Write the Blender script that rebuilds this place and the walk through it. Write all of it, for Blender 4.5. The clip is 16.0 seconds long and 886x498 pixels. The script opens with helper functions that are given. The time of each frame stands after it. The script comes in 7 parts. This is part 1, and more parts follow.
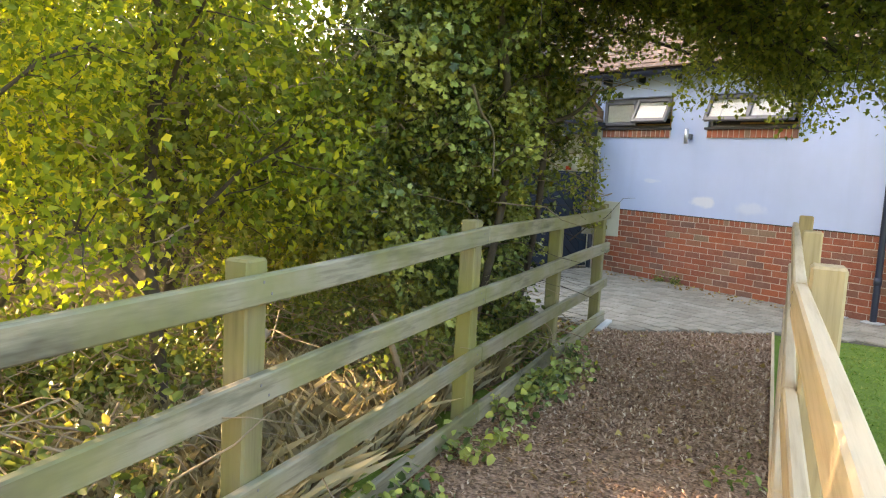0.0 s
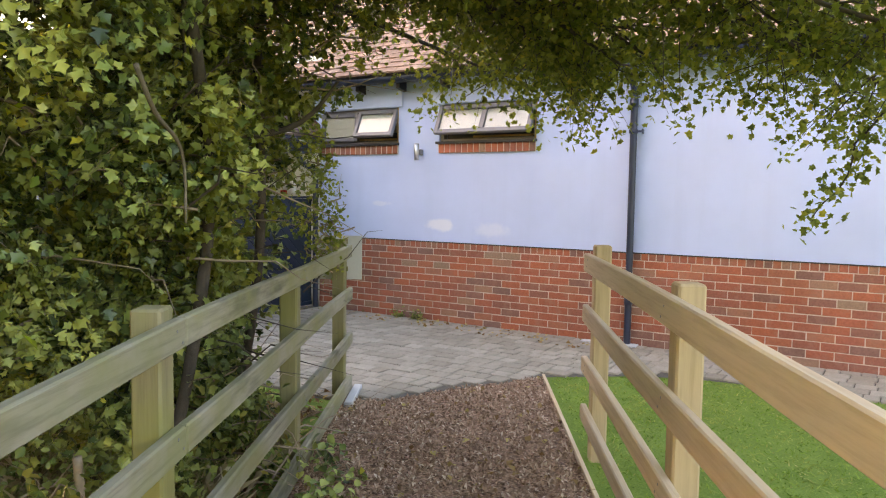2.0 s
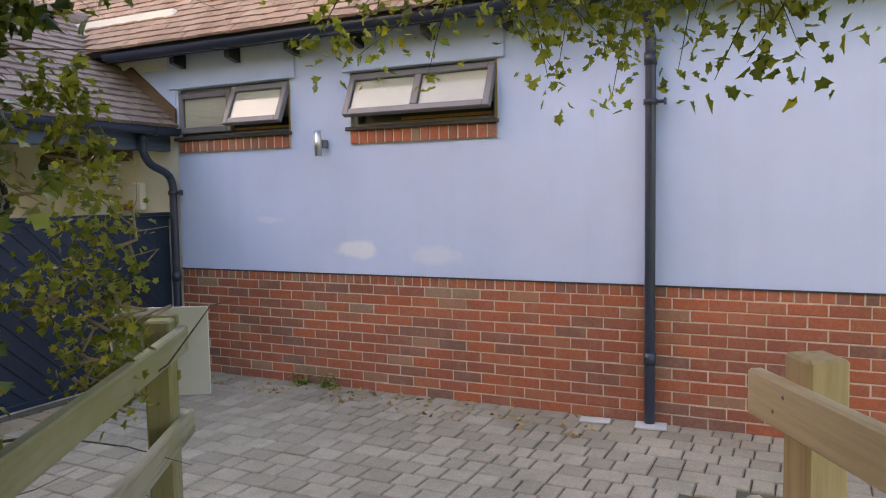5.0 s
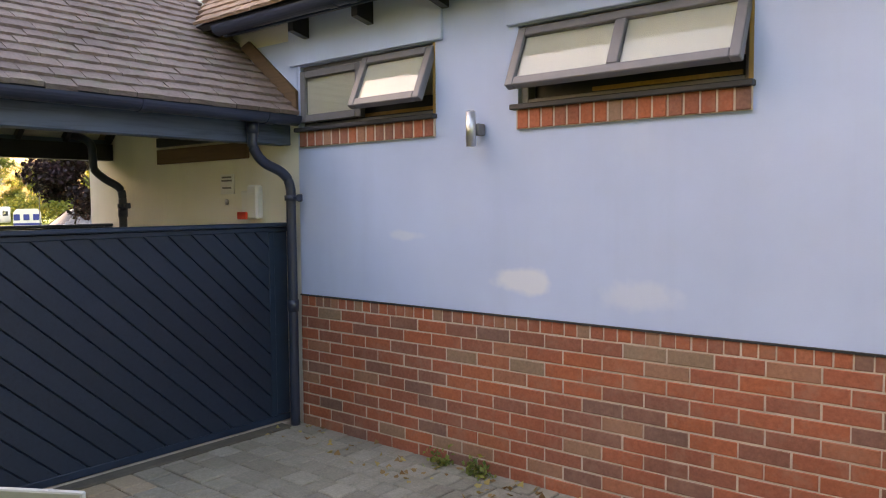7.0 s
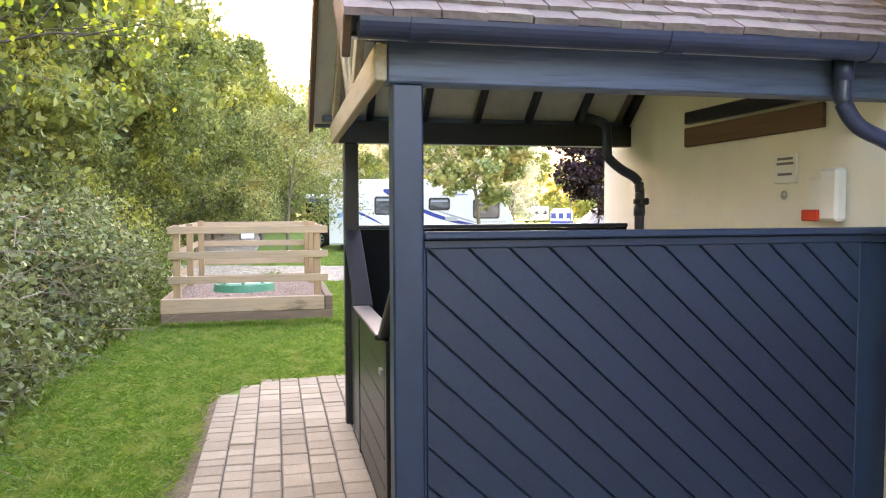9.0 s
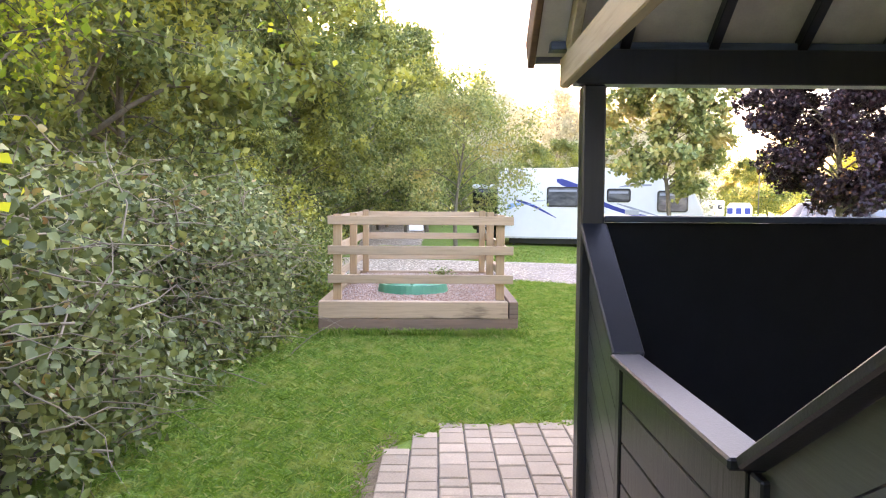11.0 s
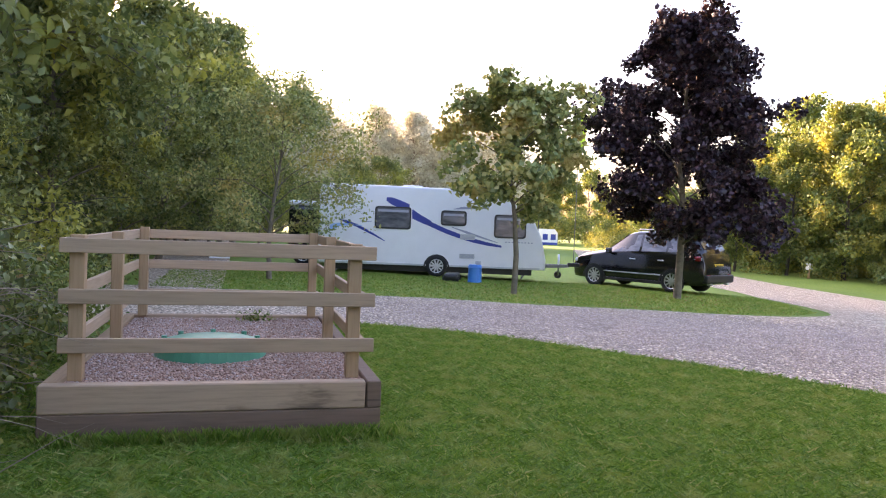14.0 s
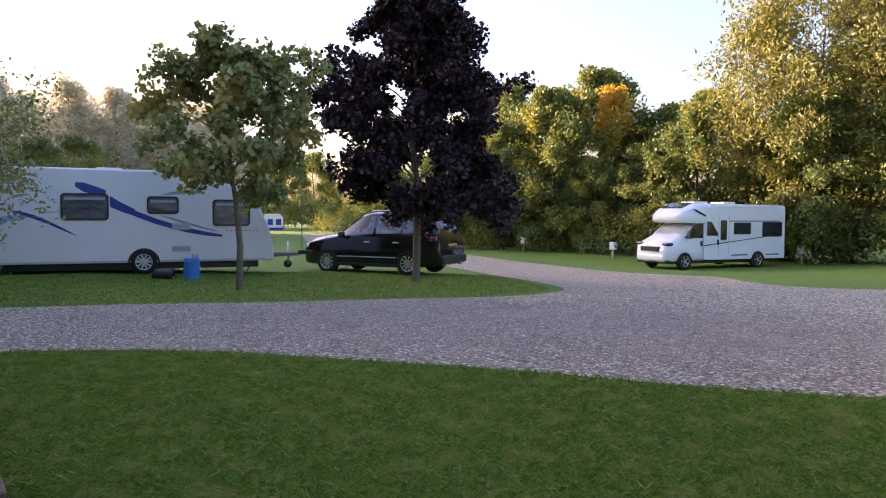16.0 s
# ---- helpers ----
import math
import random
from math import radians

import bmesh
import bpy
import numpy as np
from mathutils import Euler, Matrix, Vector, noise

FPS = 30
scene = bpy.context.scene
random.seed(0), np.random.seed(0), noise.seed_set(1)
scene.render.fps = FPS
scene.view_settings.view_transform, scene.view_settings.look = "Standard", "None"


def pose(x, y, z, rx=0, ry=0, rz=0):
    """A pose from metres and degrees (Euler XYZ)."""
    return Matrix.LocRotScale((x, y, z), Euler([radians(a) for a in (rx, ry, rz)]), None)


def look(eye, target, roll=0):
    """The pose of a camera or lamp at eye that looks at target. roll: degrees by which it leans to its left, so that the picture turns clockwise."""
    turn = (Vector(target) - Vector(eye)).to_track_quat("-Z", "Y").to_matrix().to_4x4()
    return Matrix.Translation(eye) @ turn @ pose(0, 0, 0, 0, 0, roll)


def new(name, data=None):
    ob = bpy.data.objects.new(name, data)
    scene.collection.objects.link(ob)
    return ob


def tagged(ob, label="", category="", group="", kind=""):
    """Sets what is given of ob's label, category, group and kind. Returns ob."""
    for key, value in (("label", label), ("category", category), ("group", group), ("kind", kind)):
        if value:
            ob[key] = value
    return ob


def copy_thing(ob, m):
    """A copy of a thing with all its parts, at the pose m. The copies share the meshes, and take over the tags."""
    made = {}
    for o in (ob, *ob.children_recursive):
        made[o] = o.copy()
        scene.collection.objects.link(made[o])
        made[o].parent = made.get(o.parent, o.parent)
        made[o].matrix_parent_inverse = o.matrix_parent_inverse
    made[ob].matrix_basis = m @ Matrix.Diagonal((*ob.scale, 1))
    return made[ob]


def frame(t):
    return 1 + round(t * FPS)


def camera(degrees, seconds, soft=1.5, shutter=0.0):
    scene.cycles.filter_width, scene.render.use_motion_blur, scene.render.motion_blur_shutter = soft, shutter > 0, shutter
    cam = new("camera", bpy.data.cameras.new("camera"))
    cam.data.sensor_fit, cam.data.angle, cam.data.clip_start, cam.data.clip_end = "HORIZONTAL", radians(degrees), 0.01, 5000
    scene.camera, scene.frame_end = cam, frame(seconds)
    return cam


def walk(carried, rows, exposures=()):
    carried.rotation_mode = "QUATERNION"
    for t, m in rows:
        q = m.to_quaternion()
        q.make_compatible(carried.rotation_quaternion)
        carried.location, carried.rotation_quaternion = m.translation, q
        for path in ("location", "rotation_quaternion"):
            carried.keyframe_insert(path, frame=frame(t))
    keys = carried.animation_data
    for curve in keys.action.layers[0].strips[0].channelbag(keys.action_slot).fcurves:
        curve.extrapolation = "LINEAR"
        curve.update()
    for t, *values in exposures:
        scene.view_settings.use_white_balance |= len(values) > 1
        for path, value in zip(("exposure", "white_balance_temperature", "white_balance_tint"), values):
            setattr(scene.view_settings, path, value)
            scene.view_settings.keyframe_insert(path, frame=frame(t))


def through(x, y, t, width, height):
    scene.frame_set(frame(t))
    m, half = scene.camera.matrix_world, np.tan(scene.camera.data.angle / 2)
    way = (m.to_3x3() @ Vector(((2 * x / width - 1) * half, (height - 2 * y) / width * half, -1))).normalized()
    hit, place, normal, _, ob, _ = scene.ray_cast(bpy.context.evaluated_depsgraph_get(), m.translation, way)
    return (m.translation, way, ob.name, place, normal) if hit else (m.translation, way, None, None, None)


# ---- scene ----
cam = camera(61.0, 16.0, 1.1)
PATH = [
    (0, (7.823, -8.277, 1.423), (6.201, -7.128, 1.2), 3.2),
    (0.5, (7.497, -8.05, 1.42), (6.033, -6.703, 1.216), 2.8),
    (1, (7.16, -7.813, 1.438), (5.901, -6.268, 1.274), 2.0),
    (1.5, (6.832, -7.561, 1.48), (5.737, -5.893, 1.341), 0.8),
    (2, (6.546, -7.216, 1.479), (5.463, -5.541, 1.334), 0.8),
    (2.5, (6.256, -6.897, 1.481), (5.284, -5.155, 1.347), 1.0),
    (3, (6.018, -6.551, 1.476), (5.108, -4.775, 1.339), -0.2),
    (3.2, (5.929, -6.392, 1.499), (5.026, -4.613, 1.356), -0.6),
    (5.3, (4.886, -4.73, 1.56), (4.009, -2.939, 1.41), -1.0),
    (5.5, (4.804, -4.563, 1.525), (3.869, -2.801, 1.383), -1.0),
    (6, (4.608, -4.165, 1.542), (3.567, -2.464, 1.397), -0.9),
    (6.5, (4.374, -3.775, 1.571), (3.306, -2.089, 1.445), -0.5),
    (7, (4.08, -3.4, 1.549), (2.811, -1.859, 1.43), -0.5),
    (7.5, (3.783, -3.051, 1.521), (2.433, -1.581, 1.402), -0.5),
    (8, (3.445, -2.788, 1.528), (1.83, -1.615, 1.409), -1.3),
    (8.5, (3.058, -2.626, 1.544), (1.201, -1.893, 1.425), -1.6),
    (9, (2.588, -2.585, 1.519), (0.639, -2.151, 1.41), -0.2),
    (9.5, (2.118, -2.586, 1.493), (0.125, -2.477, 1.371), 0.1),
    (9.7, (1.996, -2.614, 1.513), (0.0, -2.599, 1.387), 0.3),
    (11.8, (-0.228, -2.765, 1.438), (-2.223, -2.738, 1.307), 0.6),
    (12, (-0.406, -2.769, 1.458), (-2.402, -2.721, 1.348), 1.3),
    (12.5, (-0.876, -2.824, 1.467), (-2.872, -2.723, 1.391), 2.0),
    (13, (-1.329, -2.879, 1.477), (-3.313, -2.631, 1.411), 2.3),
    (13.5, (-1.834, -2.838, 1.477), (-3.81, -2.535, 1.406), 2.3),
    (14, (-2.315, -2.811, 1.468), (-4.247, -2.298, 1.403), 2.3),
    (14.5, (-2.78, -2.706, 1.445), (-4.668, -2.051, 1.365), 1.6),
    (15, (-3.22, -2.582, 1.471), (-5.059, -1.801, 1.384), 1.3),
    (15.5, (-3.647, -2.393, 1.488), (-5.366, -1.376, 1.4), 0.1),
    (16, (-4.037, -2.162, 1.471), (-5.662, -1.001, 1.379), 0.3),
]
EXPOSURE = [(0, 3.8, 8840, 24), (1, 3.9, 9010, 28), (3, 3.6, 9260, 34), (6, 3.35, 8770, 32), (7.5, 3.57, 9620, 31), (8.5, 4.25, 9010, 34), (9, 4.63, 8670, 35), (9.7, 4.78, 8560, 38), (12, 4.07, 7610, 40), (13.5, 3.42, 7360, 40), (14.5, 2.87, 7010, 41), (16, 2.1, 6460, 40)]
walk(cam, [(t, look(eye, target, roll)) for t, eye, target, roll in PATH], EXPOSURE)

SUN = Vector((-0.873, -0.455, 0.185)).normalized()

# ---- world and sun ----
world = bpy.data.worlds.new("sky")
scene.world = world
world.use_nodes = True
wn = world.node_tree
sky = wn.nodes.new("ShaderNodeTexSky")
sky.sky_type = "NISHITA"
sky.sun_disc = False
sky.sun_elevation = radians(12)
sky.sun_rotation = radians(242.6)
sky.air_density, sky.dust_density, sky.ozone_density = 1.3, 4.0, 3.0
wn.links.new(sky.outputs[0], wn.nodes["Background"].inputs[0])
wn.nodes["Background"].inputs[1].default_value = 0.15
sun = new("sun", bpy.data.lights.new("sun", "SUN"))
sun.data.energy, sun.data.angle, sun.data.color = 5.0, radians(0.6), (1.0, 0.84, 0.62)
sun.matrix_world = look((0, 0, 30), Vector((0, 0, 30)) - SUN)


# ---- materials ----
class Nodes:
    """A material's node tree in short calls."""

    def __init__(self, name):
        self.mat = bpy.data.materials.new(name)
        self.mat.use_nodes = True
        self.t = self.mat.node_tree
        self.b = self.t.nodes["Principled BSDF"]
        self.out = self.t.nodes["Material Output"]
        self.co = self.t.nodes.new("ShaderNodeTexCoord").outputs["Object"]

    def add(self, kind, **inputs):
        n = self.t.nodes.new("ShaderNode" + kind)
        for k, v in inputs.items():
            self.put(n.inputs[k.replace("_", " ")], v)
        return n

    def put(self, sock, v):
        if isinstance(v, bpy.types.NodeSocket):
            self.t.links.new(v, sock)
        else:
            sock.default_value = v

    def stretch(self, x, y, z):
        n = self.t.nodes.new("ShaderNodeMapping")
        self.put(n.inputs["Vector"], self.co)
        n.inputs["Scale"].default_value = (x, y, z)
        return n.outputs[0]

    def noise(self, scale, detail=4, rough=0.6, vec=None):
        return self.add("TexNoise", Vector=vec or self.co, Scale=scale, Detail=detail, Roughness=rough).outputs["Fac"]

    def ramp(self, fac, *stops):
        n = self.t.nodes.new("ShaderNodeValToRGB")
        el = n.color_ramp.elements
        while len(el) < len(stops):
            el.new(0.5)
        for e, (p, c) in zip(el, stops):
            e.position, e.color = p, (*c, 1)
        self.put(n.inputs[0], fac)
        return n.outputs[0]

    def mix(self, fac, a, b, blend="MIX"):
        n = self.t.nodes.new("ShaderNodeMix")
        n.data_type, n.blend_type = "RGBA", blend
        for i, v in ((0, fac), (6, a), (7, b)):
            if isinstance(v, tuple):
                v = (*v, 1)
            self.put(n.inputs[i], v)
        return n.outputs[2]

    def bump(self, height, strength=0.3, distance=0.01):
        n = self.add("Bump", Height=height, Strength=strength, Distance=distance)
        self.put(self.b.inputs["Normal"], n.outputs[0])
        return n

    def finish(self, color, rough=0.6, metal=0.0, spec=0.5):
        if isinstance(color, tuple):
            color = (*color, 1)
        self.put(self.b.inputs["Base Color"], color)
        self.put(self.b.inputs["Roughness"], rough)
        self.b.inputs["Metallic"].default_value = metal
        self.b.inputs["Specular IOR Level"].default_value = spec
        return self.mat


def mul(c, k):
    return tuple(min(1.0, v * k) for v in c)


def plain(name, c, rough=0.5, metal=0.0, vary=0.12, scale=9, bump=0.0, spec=0.5):
    """A painted, plastic or metal surface with faint mottling at two scales."""
    n = Nodes(name)
    a = n.noise(scale)
    f = n.noise(scale * 12, 3)
    col = n.ramp(a, (0.3, mul(c, 1 - vary)), (0.7, mul(c, 1 + vary)))
    col = n.mix(0.25, col, n.ramp(f, (0.35, mul(c, 1 - vary)), (0.65, mul(c, 1 + vary))))
    if bump:
        n.bump(f, bump, 0.004)
    return n.finish(col, rough, metal, spec)


def wood(name, c, dark, rough=0.75, axis="x", grain=1.0, green=None, stain=None):
    """Sawn timber: long grain, knots, weathering; grain runs along the local axis."""
    n = Nodes(name)
    st = {"x": (0.8, 14, 14), "y": (14, 0.8, 14), "z": (14, 14, 0.8)}[axis]
    g = n.noise(3.0 * grain, 6, 0.65, n.stretch(*st))
    k = n.add("TexVoronoi", Vector=n.stretch(*[v * 0.35 for v in st]), Scale=2.2).outputs["Distance"]
    col = n.ramp(g, (0.18, dark), (0.5, c), (0.85, mul(c, 1.2)))
    col = n.mix(n.ramp(k, (0.02, (0.75, 0.75, 0.75)), (0.11, (0, 0, 0))), col, mul(dark, 0.55))
    if stain:
        col = n.mix(n.ramp(n.noise(1.6, 5, 0.6, n.stretch(*[max(0.6, v * 0.22) for v in st])), (0.54, (0, 0, 0)), (0.64, (0.8, 0.8, 0.8))), col, stain)
    if green:
        col = n.mix(n.ramp(n.noise(2.5), (0.42, (0, 0, 0)), (0.62, (0.8, 0.8, 0.8))), col, green)
    tone = n.add("ObjectInfo").outputs["Random"]
    col = n.mix(1.0, col, n.ramp(tone, (0, (0.82, 0.82, 0.82)), (1, (1, 1, 1))), "MULTIPLY")
    n.bump(g, 0.35, 0.004)
    return n.finish(col, rough)


def leaf(name, stops, through=0.35, rough=0.45, patch=None, tint=(1.0, 0.95, 0.55)):
    """Leaves: every leaf takes its own tone; some light passes through."""
    n = Nodes(name)
    r = n.add("NewGeometry").outputs["Random Per Island"]
    col = n.ramp(r, *stops)
    if patch:
        col = n.mix(n.ramp(n.noise(patch[1], 2), (0.5, (0, 0, 0)), (0.66, (0.85, 0.85, 0.85))), col, patch[0])
    n.finish(col, rough, 0, 0.35)
    tr = n.add("BsdfTranslucent", Color=n.mix(1.0, col, tint, "MULTIPLY"))
    m = n.add("MixShader", Fac=through)
    n.put(m.inputs[1], n.b.outputs[0])
    n.put(m.inputs[2], tr.outputs[0])
    n.put(n.out.inputs[0], m.outputs[0])
    return n.mat


def piecewise(name, stops, rough=0.85, fine=60, island=False, bump=0.4, stain=None):
    """Bricks, pavers and tiles: each piece its own tone, speckle and pitting."""
    n = Nodes(name)
    r = n.add("NewGeometry").outputs["Random Per Island"] if island else n.add("ObjectInfo").outputs["Random"]
    col = n.ramp(r, *stops)
    n.co = n.add("NewGeometry").outputs["Position"]
    f = n.noise(fine, 5, 0.7)
    col = n.mix(0.6, col, n.ramp(n.noise(1.4, 5, 0.65), (0.32, (0.62, 0.62, 0.60)), (0.62, (1.0, 1.0, 1.0))), "MULTIPLY")
    col = n.mix(0.5, col, n.ramp(f, (0.3, (0.35, 0.35, 0.35)), (0.7, (1.0, 1.0, 1.0))), "MULTIPLY")
    if stain:
        col = n.mix(n.ramp(n.noise(6, 5, 0.7), (0.5, (0, 0, 0)), (0.7, (0.5, 0.5, 0.5))), col, stain)
    n.bump(f, bump, 0.004)
    return n.finish(col, rough, 0, 0.3)


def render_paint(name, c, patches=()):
    """Painted render: sandy relief, weather streaks, pale patches of light put into the colour."""
    n = Nodes(name)
    big = n.noise(0.9, 4)
    streak = n.noise(1.0, 5, 0.6, n.stretch(5, 5, 0.35))
    fine = n.noise(140, 3)
    col = n.ramp(big, (0.3, mul(c, 0.93)), (0.7, mul(c, 1.05)))
    col = n.mix(n.ramp(streak, (0.5, (0, 0, 0)), (0.8, (0.35, 0.35, 0.35))), col, mul(c, 0.85))
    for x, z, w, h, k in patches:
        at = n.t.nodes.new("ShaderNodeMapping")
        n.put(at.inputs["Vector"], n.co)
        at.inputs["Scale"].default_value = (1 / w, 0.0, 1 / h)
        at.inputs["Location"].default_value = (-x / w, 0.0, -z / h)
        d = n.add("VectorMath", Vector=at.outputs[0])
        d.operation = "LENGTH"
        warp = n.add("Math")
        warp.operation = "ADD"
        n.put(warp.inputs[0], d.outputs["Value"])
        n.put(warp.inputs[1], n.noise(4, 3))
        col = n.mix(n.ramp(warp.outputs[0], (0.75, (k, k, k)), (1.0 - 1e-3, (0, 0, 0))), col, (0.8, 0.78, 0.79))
    n.bump(fine, 0.25, 0.003)
    return n.finish(col, 0.8, 0, 0.3)


def ground_mat(name, cols, scales, rough=0.9, bump=0.8, dist=0.02, cells=None, gap=0.6):
    n = Nodes(name)
    a, b, c = (n.noise(s, 6, 0.7) for s in scales)
    col = n.ramp(a, (0.3, cols[0]), (0.5, cols[1]), (0.7, cols[2]))
    col = n.mix(0.55, col, n.ramp(b, (0.35, mul(cols[0], 0.8)), (0.65, mul(cols[2], 1.1))))
    h = c
    if cells:
        v = n.add("TexVoronoi", Vector=n.co, Scale=cells)
        col = n.mix(0.8, col, n.ramp(n.add("SeparateColor", Color=v.outputs["Color"]).outputs[0], (0.0, mul(cols[0], 0.5)), (0.4, cols[1]), (1.0, mul(cols[2], 1.3))))
        col = n.mix(n.ramp(v.outputs["Distance"], (0.28, (0, 0, 0)), (0.7, (gap, gap, gap))), col, mul(cols[0], 0.3))
        h = n.add("Math", Value=1.0)
        h.operation = "SUBTRACT"
        n.put(h.inputs[1], v.outputs["Distance"])
        h = h.outputs[0]
    else:
        col = n.mix(0.5, col, n.ramp(c, (0.3, mul(cols[0], 0.7)), (0.7, mul(cols[2], 1.2))))
    n.bump(h, bump, dist)
    return n.finish(col, rough, 0, 0.2)


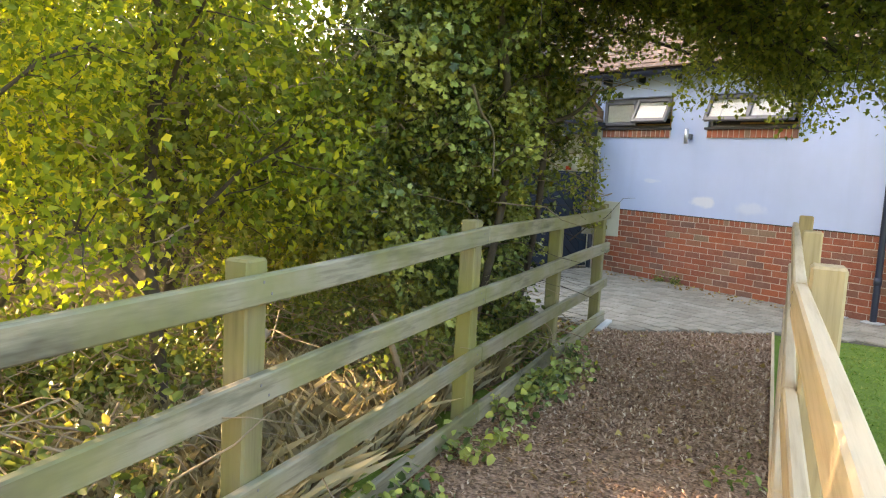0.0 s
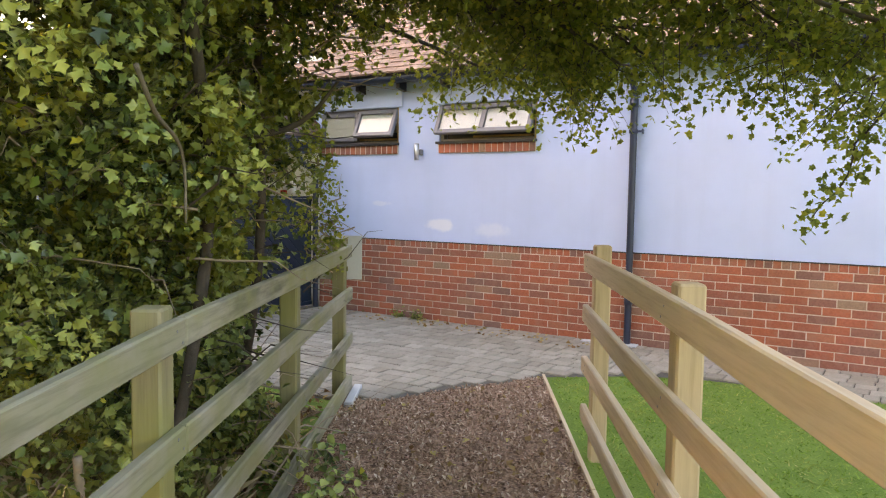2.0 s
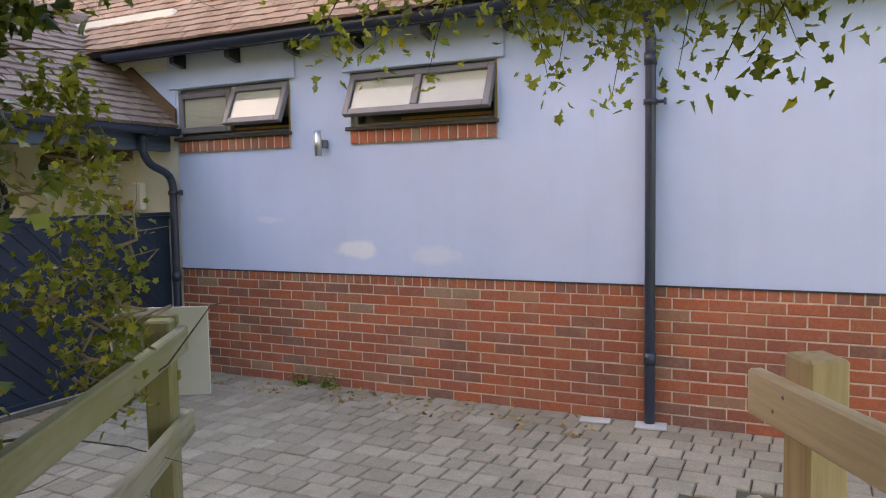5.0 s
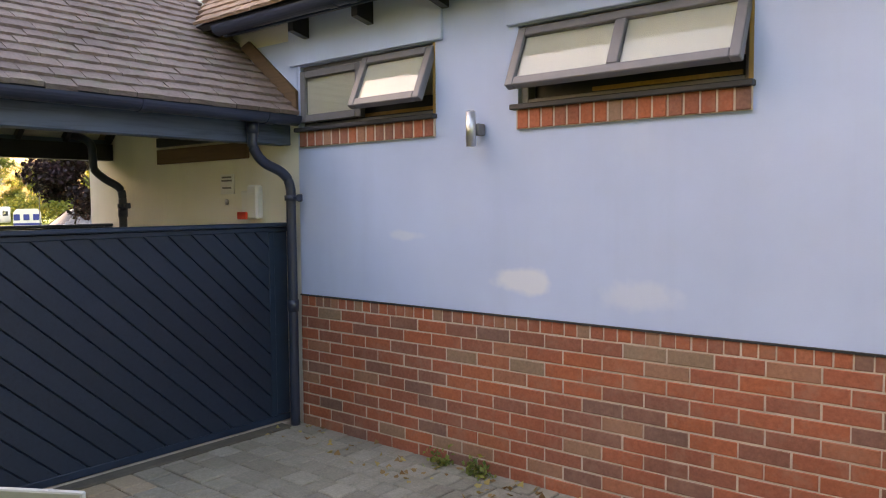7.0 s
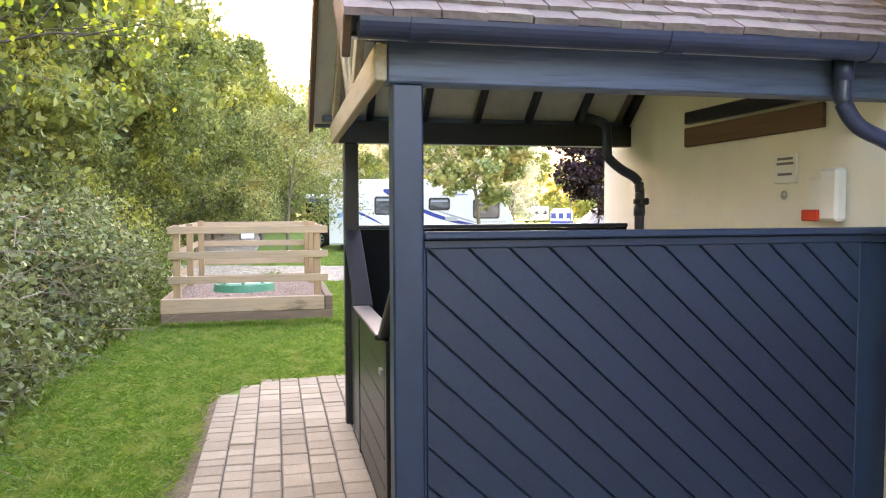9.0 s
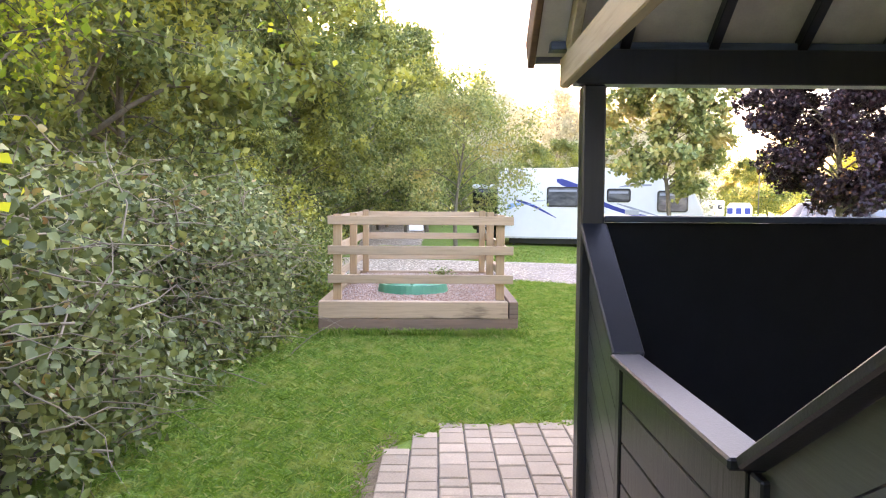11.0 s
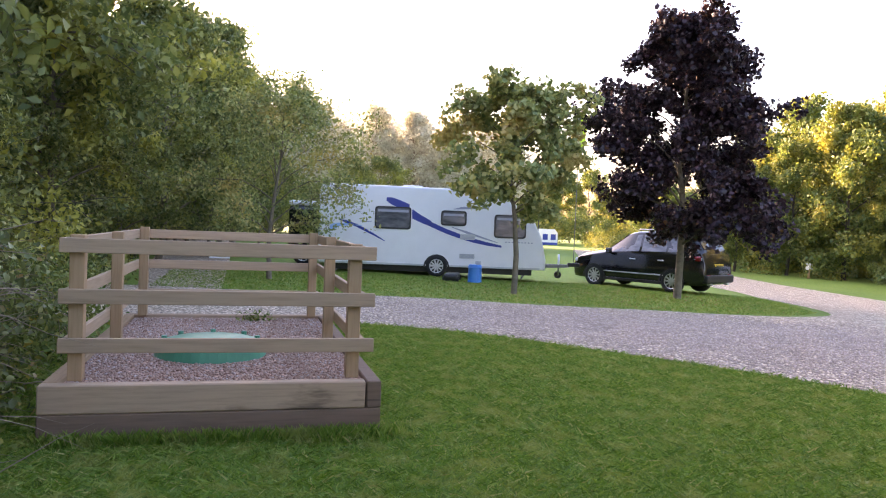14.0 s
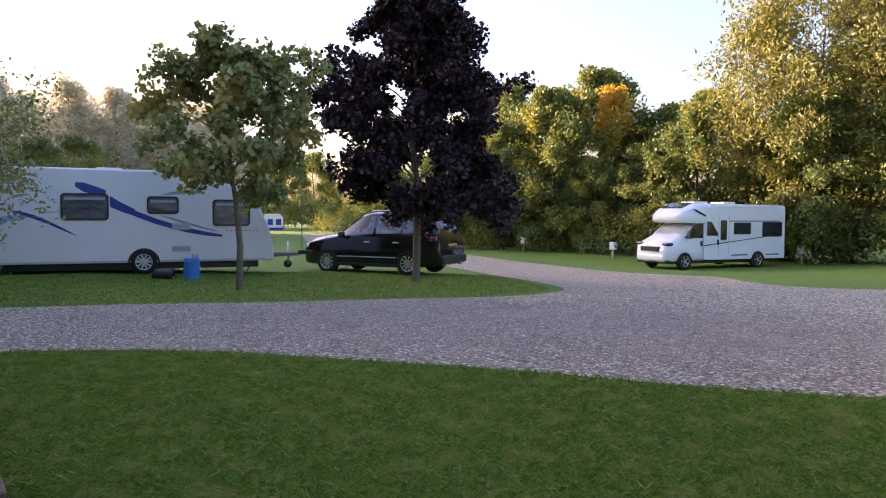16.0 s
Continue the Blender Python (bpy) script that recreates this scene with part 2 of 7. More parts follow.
NAVY = (0.0095, 0.025, 0.050)
M = {
    # the three pale patches paint light falling on the wall below the windows
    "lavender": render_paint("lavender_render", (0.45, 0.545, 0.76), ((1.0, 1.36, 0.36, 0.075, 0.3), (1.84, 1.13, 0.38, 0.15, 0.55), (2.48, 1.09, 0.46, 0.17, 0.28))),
    "cream": render_paint("cream_render", (0.80, 0.775, 0.69)),
    "brick": piecewise("red_brick", ((0.0, (0.27, 0.145, 0.115)), (0.16, (0.36, 0.13, 0.088)), (0.45, (0.46, 0.135, 0.080)), (0.75, (0.54, 0.150, 0.075)), (0.9, (0.48, 0.17, 0.10)), (1.0, (0.36, 0.235, 0.165))), stain=(0.34, 0.18, 0.13)),
    "mortar": plain("mortar", (0.55, 0.43, 0.35), 0.95, vary=0.2, bump=0.5),
    "bead": plain("drip_bead", (0.03, 0.03, 0.035), 0.5),
    "paver": piecewise("block_paver", ((0.0, (0.39, 0.285, 0.19)), (0.5, (0.46, 0.34, 0.23)), (1.0, (0.53, 0.40, 0.275))), fine=90, stain=(0.304, 0.240, 0.179)),
    "paver_far": piecewise("block_paver_rest", ((0.0, (0.39, 0.285, 0.19)), (0.5, (0.46, 0.34, 0.23)), (1.0, (0.53, 0.40, 0.275))), fine=90, island=True, stain=(0.304, 0.240, 0.179)),
    # greyer tones for the pavers along the wall and east of the porch
    "paver_grey": piecewise("grey_block_paver", ((0.0, (0.33, 0.285, 0.22)), (0.5, (0.40, 0.345, 0.27)), (1.0, (0.46, 0.40, 0.315))), fine=70, island=True, stain=(0.20, 0.205, 0.15)),
    "joint": plain("joint_sand", (0.10, 0.085, 0.065), 0.95, vary=0.3, bump=0.5),
    "tile": piecewise("roof_tile", ((0.0, (0.235, 0.165, 0.145)), (0.5, (0.275, 0.19, 0.165)), (1.0, (0.32, 0.225, 0.19))), fine=45, stain=(0.20, 0.19, 0.13)),
    "tile_main": piecewise("roof_tile_brown", ((0.0, (0.29, 0.175, 0.125)), (0.5, (0.36, 0.22, 0.155)), (1.0, (0.43, 0.275, 0.2))), fine=45, island=True, stain=(0.3, 0.26, 0.18)),
    "navy": plain("navy_paint", NAVY, 0.38, vary=0.2, bump=0.15),
    "navy_dark": plain("dark_capping_paint", (0.006, 0.008, 0.012), 0.42, vary=0.2, bump=0.15),
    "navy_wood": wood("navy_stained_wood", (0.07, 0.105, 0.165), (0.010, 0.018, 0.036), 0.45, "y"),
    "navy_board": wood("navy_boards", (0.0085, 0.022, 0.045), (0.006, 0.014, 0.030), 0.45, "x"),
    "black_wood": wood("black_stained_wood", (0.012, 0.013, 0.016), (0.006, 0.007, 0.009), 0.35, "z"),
    # grey sheen of the glossy black boards is mixed into this colour
    "black_board": wood("sheened_black_boards", (0.045, 0.050, 0.047), (0.018, 0.021, 0.020), 0.32, "x"),
    "matt_black": plain("matt_black_paint", (0.006, 0.0065, 0.008), 0.8, vary=0.2, spec=0.25),
    "tie_wood": wood("pale_tie_beam", (0.42, 0.33, 0.22), (0.26, 0.19, 0.11), 0.7, "x"),
    "pvc": plain("navy_plastic", (0.022, 0.032, 0.058), 0.3, vary=0.1),
    "soffit": plain("soffit_board", (0.55, 0.53, 0.48), 0.8),
    "brown_board": wood("brown_board", (0.13, 0.07, 0.035), (0.07, 0.035, 0.018), 0.7, "x"),
    "frame": plain("grey_window_frame", (0.14, 0.135, 0.145), 0.4, vary=0.08),
    "ochre": wood("ochre_reveal", (0.45, 0.25, 0.07), (0.3, 0.15, 0.04), 0.6, "z"),
    "blind": plain("cream_blind", (0.72, 0.68, 0.55), 0.7, vary=0.06),
    "steel": plain("brushed_steel", (0.62, 0.62, 0.63), 0.42, 1.0, 0.05),
    "white": plain("white_plastic", (0.78, 0.78, 0.77), 0.35, vary=0.04),
    "white_panel": plain("white_sheet", (0.80, 0.80, 0.80), 0.28, vary=0.03, scale=3),
    "grey_board": plain("pale_grey_board", (0.50, 0.51, 0.50), 0.6, vary=0.06, scale=4),
    "red": plain("red_plastic", (0.62, 0.05, 0.025), 0.4),
    "black": plain("black_plastic", (0.012, 0.012, 0.013), 0.4),
    "rubber": plain("tyre_rubber", (0.016, 0.016, 0.017), 0.85, bump=0.3),
    "fence_green": wood("mossy_fence_timber", (0.30, 0.275, 0.20), (0.105, 0.095, 0.062), 0.85, "x", green=(0.22, 0.22, 0.09), stain=(0.070, 0.066, 0.039)),
    "fence_new": wood("fence_timber", (0.593, 0.444, 0.288), (0.408, 0.276, 0.161), 0.75, "x"),
    "fence_post": wood("fence_post_timber", (0.45, 0.32, 0.18), (0.30, 0.20, 0.10), 0.8, "z"),
    "post_green": wood("mossy_post_timber", (0.26, 0.225, 0.125), (0.14, 0.118, 0.066), 0.8, "z", green=(0.23, 0.225, 0.065)),
    "rail": wood("planter_rail_timber", (0.479, 0.324, 0.196), (0.327, 0.212, 0.121), 0.75, "y"),
    "rail_side": wood("planter_side_rail_timber", (0.479, 0.324, 0.196), (0.327, 0.212, 0.121), 0.75, "x"),
    "post": wood("planter_post_timber", (0.458, 0.288, 0.150), (0.317, 0.189, 0.090), 0.75, "z"),
    "sleeper": wood("sleeper_timber", (0.457, 0.308, 0.190), (0.312, 0.205, 0.120), 0.8, "y", stain=(0.104, 0.064, 0.035)),
    "sleeper_low": wood("dark_sleeper_timber", (0.222, 0.137, 0.089), (0.133, 0.083, 0.053), 0.85, "y"),
    "sleeper_side": wood("side_sleeper_timber", (0.370, 0.238, 0.127), (0.218, 0.132, 0.071), 0.8, "x"),
    "gravel": ground_mat("gravel_road", ((0.52, 0.39, 0.275), (0.70, 0.535, 0.385), (0.80, 0.665, 0.50)), (0.35, 3, 40), cells=22, bump=1.0, dist=0.03, gap=0.85),
    "pea": ground_mat("pea_shingle", ((0.37, 0.205, 0.135), (0.58, 0.36, 0.25), (0.78, 0.53, 0.39)), (2, 9, 40), cells=38, bump=1.0, dist=0.03),
    "chip_bed": ground_mat("woodchip_bed", ((0.22, 0.125, 0.080), (0.35, 0.205, 0.135), (0.48, 0.30, 0.205)), (0.9, 7, 60), cells=60, bump=0.8, dist=0.02, gap=0.3),
    "grass": ground_mat("lawn", ((0.070, 0.155, 0.018), (0.115, 0.215, 0.028), (0.195, 0.270, 0.050)), (0.45, 5, 70), bump=0.5, dist=0.02),
    "soil": ground_mat("woodland_floor", ((0.117, 0.078, 0.046), (0.221, 0.156, 0.091), (0.364, 0.273, 0.169)), (0.8, 6, 50), bump=1.0, dist=0.04),
    "chip": leaf("wood_chips", ((0.0, (0.22, 0.125, 0.08)), (0.45, (0.38, 0.235, 0.155)), (0.85, (0.50, 0.34, 0.24)), (1.0, (0.70, 0.56, 0.42))), 0.0, 0.85),
    "litter": leaf("fallen_leaves", ((0.0, (0.20, 0.10, 0.04)), (0.5, (0.33, 0.2, 0.08)), (1.0, (0.46, 0.36, 0.12))), 0.1, 0.8),
    "blade": leaf("grass_blades", ((0.0, (0.080, 0.180, 0.018)), (0.5, (0.150, 0.275, 0.032)), (0.9, (0.260, 0.380, 0.070)), (1.0, (0.494, 0.420, 0.179))), 0.4, 0.5, ((0.34, 0.37, 0.10), 4.0)),
    "bark": plain("grey_bark", (0.16, 0.13, 0.09), 0.9, vary=0.35, scale=14, bump=0.8),
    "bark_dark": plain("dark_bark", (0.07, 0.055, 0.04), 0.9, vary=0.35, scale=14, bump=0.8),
    "twig": plain("bare_twig", (0.30, 0.23, 0.16), 0.9, vary=0.3, scale=10),
    "leaf_yellow": leaf("yellow_green_leaves", ((0.0, (0.12, 0.20, 0.028)), (0.45, (0.25, 0.34, 0.045)), (0.8, (0.46, 0.52, 0.06)), (1.0, (0.72, 0.66, 0.08))), 0.68),
    "leaf_mid": leaf("hedgerow_leaves", ((0.0, (0.08, 0.125, 0.03)), (0.5, (0.17, 0.225, 0.055)), (0.9, (0.27, 0.31, 0.085)), (1.0, (0.387, 0.314, 0.061))), 0.35),
    "leaf_bough": leaf("bough_leaves", ((0.0, (0.11, 0.155, 0.03)), (0.5, (0.215, 0.26, 0.055)), (0.9, (0.33, 0.36, 0.085)), (1.0, (0.48, 0.43, 0.07))), 0.58),
    "leaf_ivy": leaf("ivy_leaves", ((0.0, (0.030, 0.056, 0.018)), (0.45, (0.125, 0.195, 0.055)), (0.8, (0.32, 0.39, 0.11)), (0.985, (0.32, 0.36, 0.10)), (1.0, (0.60, 0.52, 0.06))), 0.12, 0.30, ((0.52, 0.54, 0.14), 2.4)),
    "leaf_bramble": leaf("bramble_leaves", ((0.0, (0.070, 0.090, 0.034)), (0.5, (0.180, 0.215, 0.078)), (0.85, (0.330, 0.345, 0.135)), (0.97, (0.44, 0.39, 0.15)), (1.0, (0.42, 0.22, 0.11))), 0.25, 0.5, ((0.25, 0.285, 0.115), 0.8)),
    "leaf_wood": leaf("woodland_leaves", ((0.0, (0.072, 0.11, 0.036)), (0.5, (0.17, 0.215, 0.072)), (1.0, (0.31, 0.33, 0.12))), 0.4, 0.45, ((0.46, 0.44, 0.09), 0.5)),
    "straw": leaf("dry_straw", ((0.0, (0.20, 0.16, 0.09)), (0.5, (0.36, 0.30, 0.18)), (1.0, (0.52, 0.46, 0.32))), 0.3, 0.8),
    # haze and evening sun on the far poplars are put into this leaf colour
    "leaf_hazed": leaf("hazed_poplar_leaves", ((0.0, (0.52, 0.49, 0.38)), (0.6, (0.72, 0.69, 0.56)), (1.0, (0.84, 0.81, 0.70))), 0.7, 0.5, None, (1.0, 0.97, 0.84)),
    "leaf_far": leaf("far_tree_leaves", ((0.0, (0.075, 0.12, 0.034)), (0.5, (0.165, 0.215, 0.055)), (1.0, (0.30, 0.32, 0.085))), 0.35, 0.5, ((0.44, 0.38, 0.07), 0.35)),
    "leaf_sycamore": leaf("sycamore_leaves", ((0.0, (0.140, 0.190, 0.077)), (0.5, (0.260, 0.311, 0.109)), (1.0, (0.460, 0.450, 0.186))), 0.35, 0.5, ((0.541, 0.415, 0.153), 0.9)),
    "leaf_maple": leaf("purple_maple_leaves", ((0.0, (0.016, 0.008, 0.013)), (0.6, (0.034, 0.016, 0.023)), (0.97, (0.065, 0.029, 0.034)), (1.0, (0.169, 0.078, 0.026))), 0.15, 0.45),
    "leaf_willow": leaf("willow_leaves", ((0.0, (0.16, 0.17, 0.05)), (0.6, (0.28, 0.27, 0.075)), (1.0, (0.42, 0.37, 0.11))), 0.4, 0.5),
    "leaf_orange": leaf("orange_leaves", ((0.0, (0.45, 0.27, 0.03)), (1.0, (0.68, 0.46, 0.06))), 0.4, 0.5),
}
gl = Nodes("window_glass")
gl.b.inputs["Transmission Weight"].default_value = 1.0
gl.b.inputs["IOR"].default_value = 1.45
M["glass"] = gl.finish((0.92, 0.94, 0.94), 0.02)
gd = Nodes("tinted_glass")
ac = Nodes("reflecting_window")
# sky reflections are put into the panes as streaky grey
M["acrylic"] = ac.finish(ac.ramp(ac.noise(2.2, 3, 0.5, ac.stretch(1, 1, 3)), (0.35, (0.06, 0.065, 0.075)), (0.65, (0.17, 0.175, 0.19))), 0.08, 0.0, 0.8)
M["dark_glass"] = gd.finish(gd.ramp(gd.noise(1.5), (0.3, (0.018, 0.02, 0.023)), (0.7, (0.04, 0.043, 0.05))), 0.06, 0.0, 0.8)


# ---- builders ----
def mesh(name, verts, faces, mat, parent=None, label="", smooth=False):
    me = bpy.data.meshes.new(name)
    me.from_pydata([tuple(v) for v in verts], [], faces)
    if smooth:
        me.shade_smooth()
    if mat:
        me.materials.append(mat)
    ob = new(name, me)
    ob.parent = parent
    return tagged(ob, label)


def part(name, bm, mat, parent=None, label="", smooth=False):
    me = bpy.data.meshes.new(name)
    bm.to_mesh(me)
    bm.free()
    if smooth:
        me.shade_smooth()
    me.materials.append(mat)
    ob = new(name, me)
    ob.parent = parent
    return tagged(ob, label)


def thing(name, m, label, category, group="", kind=""):
    ob = new(name)
    ob.empty_display_size = 0.1
    ob.matrix_basis = m
    return tagged(ob, label, category, group, kind)


def box(bm, x0, x1, y0, y1, z0, z1, bevel=0.0, m=None):
    g = bmesh.ops.create_cube(bm, size=1.0)["verts"]
    bmesh.ops.transform(bm, matrix=Matrix.LocRotScale(((x0 + x1) / 2, (y0 + y1) / 2, (z0 + z1) / 2), None, (abs(x1 - x0), abs(y1 - y0), abs(z1 - z0))), verts=g)
    if bevel:
        e = list({e for v in g for e in v.link_edges})
        r = bmesh.ops.bevel(bm, geom=e, offset=bevel, segments=1, affect="EDGES", profile=0.5)
        g = list({v for f in r["faces"] for v in f.verts} | {v for v in g if v.is_valid})
    if m is not None:
        bmesh.ops.transform(bm, matrix=m, verts=[v for v in g if v.is_valid])
    return g


def boxes(*rows, bevel=0.0):
    bm = bmesh.new()
    for r in rows:
        box(bm, *r, bevel=bevel)
    return bm


def bar(bm, a, b, w, h, bevel=0.004, ext=0.0):
    """A square timber from a to b, w wide across and h high."""
    a, b = Vector(a), Vector(b)
    d = b - a
    q = d.to_track_quat("X", "Z").to_matrix().to_4x4()
    return box(bm, -ext, d.length + ext, -w / 2, w / 2, -h / 2, h / 2, bevel, Matrix.Translation(a) @ q)


def tube(pts, radii, sides=8, cap=True):
    """Vertices and faces of a round pipe along a line."""
    pts = np.array(pts, float)
    n = len(pts)
    radii = np.broadcast_to(np.array(radii, float), (n,))
    d = np.gradient(pts, axis=0)
    d /= np.linalg.norm(d, axis=1)[:, None] + 1e-9
    ref = np.where(np.abs(d[:, 2:3]) > 0.9, [[1.0, 0, 0]], [[0, 0, 1.0]])
    u = np.cross(d, ref)
    for i in range(1, n):
        if u[i] @ u[i - 1] < 0:
            u[i] = -u[i]
    u /= np.linalg.norm(u, axis=1)[:, None] + 1e-9
    v = np.cross(d, u)
    a = np.arange(sides) / sides * 2 * math.pi
    V = pts[:, None] + radii[:, None, None] * (u[:, None] * np.cos(a)[None, :, None] + v[:, None] * np.sin(a)[None, :, None])
    V = V.reshape(-1, 3)
    F = []
    for i in range(n - 1):
        for j in range(sides):
            k = (j + 1) % sides
            F.append((i * sides + j, i * sides + k, (i + 1) * sides + k, (i + 1) * sides + j))
    if cap:
        F.append(tuple(range(sides))[::-1])
        F.append(tuple((n - 1) * sides + j for j in range(sides)))
    return V, F


def pipe(name, pts, r, mat, parent=None, sides=14, label=""):
    V, F = tube(pts, r, sides)
    return mesh(name, V, F, mat, parent, label, smooth=True)


def joined_tubes(name, rows, mat, parent=None, label=""):
    VV, FF, o = [], [], 0
    for pts, radii, sides in rows:
        V, F = tube(pts, radii, sides, False)
        VV.append(V)
        FF += [tuple(i + o for i in f) for f in F]
        o += len(V)
    return mesh(name, np.concatenate(VV), FF, mat, parent, label, smooth=True)


def smooth_line(pts, n=6):
    """A rounded line through the corners (Catmull-Rom)."""
    p = np.array([pts[0], *pts, pts[-1]], float)
    out = []
    for i in range(1, len(p) - 2):
        for t in np.arange(n) / n:
            a, b, c, d = p[i - 1 : i + 3]
            out.append(0.5 * (2 * b + (c - a) * t + (2 * a - 5 * b + 4 * c - d) * t * t + (3 * b - a - 3 * c + d) * t**3))
    out.append(p[-2])
    return np.array(out)


def leaves(name, P, size, mat, parent=None, rng=None, wide=0.55, up=0.3, label="", out=None, form="diamond"):
    """One small folded leaf at every point of P."""
    rng = rng or np.random.default_rng(1)
    n = len(P)
    d = rng.normal(size=(n, 3)) + (0 if out is None else out)
    d[:, 2] -= 0.35
    d /= np.linalg.norm(d, axis=1)[:, None]
    nn = rng.normal(size=(n, 3)) * 0.6 + (0 if out is None else out)
    nn[:, 2] += up * 2
    s = np.cross(d, nn)
    s /= np.linalg.norm(s, axis=1)[:, None] + 1e-9
    k = np.cross(s, d)
    L = size * rng.uniform(0.6, 1.3, n)[:, None]
    half = {"diamond": ((0, 0.5, 0.12),), "ovate": ((-0.15, 0.5, 0.12), (0.2, 0.38, 0.10)), "lobed": ((-0.42, 0.48, 0.10), (-0.12, 0.30, 0.06), (0.04, 0.56, 0.12), (0.20, 0.20, 0.04))}[form]
    shape = ((-0.5, 0, 0),) + half + ((0.5, 0, -0.08),) + tuple((u, -w, b) for u, w, b in half[::-1])
    tris = np.array([(0, k, k + 1) for k in range(1, len(shape) - 1)])
    c = len(shape)
    V = np.empty((n, c, 3))
    for j, (u, w, b) in enumerate(shape):
        V[:, j] = P + (d * u + s * wide * w + k * b) * L
    me = bpy.data.meshes.new(name)
    me.vertices.add(n * c)
    me.vertices.foreach_set("co", V.reshape(-1))
    me.loops.add(n * tris.size)
    me.loops.foreach_set("vertex_index", (tris[None] + np.arange(n)[:, None, None] * c).reshape(-1))
    me.polygons.add(n * len(tris))
    me.polygons.foreach_set("loop_start", np.arange(n * len(tris)) * 3)
    me.update(calc_edges=True)
    me.materials.append(mat)
    ob = new(name, me)
    ob.parent = parent
    return tagged(ob, label)


def ground_z(x, y):
    def st(v, a, b):
        t = np.clip((v - a) / (b - a), 0, 1)
        return t * t * (3 - 2 * t)
    return -0.034 * np.clip(np.asarray(y, float) - 1, 0, 23) * st(-np.asarray(x, float), 8, 24)

# ---- ground ----
from mathutils.geometry import delaunay_2d_cdt

gx = np.unique(np.concatenate([np.linspace(-600, -70, 12), np.linspace(-70, 20, 91), np.linspace(20, 600, 14)]))
gy = np.unique(np.concatenate([np.linspace(-600, -30, 12), np.linspace(-30, 50, 81), np.linspace(50, 600, 14)]))
XX, YY = np.meshgrid(gx, gy, indexing="ij")
ny = len(gy)
V = np.stack([XX.ravel(), YY.ravel(), ground_z(XX, YY).ravel()], 1)
F = [(i * ny + j, (i + 1) * ny + j, (i + 1) * ny + j + 1, i * ny + j + 1) for i in range(len(gx) - 1) for j in range(ny - 1)]
tagged(mesh("ground", V, F, M["grass"], smooth=True), "mown green lawn and meadow ground", "ground", kind="structure")


def sheet(name, outline, lift, mat, label, category, step=1.5, wobble=0.0, seed=1):
    """A flat area of another ground, following the fall of the land."""
    rng = np.random.default_rng(seed)
    pts = []
    for a, b in zip(outline, [*outline[1:], outline[0]]):
        a, b = np.array(a, float), np.array(b, float)
        n = max(1, int(np.linalg.norm(b - a) / 0.22)) if wobble else 1
        for t in np.arange(n) / n:
            pts.append(a + (b - a) * t + rng.normal(size=2) * wobble * (t > 0))
    bm = bmesh.new()
    n = len(pts)
    cv, _, cf, _, _, _ = delaunay_2d_cdt([Vector(p) for p in pts], [], [list(range(n))], 1, 1e-5)
    cv = [bm.verts.new((*p, 0)) for p in cv]
    for f in cf:
        bm.faces.new([cv[k] for k in f])
    lo, hi = np.min(pts, 0), np.max(pts, 0)
    for ax in (0, 1):
        for v in np.arange(lo[ax] + step, hi[ax], step):
            co, no = [0, 0, 0], [0, 0, 0]
            co[ax], no[ax] = v, 1
            bmesh.ops.bisect_plane(bm, geom=bm.verts[:] + bm.edges[:] + bm.faces[:], plane_co=co, plane_no=no)
    for v in bm.verts:
        v.co.z = float(ground_z(v.co.x, v.co.y)) + lift
    bmesh.ops.recalc_face_normals(bm, faces=bm.faces)
    if sum(f.normal.z for f in bm.faces) < 0:
        bmesh.ops.reverse_faces(bm, faces=bm.faces)
    return tagged(part(name, bm, mat), label, category, kind="structure")


def curve2(pts, n=5):
    return [tuple(p[:2]) for p in smooth_line([(x, y, 0) for x, y in pts], n)]


near_edge = curve2([(-13.6, -5.5), (-13.3, -3), (-13.0, -1.3), (-12.0, 0.3), (-10.6, 1.5), (-9.3, 2.5), (-8.0, 3.3), (-6.8, 4.3), (-5.4, 6.2), (-4.6, 10), (-4.5, 30)])
island_edge = curve2([(-44, 17.2), (-33, 15.2), (-25, 13.5), (-21.6, 12.2), (-18.2, 10.8), (-15.7, 9.4), (-14.9, 7.9), (-15.0, 6.4), (-15.5, 4.85), (-15.95, 2.7), (-16.7, 0.6), (-17.3, -1.2), (-18.6, -5.5)])
far_edge = curve2([(-9, 30), (-9.2, 18), (-11.0, 14.6), (-13.0, 13.9), (-15.2, 15.3), (-18.2, 17.8), (-24.2, 19.2), (-31, 20.8), (-37, 23), (-78, 38)])
sheet("gravel_road", near_edge + far_edge + [(-80, 33)] + island_edge, 0.012, M["gravel"], "pale pinkish-grey crushed gravel campsite road", "road", 1.5, 0.03)
sheet("woodland_floor", [(2.86, -3.15), (9.65, -14.3), (-14, -18), (-14, -9), (-8, -5.2), (-2, -4.9), (2.2, -4.2)], 0.008, M["soil"], "brown woodland soil with leaf litter", "ground", 1.5, 0.05, 2)
sheet("gravel_drive", [(-60, -3.4), (-17.5, -3.2), (-17.5, -4.8), (-60, -8)], 0.006, M["gravel"], "narrow pale gravel drive", "road", 3, 0.02, 4)

sheet("bare_earth", [(-3.95, -2.95), (-3.2, -3.02), (-1.5, -3.02), (-0.2, -3.08), (1.4, -3.12), (1.2, -3.26), (-0.4, -3.20), (-1.3, -3.24), (-2.4, -3.14), (-3.4, -3.20), (-4.05, -3.06)], 0.005, M["soil"], "worn bare earth along the paving edge", "ground", 1.5, 0.03, 6)

# the path runs from behind the start down to the paving; U along it, W across it to the right
U = np.array([-0.519, 0.855])
W = np.array([0.855, 0.519])
E0 = np.array([3.0, -3.0])


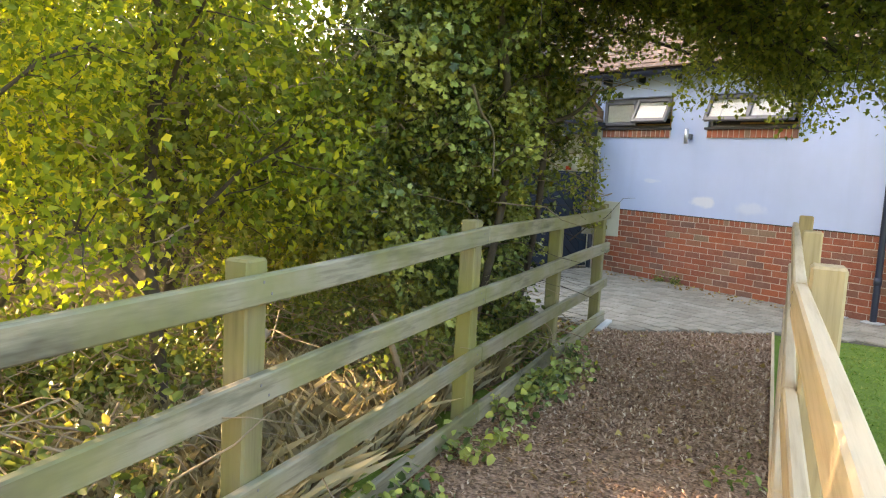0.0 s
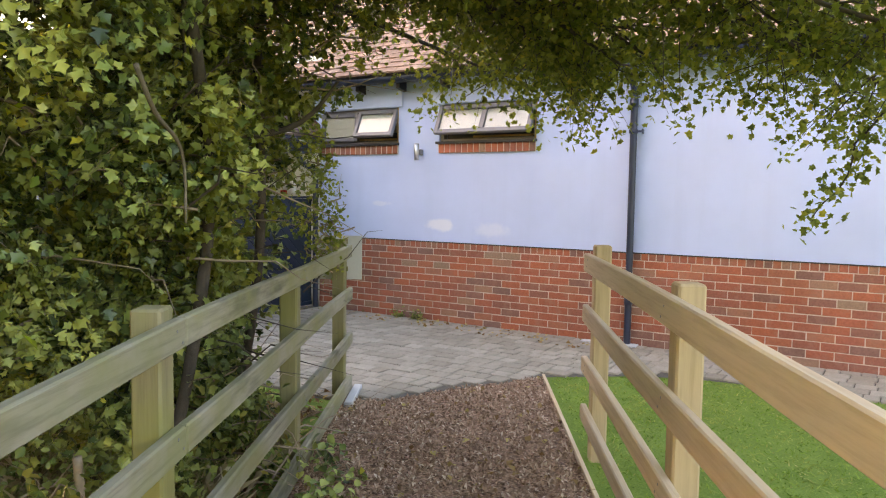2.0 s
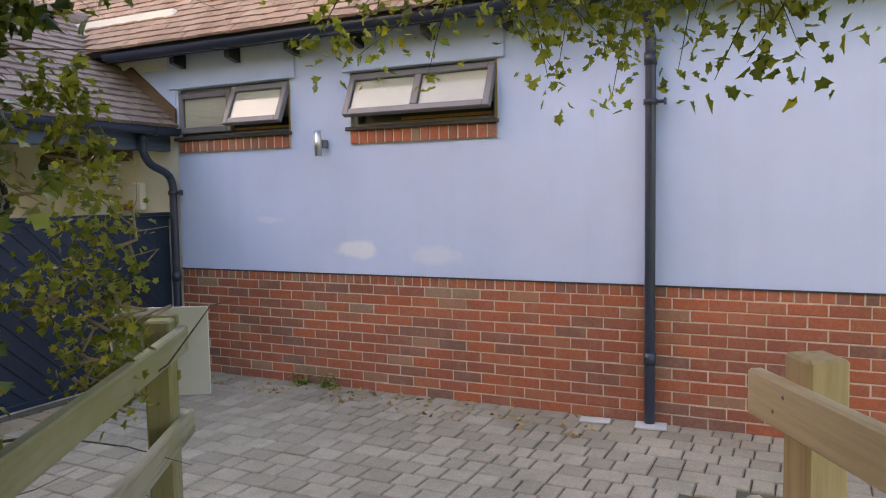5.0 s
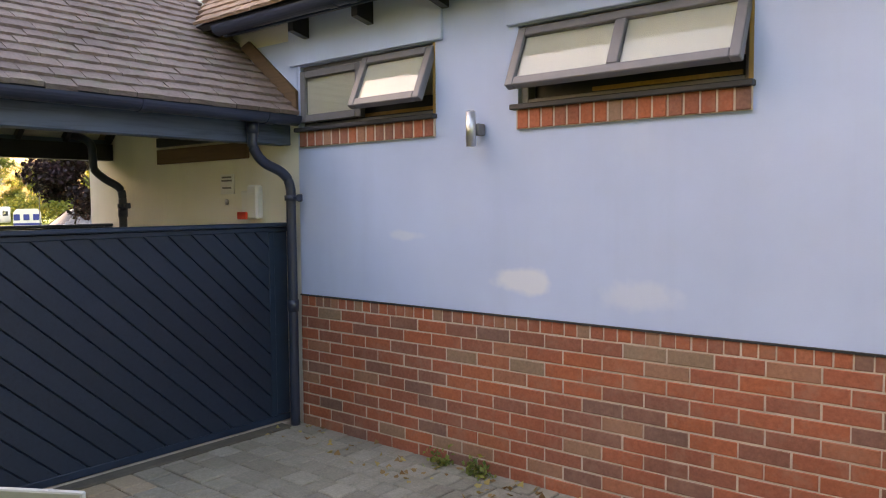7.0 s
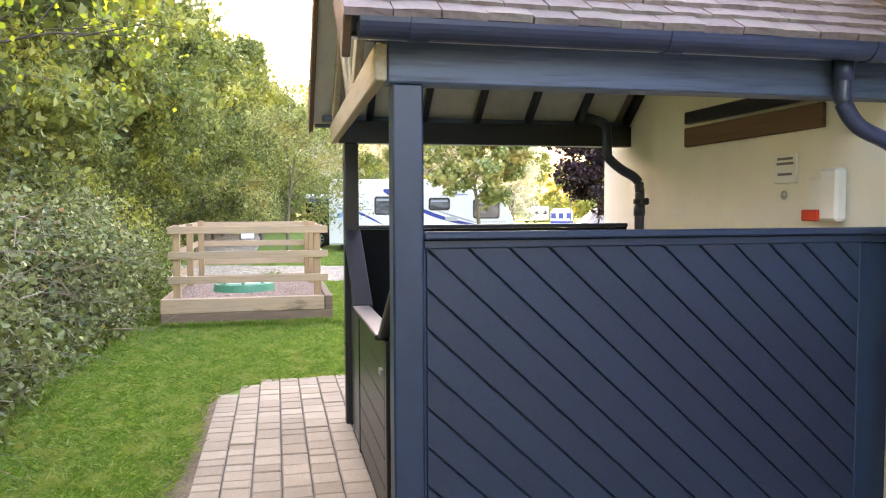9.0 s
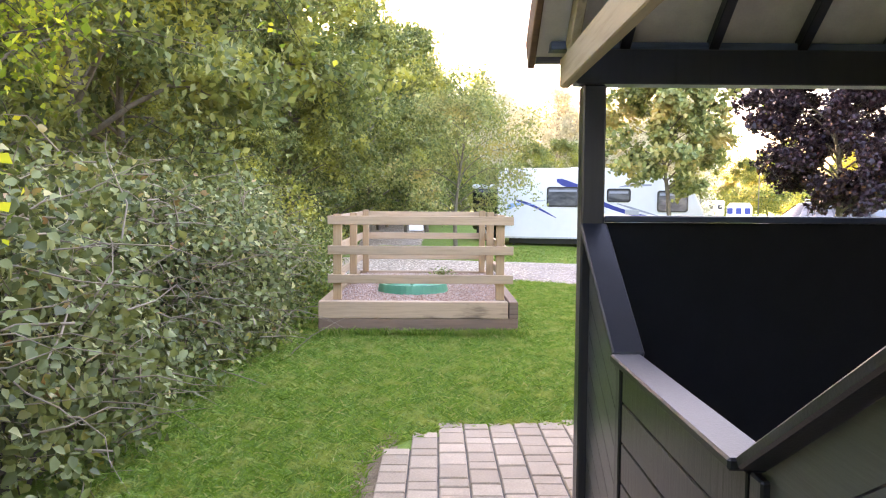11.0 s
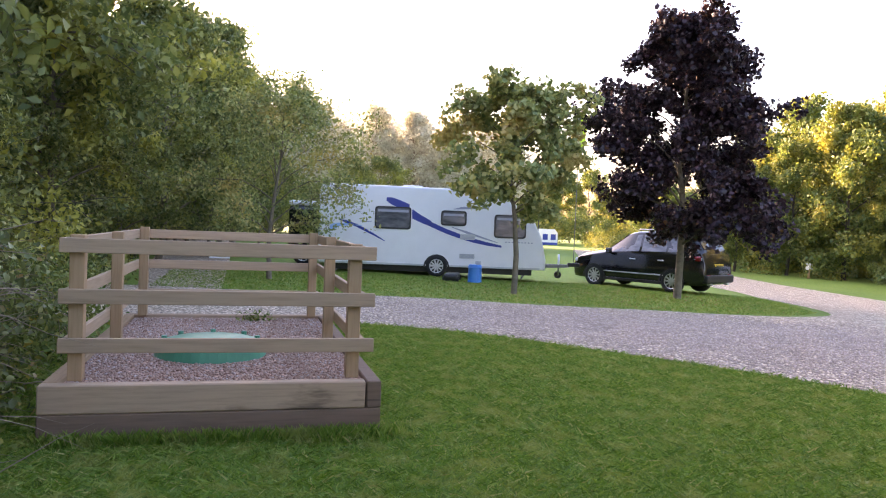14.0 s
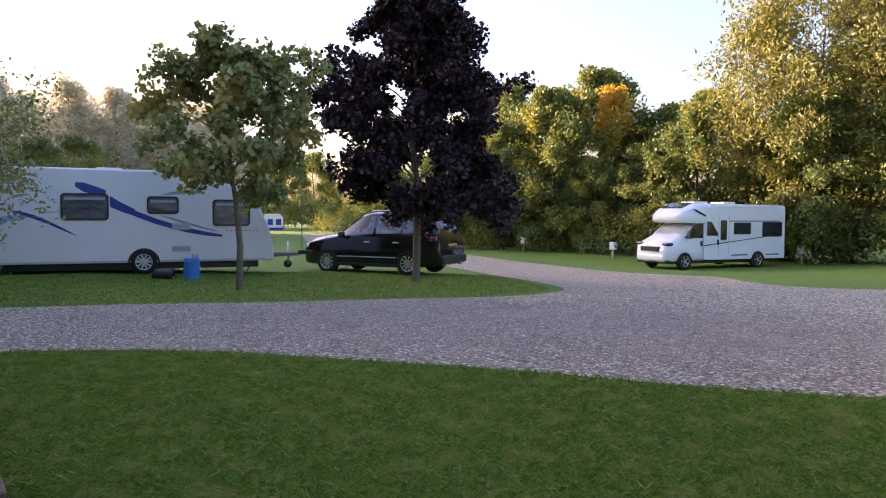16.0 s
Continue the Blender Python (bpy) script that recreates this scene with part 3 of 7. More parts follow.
def on_path(s, w):
    """s metres back up the path from the end of the fence, w to its right."""
    p = E0 - U * s + W * w
    return float(p[0]), float(p[1])


PATH_END = [on_path(0.18, 0.0), on_path(0.2, 0.3), on_path(0.05, 0.52), on_path(-0.14, 0.76), on_path(-0.34, 1.14), on_path(-0.6, 1.5)]
LAWN_EDGE = [(4.05, -1.64), (4.5, -1.28), (4.9, -1.05), (5.8, -0.92), (12, -0.92)]
sheet("woodchip_path", PATH_END + [on_path(12, 1.5), on_path(12, -0.1)], 0.010, M["chip_bed"], "dark brown wood-chip footpath", "path", 1.0, 0.0)
sheet("paving_bed", [(-3.98, 0), (-4.1, -1.6), (-4.02, -2.65), (-3.62, -2.92), (-1.6, -2.98), (2.9, -3.25)] + PATH_END + LAWN_EDGE + [(12, 0)], 0.006, M["joint"], "dark sandy joints of the block paving", "pavement", 1.5)


def inside(x, y, poly):
    c = False
    for (x1, y1), (x2, y2) in zip(poly, [*poly[1:], poly[0]]):
        if (y1 > y) != (y2 > y) and x < (x2 - x1) * (y - y1) / (y2 - y1) + x1:
            c = not c
    return c


# ---- main building ----
def grid_wall(name, xs, zs, holes, y0, y1, mat, parent=None):
    bm = bmesh.new()
    for x0, x1 in zip(xs, xs[1:]):
        for z0, z1 in zip(zs, zs[1:]):
            if not any(h[0] <= x0 and x1 <= h[1] and h[2] <= z0 and z1 <= h[3] for h in holes):
                box(bm, x0, x1, y0, y1, z0, z1)
    bmesh.ops.remove_doubles(bm, verts=bm.verts, dist=0.0005)
    inner = [f for f in bm.faces if sum(1 for g in bm.faces if g is not f and (g.calc_center_median() - f.calc_center_median()).length < 1e-4)]
    bmesh.ops.delete(bm, geom=inner, context="FACES")
    return part(name, bm, mat, parent)


WIN = ((0.03, 1.235), (1.81, 3.03))
Z0, Z1 = 2.06, 2.49
holes = [(a, b, Z0, Z1) for a, b in WIN]
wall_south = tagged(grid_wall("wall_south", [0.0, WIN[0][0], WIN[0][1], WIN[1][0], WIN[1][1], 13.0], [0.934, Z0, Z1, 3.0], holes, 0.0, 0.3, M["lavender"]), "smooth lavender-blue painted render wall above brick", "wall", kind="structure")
part("mortar", boxes((0, 13, -0.0025, 0.3, -0.05, 0.926)), M["mortar"], wall_south)
part("drip_bead", boxes((0, 13, -0.012, 0.05, 0.925, 0.936)), M["bead"], wall_south, "black drip bead")
for a, b in ((-0.06, 1.30), (1.75, 3.09)):
    part("lintel_band", boxes((a, b, -0.028, 0.0, 2.497, 2.98), bevel=0.004), M["lavender"], wall_south, "render band stepped out over a window")
# the wall above the porch roof, and the dark board along the foot of it
up = [(-0.001, 2.20), (-0.001, 2.68), (-0.61, 2.68)]
bm = bmesh.new()
f0 = bm.faces.new([bm.verts.new((x, -0.005, z)) for x, z in up])
for v in bmesh.ops.extrude_face_region(bm, geom=[f0])["geom"]:
    if isinstance(v, bmesh.types.BMVert):
        v.co.y = 0.004
bmesh.ops.recalc_face_normals(bm, faces=bm.faces)
part("return_panel", bm, M["lavender"], wall_south)
bm = bmesh.new()
f0 = bm.faces.new([bm.verts.new((x, -0.03, z)) for x, z in ((0.012, 2.20), (0.012, 2.33), (-0.50, 2.735), (-0.60, 2.70))])
for v in bmesh.ops.extrude_face_region(bm, geom=[f0])["geom"]:
    if isinstance(v, bmesh.types.BMVert):
        v.co.y = -0.008
bmesh.ops.recalc_face_normals(bm, faces=bm.faces)
part("abutment_board", bm, M["brown_board"], wall_south, "dark brown board where roof meets wall")
wall_cream = tagged(part("wall_porch", boxes((-3.06, -0.001, 0.006, 0.3, -0.05, 3.2)), M["cream"]), "cream painted render wall inside the porch", "wall", kind="structure")
tagged(part("wall_west", boxes((-3.06, -2.76, 0.301, 9, -0.05, 3.0)), M["cream"]), "cream painted render end wall", "wall", kind="structure")
tagged(part("wall_north", boxes((-2.759, 13, 8.7, 9, -0.05, 3.0)), M["cream"]), "plain cream rear wall", "wall", kind="structure")
tagged(part("wall_east", boxes((12.7, 13, 0.301, 8.699, -0.05, 3.0)), M["cream"]), "plain cream end wall", "wall", kind="structure")
tagged(part("floor", boxes((-2.5, 12.69, 0.31, 8.69, -0.04, 0.02)), M["mortar"]), "plain grey concrete indoor floor", "floor", kind="structure")
tagged(part("ceiling", boxes((-2.5, 12.69, 0.31, 8.69, 2.62, 2.66)), M["soffit"]), "plain white indoor ceiling", "ceiling", kind="structure")


# windows: dark grey frames, top-hung sashes pushed open at the foot
def window(name, x0, x1, sashes, label):
    w = thing(name, pose((x0 + x1) / 2, 0, Z0), label, "window", kind="structure")
    h, hw = Z1 - Z0, (x1 - x0) / 2
    f = 0.045
    part("window_frame", boxes((-hw, -hw + f, 0.03, 0.10, 0, h), (hw - f, hw, 0.03, 0.10, 0, h), (-hw + f, hw - f, 0.03, 0.10, 0, f), (-hw + f, hw - f, 0.03, 0.10, h - f, h), bevel=0.004), M["frame"], w)
    part("window_sill", boxes((-hw - 0.03, hw + 0.01, -0.045, 0.03, -0.012, 0.016), bevel=0.004), M["bead"], w, "black projecting sill")
    part("reveal_lining", boxes((hw - 0.02, hw - 0.001, -0.001, 0.03, 0.02, h), (hw - f - 0.02, hw - f, 0.10, 0.2, 0.02, h)), M["ochre"], w, "ochre wooden side of the reveal")
    part("blind", boxes((-hw + f, hw - f, 0.2, 0.21, 0.0, h)), M["blind"], w, "pale cream obscured backing")
    # black block stands in for the shade in the opening below the sash
    part("lower_rail", boxes((-hw + f, hw - f - 0.021, 0.101, 0.19, 0.0, 0.15)), M["black"], w, "black block for the shade in the gap under the open light")
    part("batten", boxes((-hw * 0.35, hw - f - 0.03, 0.085, 0.1, f + 0.015, f + 0.035)), M["ochre"], w, "ochre wooden batten")
    for s0, s1, tilt, panes in sashes:
        piv = Matrix.Translation(((s0 + s1) / 2 * hw, 0.035, h - 0.035)) @ pose(0, 0, 0, tilt)
        sw, sh, b = (s1 - s0) / 2 * hw - 0.01, h - 0.085, 0.05
        bm = bmesh.new()
        for r in ((-sw, -sw + b, -0.05, 0.0, -sh, 0), (sw - b, sw, -0.05, 0.0, -sh, 0), (-sw + b, sw - b, -0.05, 0, -sh, -sh + b), (-sw + b, sw - b, -0.05, 0, -b, 0)):
            box(bm, *r, bevel=0.005)
        if panes == 2:
            box(bm, -0.03, 0.03, -0.05, 0, -sh + b, -b, 0.005)
        ob = part("sash", bm, M["frame"], w)
        ob.matrix_basis = piv
        cuts = [-sw + b, sw - b] if panes == 1 else [-sw + b, -0.03, 0.03, sw - b]
        for c0, c1 in zip(cuts[::2], cuts[1::2]):
            p = part("pane", boxes((c0, c1, -0.03, -0.024, -sh + b, -b)), M["glass"], ob)
            p.visible_shadow = False
            q = part("pane_backing", boxes((c0, c1, -0.02, -0.016, -sh + b, -b)), M["blind"], ob, "cream obscured inner face")
        part("stay", boxes((-0.10, 0.06, 0.0, 0.012, -sh + 0.01, -sh + 0.03)), M["black"], ob, "black window stay")
    return w


window("window_1", *WIN[0], ((-1, 0, 0, 1), (0, 1, -24, 1)), "dark grey window with one top-hung light open")
window("window_2", *WIN[1], ((-1, 1, -24, 2),), "wide dark grey top-hung window pushed open")

# eaves, gutter and roof of the main building
PITCH = radians(42)
tagged(part("fascia", boxes((-0.56, 13, -0.20, -0.17, 2.745, 2.84), bevel=0.004), M["navy"]), "dark navy painted eaves board", "fascia", kind="structure")
tagged(part("soffit", boxes((-0.6, 13, -0.169, -0.001, 2.80, 2.83)), M["soffit"]), "pale boarded underside of the eaves", "soffit", kind="structure")
for i in range(22):
    x = -0.46 + 0.6 * (i + 1)
    bm = bmesh.new()
    vs = [bm.verts.new((x + dx, y, z)) for dx in (-0.025, 0.025) for y, z in ((-0.168, 2.799), (-0.03, 2.799), (-0.03, 2.66), (-0.168, 2.69))]
    for q in ((3, 2, 1, 0), (4, 5, 6, 7), (0, 1, 5, 4), (1, 2, 6, 5), (2, 3, 7, 6), (3, 0, 4, 7)):
        bm.faces.new([vs[k] for k in q])
    tagged(part("rafter_end", bm, M["black_wood"]), "black rafter end under the eaves", "rafter", "rafter ends", "structure")


def gutter(name, length, m, label, laps=()):
    """A half-round gutter, along x from 0, open at the top."""
    g = thing(name, m, label, "gutter")
    ro, ri, a = 0.062, 0.055, np.linspace(0, math.pi, 13)
    prof = [(ro * math.cos(t), -ro * math.sin(t)) for t in a] + [(ri * math.cos(t), -ri * math.sin(t)) for t in a[::-1]]
    n = len(prof)
    V = [(x, y, z) for x in (0, length) for y, z in prof]
    mesh("channel", V, [(i, (i + 1) % n, n + (i + 1) % n, n + i) for i in range(n)] + [tuple(range(n)), tuple(range(2 * n - 1, n - 1, -1))], M["pvc"], g)
    for x in laps:
        V = [(x + dx, y * 1.09, z * 1.09) for dx in (-0.035, 0.035) for y, z in prof]
        mesh("joint_clip", V, [(i, (i + 1) % n, n + (i + 1) % n, n + i) for i in range(n)] + [tuple(range(n)), tuple(range(2 * n - 1, n - 1, -1))], M["pvc"], g)
    for x in (0.0, length):
        half = [(x + dx, y * 1.02, z * 1.02) for dx in (-0.004, 0.004) for y, z in prof[:13]]
        mesh("end_cap", half, [tuple(range(13)), tuple(range(25, 12, -1))] + [(i, i + 1, 14 + i, 13 + i) for i in range(12)] + [(12, 0, 13, 25)], M["pvc"], g)
    return g


gutter("gutter", 13.4, pose(-0.52, -0.262, 2.80), "dark navy plastic half-round eaves gutter", (1.18, 1.36, 3.4, 5.8, 8.2))


def tile_piece(w, l, t):
    """A plain clay tile with a cambered, worn edge; x across, y up the slope."""
    me = bpy.data.meshes.new("tile")
    V = [(-w / 2, 0, 0), (w / 2, 0, 0), (w / 2, l, 0), (-w / 2, l, 0), (-w / 2, 0.004, t), (0, 0.001, t + 0.003), (w / 2, 0.004, t), (w / 2, l, t), (-w / 2, l, t)]
    me.from_pydata(V, [], [(3, 2, 1, 0), (0, 1, 6, 5, 4), (1, 2, 7, 6), (2, 3, 8, 7), (3, 0, 4, 8), (4, 5, 8), (5, 7, 8), (5, 6, 7)])
    me.materials.append(M["tile"])
    return me


def slope(origin, yaw, pitch):
    """Frame of a roof slope: x along the eaves, y up the slope."""
    return pose(*origin, 0, 0, yaw) @ pose(0, 0, 0, pitch)


main_m = slope((-0.6, -0.30, 2.83), 0, 42)
tagged(part("roof_main", boxes((-2.5, 13.9, 0.02, 6.6, -0.06, -0.012)), M["bead"]), "long clay-tiled main roof", "roof", kind="structure").matrix_basis = main_m
roof_main = bpy.data.objects["roof_main"]
rng = np.random.default_rng(5)
VV, FF = [], []
tp = tile_piece(0.163, 0.20, 0.02)
tv = np.array([v.co[:] for v in tp.vertices])
tf = [tuple(p.vertices) for p in tp.polygons]
for r in range(34):
    for c in range(100):
        x = c * 0.166 + (r % 2) * 0.083 + rng.normal() * 0.002 - 2.4
        mt = Matrix.Translation((x, r * 0.10 + rng.normal() * 0.003, 0.010 + rng.normal() * 0.002)) @ pose(0, 0, 0, -5.5 + rng.normal() * 0.6, rng.normal() * 0.6)
        if x < -0.20 - 0.085 * r and r <= 7:
            continue
        mm = np.array(mt)
        o = len(VV) * len(tv)
        VV.append(tv @ mm[:3, :3].T + mm[:3, 3])
        FF += [tuple(i + o for i in f) for f in tf]
tagged(mesh("roof_tiles", np.concatenate(VV), FF, M["tile_main"], roof_main), "weathered brown plain clay tiles", kind="stuff")
tagged(part("roof_rear", boxes((0, 16.4, 0.02, 6.6, -0.06, 0.0)), M["tile"]), "clay-tiled rear roof slope", "roof", kind="structure").matrix_basis = slope((13.3, 9.3, 2.83), 180, 42)

# ---- porch ----
PX, PY = -0.09, -2.10          # outer face of the side screen; front of the posts
PL = -2.60                     # inner face of the far posts
for x0, x1, y0, y1, z0 in ((PX - 0.10, PX, PY - 0.072, PY + 0.042, 0.006), (PL - 0.10, PL, PY - 0.022, PY + 0.078, 0.006)):
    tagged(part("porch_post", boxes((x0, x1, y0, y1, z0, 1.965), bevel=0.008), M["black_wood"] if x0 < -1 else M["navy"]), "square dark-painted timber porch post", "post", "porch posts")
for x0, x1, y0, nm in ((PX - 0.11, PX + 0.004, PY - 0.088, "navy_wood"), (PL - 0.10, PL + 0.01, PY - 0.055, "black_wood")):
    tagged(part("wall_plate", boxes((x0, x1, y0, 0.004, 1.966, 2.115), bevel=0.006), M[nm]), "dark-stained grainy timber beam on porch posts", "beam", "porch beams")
bm = bmesh.new()
bar(bm, (PL - 0.16, PY - 0.078, 2.035), (PX + 0.004, PY - 0.112, 2.035), 0.044, 0.13, 0.005)
tagged(part("tie_beam", bm, M["tie_wood"]), "pale sawn timber tie beam across the gable", "beam", "porch beams")
RX, RZ = (PX + PL - 0.1) / 2, 3.285     # ridge
EX, EZ = 0.02, 2.17                     # near eaves
RUN = math.hypot(EX - RX, RZ - EZ)
RP = math.degrees(math.atan2(RZ - EZ, EX - RX))
# local x runs along +y, local y up towards -x
east_m = Matrix.Translation((EX, PY - 0.22, EZ)) @ Matrix(((0, -1, 0), (1, 0, 0), (0, 0, 1))).to_4x4() @ pose(0, 0, 0, RP)
LEN = 2.32
bm = bmesh.new()
vs = [bm.verts.new((x, y, z)) for z in (-0.07, -0.012) for x, y in ((0, 0.02), (LEN, 0.02), (LEN + 0.95, RUN), (0, RUN))]
for q in ((3, 2, 1, 0), (4, 5, 6, 7), (0, 1, 5, 4), (1, 2, 6, 5), (2, 3, 7, 6), (3, 0, 4, 7)):
    bm.faces.new([vs[k] for k in q])
roof_porch = tagged(part("roof_porch", bm, M["bead"]), "steep clay-tiled gable roof over the porch", "roof", kind="structure")
roof_porch.matrix_basis = east_m
west_m = Matrix.Translation((2 * RX - EX, PY - 0.22 + LEN, EZ)) @ Matrix(((0, 1, 0), (-1, 0, 0), (0, 0, 1))).to_4x4() @ pose(0, 0, 0, RP)
bm = bmesh.new()
vs = [bm.verts.new((x, y, z)) for z in (-0.07, 0.0) for x, y in ((0, 0.0), (LEN, 0.0), (LEN, RUN), (-0.95, RUN))]
for q in ((3, 2, 1, 0), (4, 5, 6, 7), (0, 1, 5, 4), (1, 2, 6, 5), (2, 3, 7, 6), (3, 0, 4, 7)):
    bm.faces.new([vs[k] for k in q])
tagged(part("roof_porch_west", bm, M["tile"]), "clay-tiled far slope of the porch roof", "roof", kind="structure").matrix_basis = west_m
bm = bmesh.new()
for i in range(6):
    y = PY + 0.16 + i * 0.385
    bar(bm, (EX - 0.16, y, EZ - 0.025), (RX, y, RZ - 0.12), 0.045, 0.07)
    bar(bm, (2 * RX - EX + 0.16, y, EZ - 0.025), (RX, y, RZ - 0.12), 0.045, 0.07)
for x0, x1 in ((PX - 0.06, PX + 0.045), (PL - 0.14, PL - 0.03)):
    tagged(part("eaves_board", boxes((x0, x1, PY - 0.16, 0.0, 2.1165, 2.152), bevel=0.003), M["navy_wood"]), "dark-stained eaves board on the porch beam", "eaves board", "porch eaves boards", "structure")
tagged(part("porch_rafters", bm, M["black_wood"]), "black rafters under the porch roof", "rafter", kind="structure")
for s in (1, -1):
    m = east_m if s > 0 else west_m
    x0, x1 = (0.0, 0.03) if s > 0 else (LEN - 0.03, LEN)
    ob = part("barge_board", boxes((x0 - (0.031 if s > 0 else -0.031), x1 - (0.031 if s > 0 else -0.031), 0.0, RUN, -0.16, 0.004), bevel=0.004), M["brown_board"])
    tagged(ob, "brown-stained sloping gable barge board", "barge board", "barge boards", "structure").matrix_basis = m
    pl = boxes((0.0, 2.2, 0.02, RUN - 0.02, -0.10, -0.09)) if s > 0 else boxes((0.1, LEN, 0.02, RUN - 0.02, -0.10, -0.09))
    tagged(part("porch_ceiling", pl, M["soffit"]), "pale boards between the porch rafters", "ceiling", kind="structure").matrix_basis = m
# gable frame: king post and two raking struts in pale wood
g = thing("gable_truss", pose(0, PY - 0.078, 0), "pale sawn timber struts in the porch gable", "truss")
for nm, a, b in (("king_post", (RX, 0, 2.101), (RX, 0, RZ - 0.18)), ("strut", (RX + 0.1, 0, 2.11), (RX + 0.62, 0, 2.60)), ("strut", (RX - 0.1, 0, 2.11), (RX - 0.62, 0, 2.60)), ("principal", (PX - 0.1, 0, 2.11), (RX + 0.05, 0, RZ - 0.17)), ("principal", (PL, 0, 2.11), (RX - 0.05, 0, RZ - 0.17))):
    bm = bmesh.new()
    bar(bm, a, b, 0.04, 0.10)
    part(nm, bm, M["tie_wood"], g)
gm = Matrix.Translation((EX + 0.015, PY - 0.20, EZ - 0.02)) @ pose(0, 0, 0, 0, 0, 90)
gutter("gutter", 2.25, gm, "dark navy plastic half-round porch gutter", (0.20, 1.15, 2.02))
gutter("gutter", 2.25, Matrix.Translation((2 * RX - EX - 0.015, PY - 0.20, EZ - 0.02)) @ pose(0, 0, 0, 0, 0, 90), "dark navy plastic half-round porch gutter", (0.2, 1.15))


def downpipe(pts, collars, brackets, label, arm):
    d = thing("downpipe", pose(*pts[-1]), label, "downpipe", "downpipes")
    o = np.array(pts[-1])
    pipe("pipe", smooth_line(np.array(pts) - o, 6), 0.034, M["pvc"], d)
    for c in collars:
        c = np.array(c) - o
        pipe("collar", [c - (0, 0, 0.04), c + (0, 0, 0.04)], 0.041, M["pvc"], d)
    for c in brackets:
        c = np.array(c) - o
        pipe("clip", [c - (0, 0, 0.018), c + (0, 0, 0.018)], 0.044, M["pvc"], d)
        a = c + np.array(arm)
        bm = bmesh.new()
        bar(bm, c, a, 0.03, 0.02)
        q = a + np.array(arm) / np.linalg.norm(arm) * 0.015
        bar(bm, a, q, 0.05, 0.05, 0.008)
        part("bracket", bm, M["pvc"], d)
    return d


downpipe([(4.095, -0.26, 2.74), (4.095, -0.25, 2.66), (4.095, -0.07, 2.52), (4.095, -0.06, 2.42), (4.095, -0.06, 1.5), (4.095, -0.06, 0.02)], [(4.095, -0.06, 2.38), (4.095, -0.06, 0.46)], [(4.095, -0.06, 2.11)], "tall straight navy plastic rainwater downpipe on the lavender wall", (0.085, 0.0, 0.0))
downpipe([(-0.03, -0.36, 2.16), (-0.03, -0.36, 2.0), (-0.03, -0.355, 1.93), (-0.03, -0.28, 1.84), (-0.02, -0.13, 1.77), (-0.01, -0.075, 1.68), (-0.01, -0.07, 1.5), (-0.01, -0.07, 0.8), (-0.01, -0.07, 0.02)], [(-0.03, -0.36, 2.06), (-0.01, -0.07, 0.86)], [(-0.01, -0.07, 1.60)], "navy plastic downpipe with a swan neck at the porch corner", (0.085, 0.0, 0.0))
downpipe([(-2.80, -0.36, 2.21), (-2.62, -0.34, 2.18), (-2.36, -0.32, 2.10), (-2.31, -0.32, 1.98), (-2.31, -0.31, 1.87), (-2.31, -0.22, 1.79), (-2.31, -0.10, 1.72), (-2.31, -0.07, 1.64), (-2.31, -0.07, 1.45), (-2.31, -0.07, 0.031)], [(-2.31, -0.07, 1.50)], [(-2.31, -0.07, 1.56)], "dark downpipe with a swan neck beyond the porch", (0.085, 0.0, 0.0))


def cut_box(bm, lo, hi):
    for ax in range(3):
        for s, v in ((-1, lo[ax]), (1, hi[ax])):
            co, no = [0, 0, 0], [0, 0, 0]
            co[ax], no[ax] = v, s
            r = bmesh.ops.bisect_plane(bm, geom=bm.verts[:] + bm.edges[:] + bm.faces[:], plane_co=co, plane_no=no, clear_outer=True)
            e = [x for x in r["geom_cut"] if isinstance(x, bmesh.types.BMEdge)]
            if e:
                bmesh.ops.edgeloop_fill(bm, edges=e)


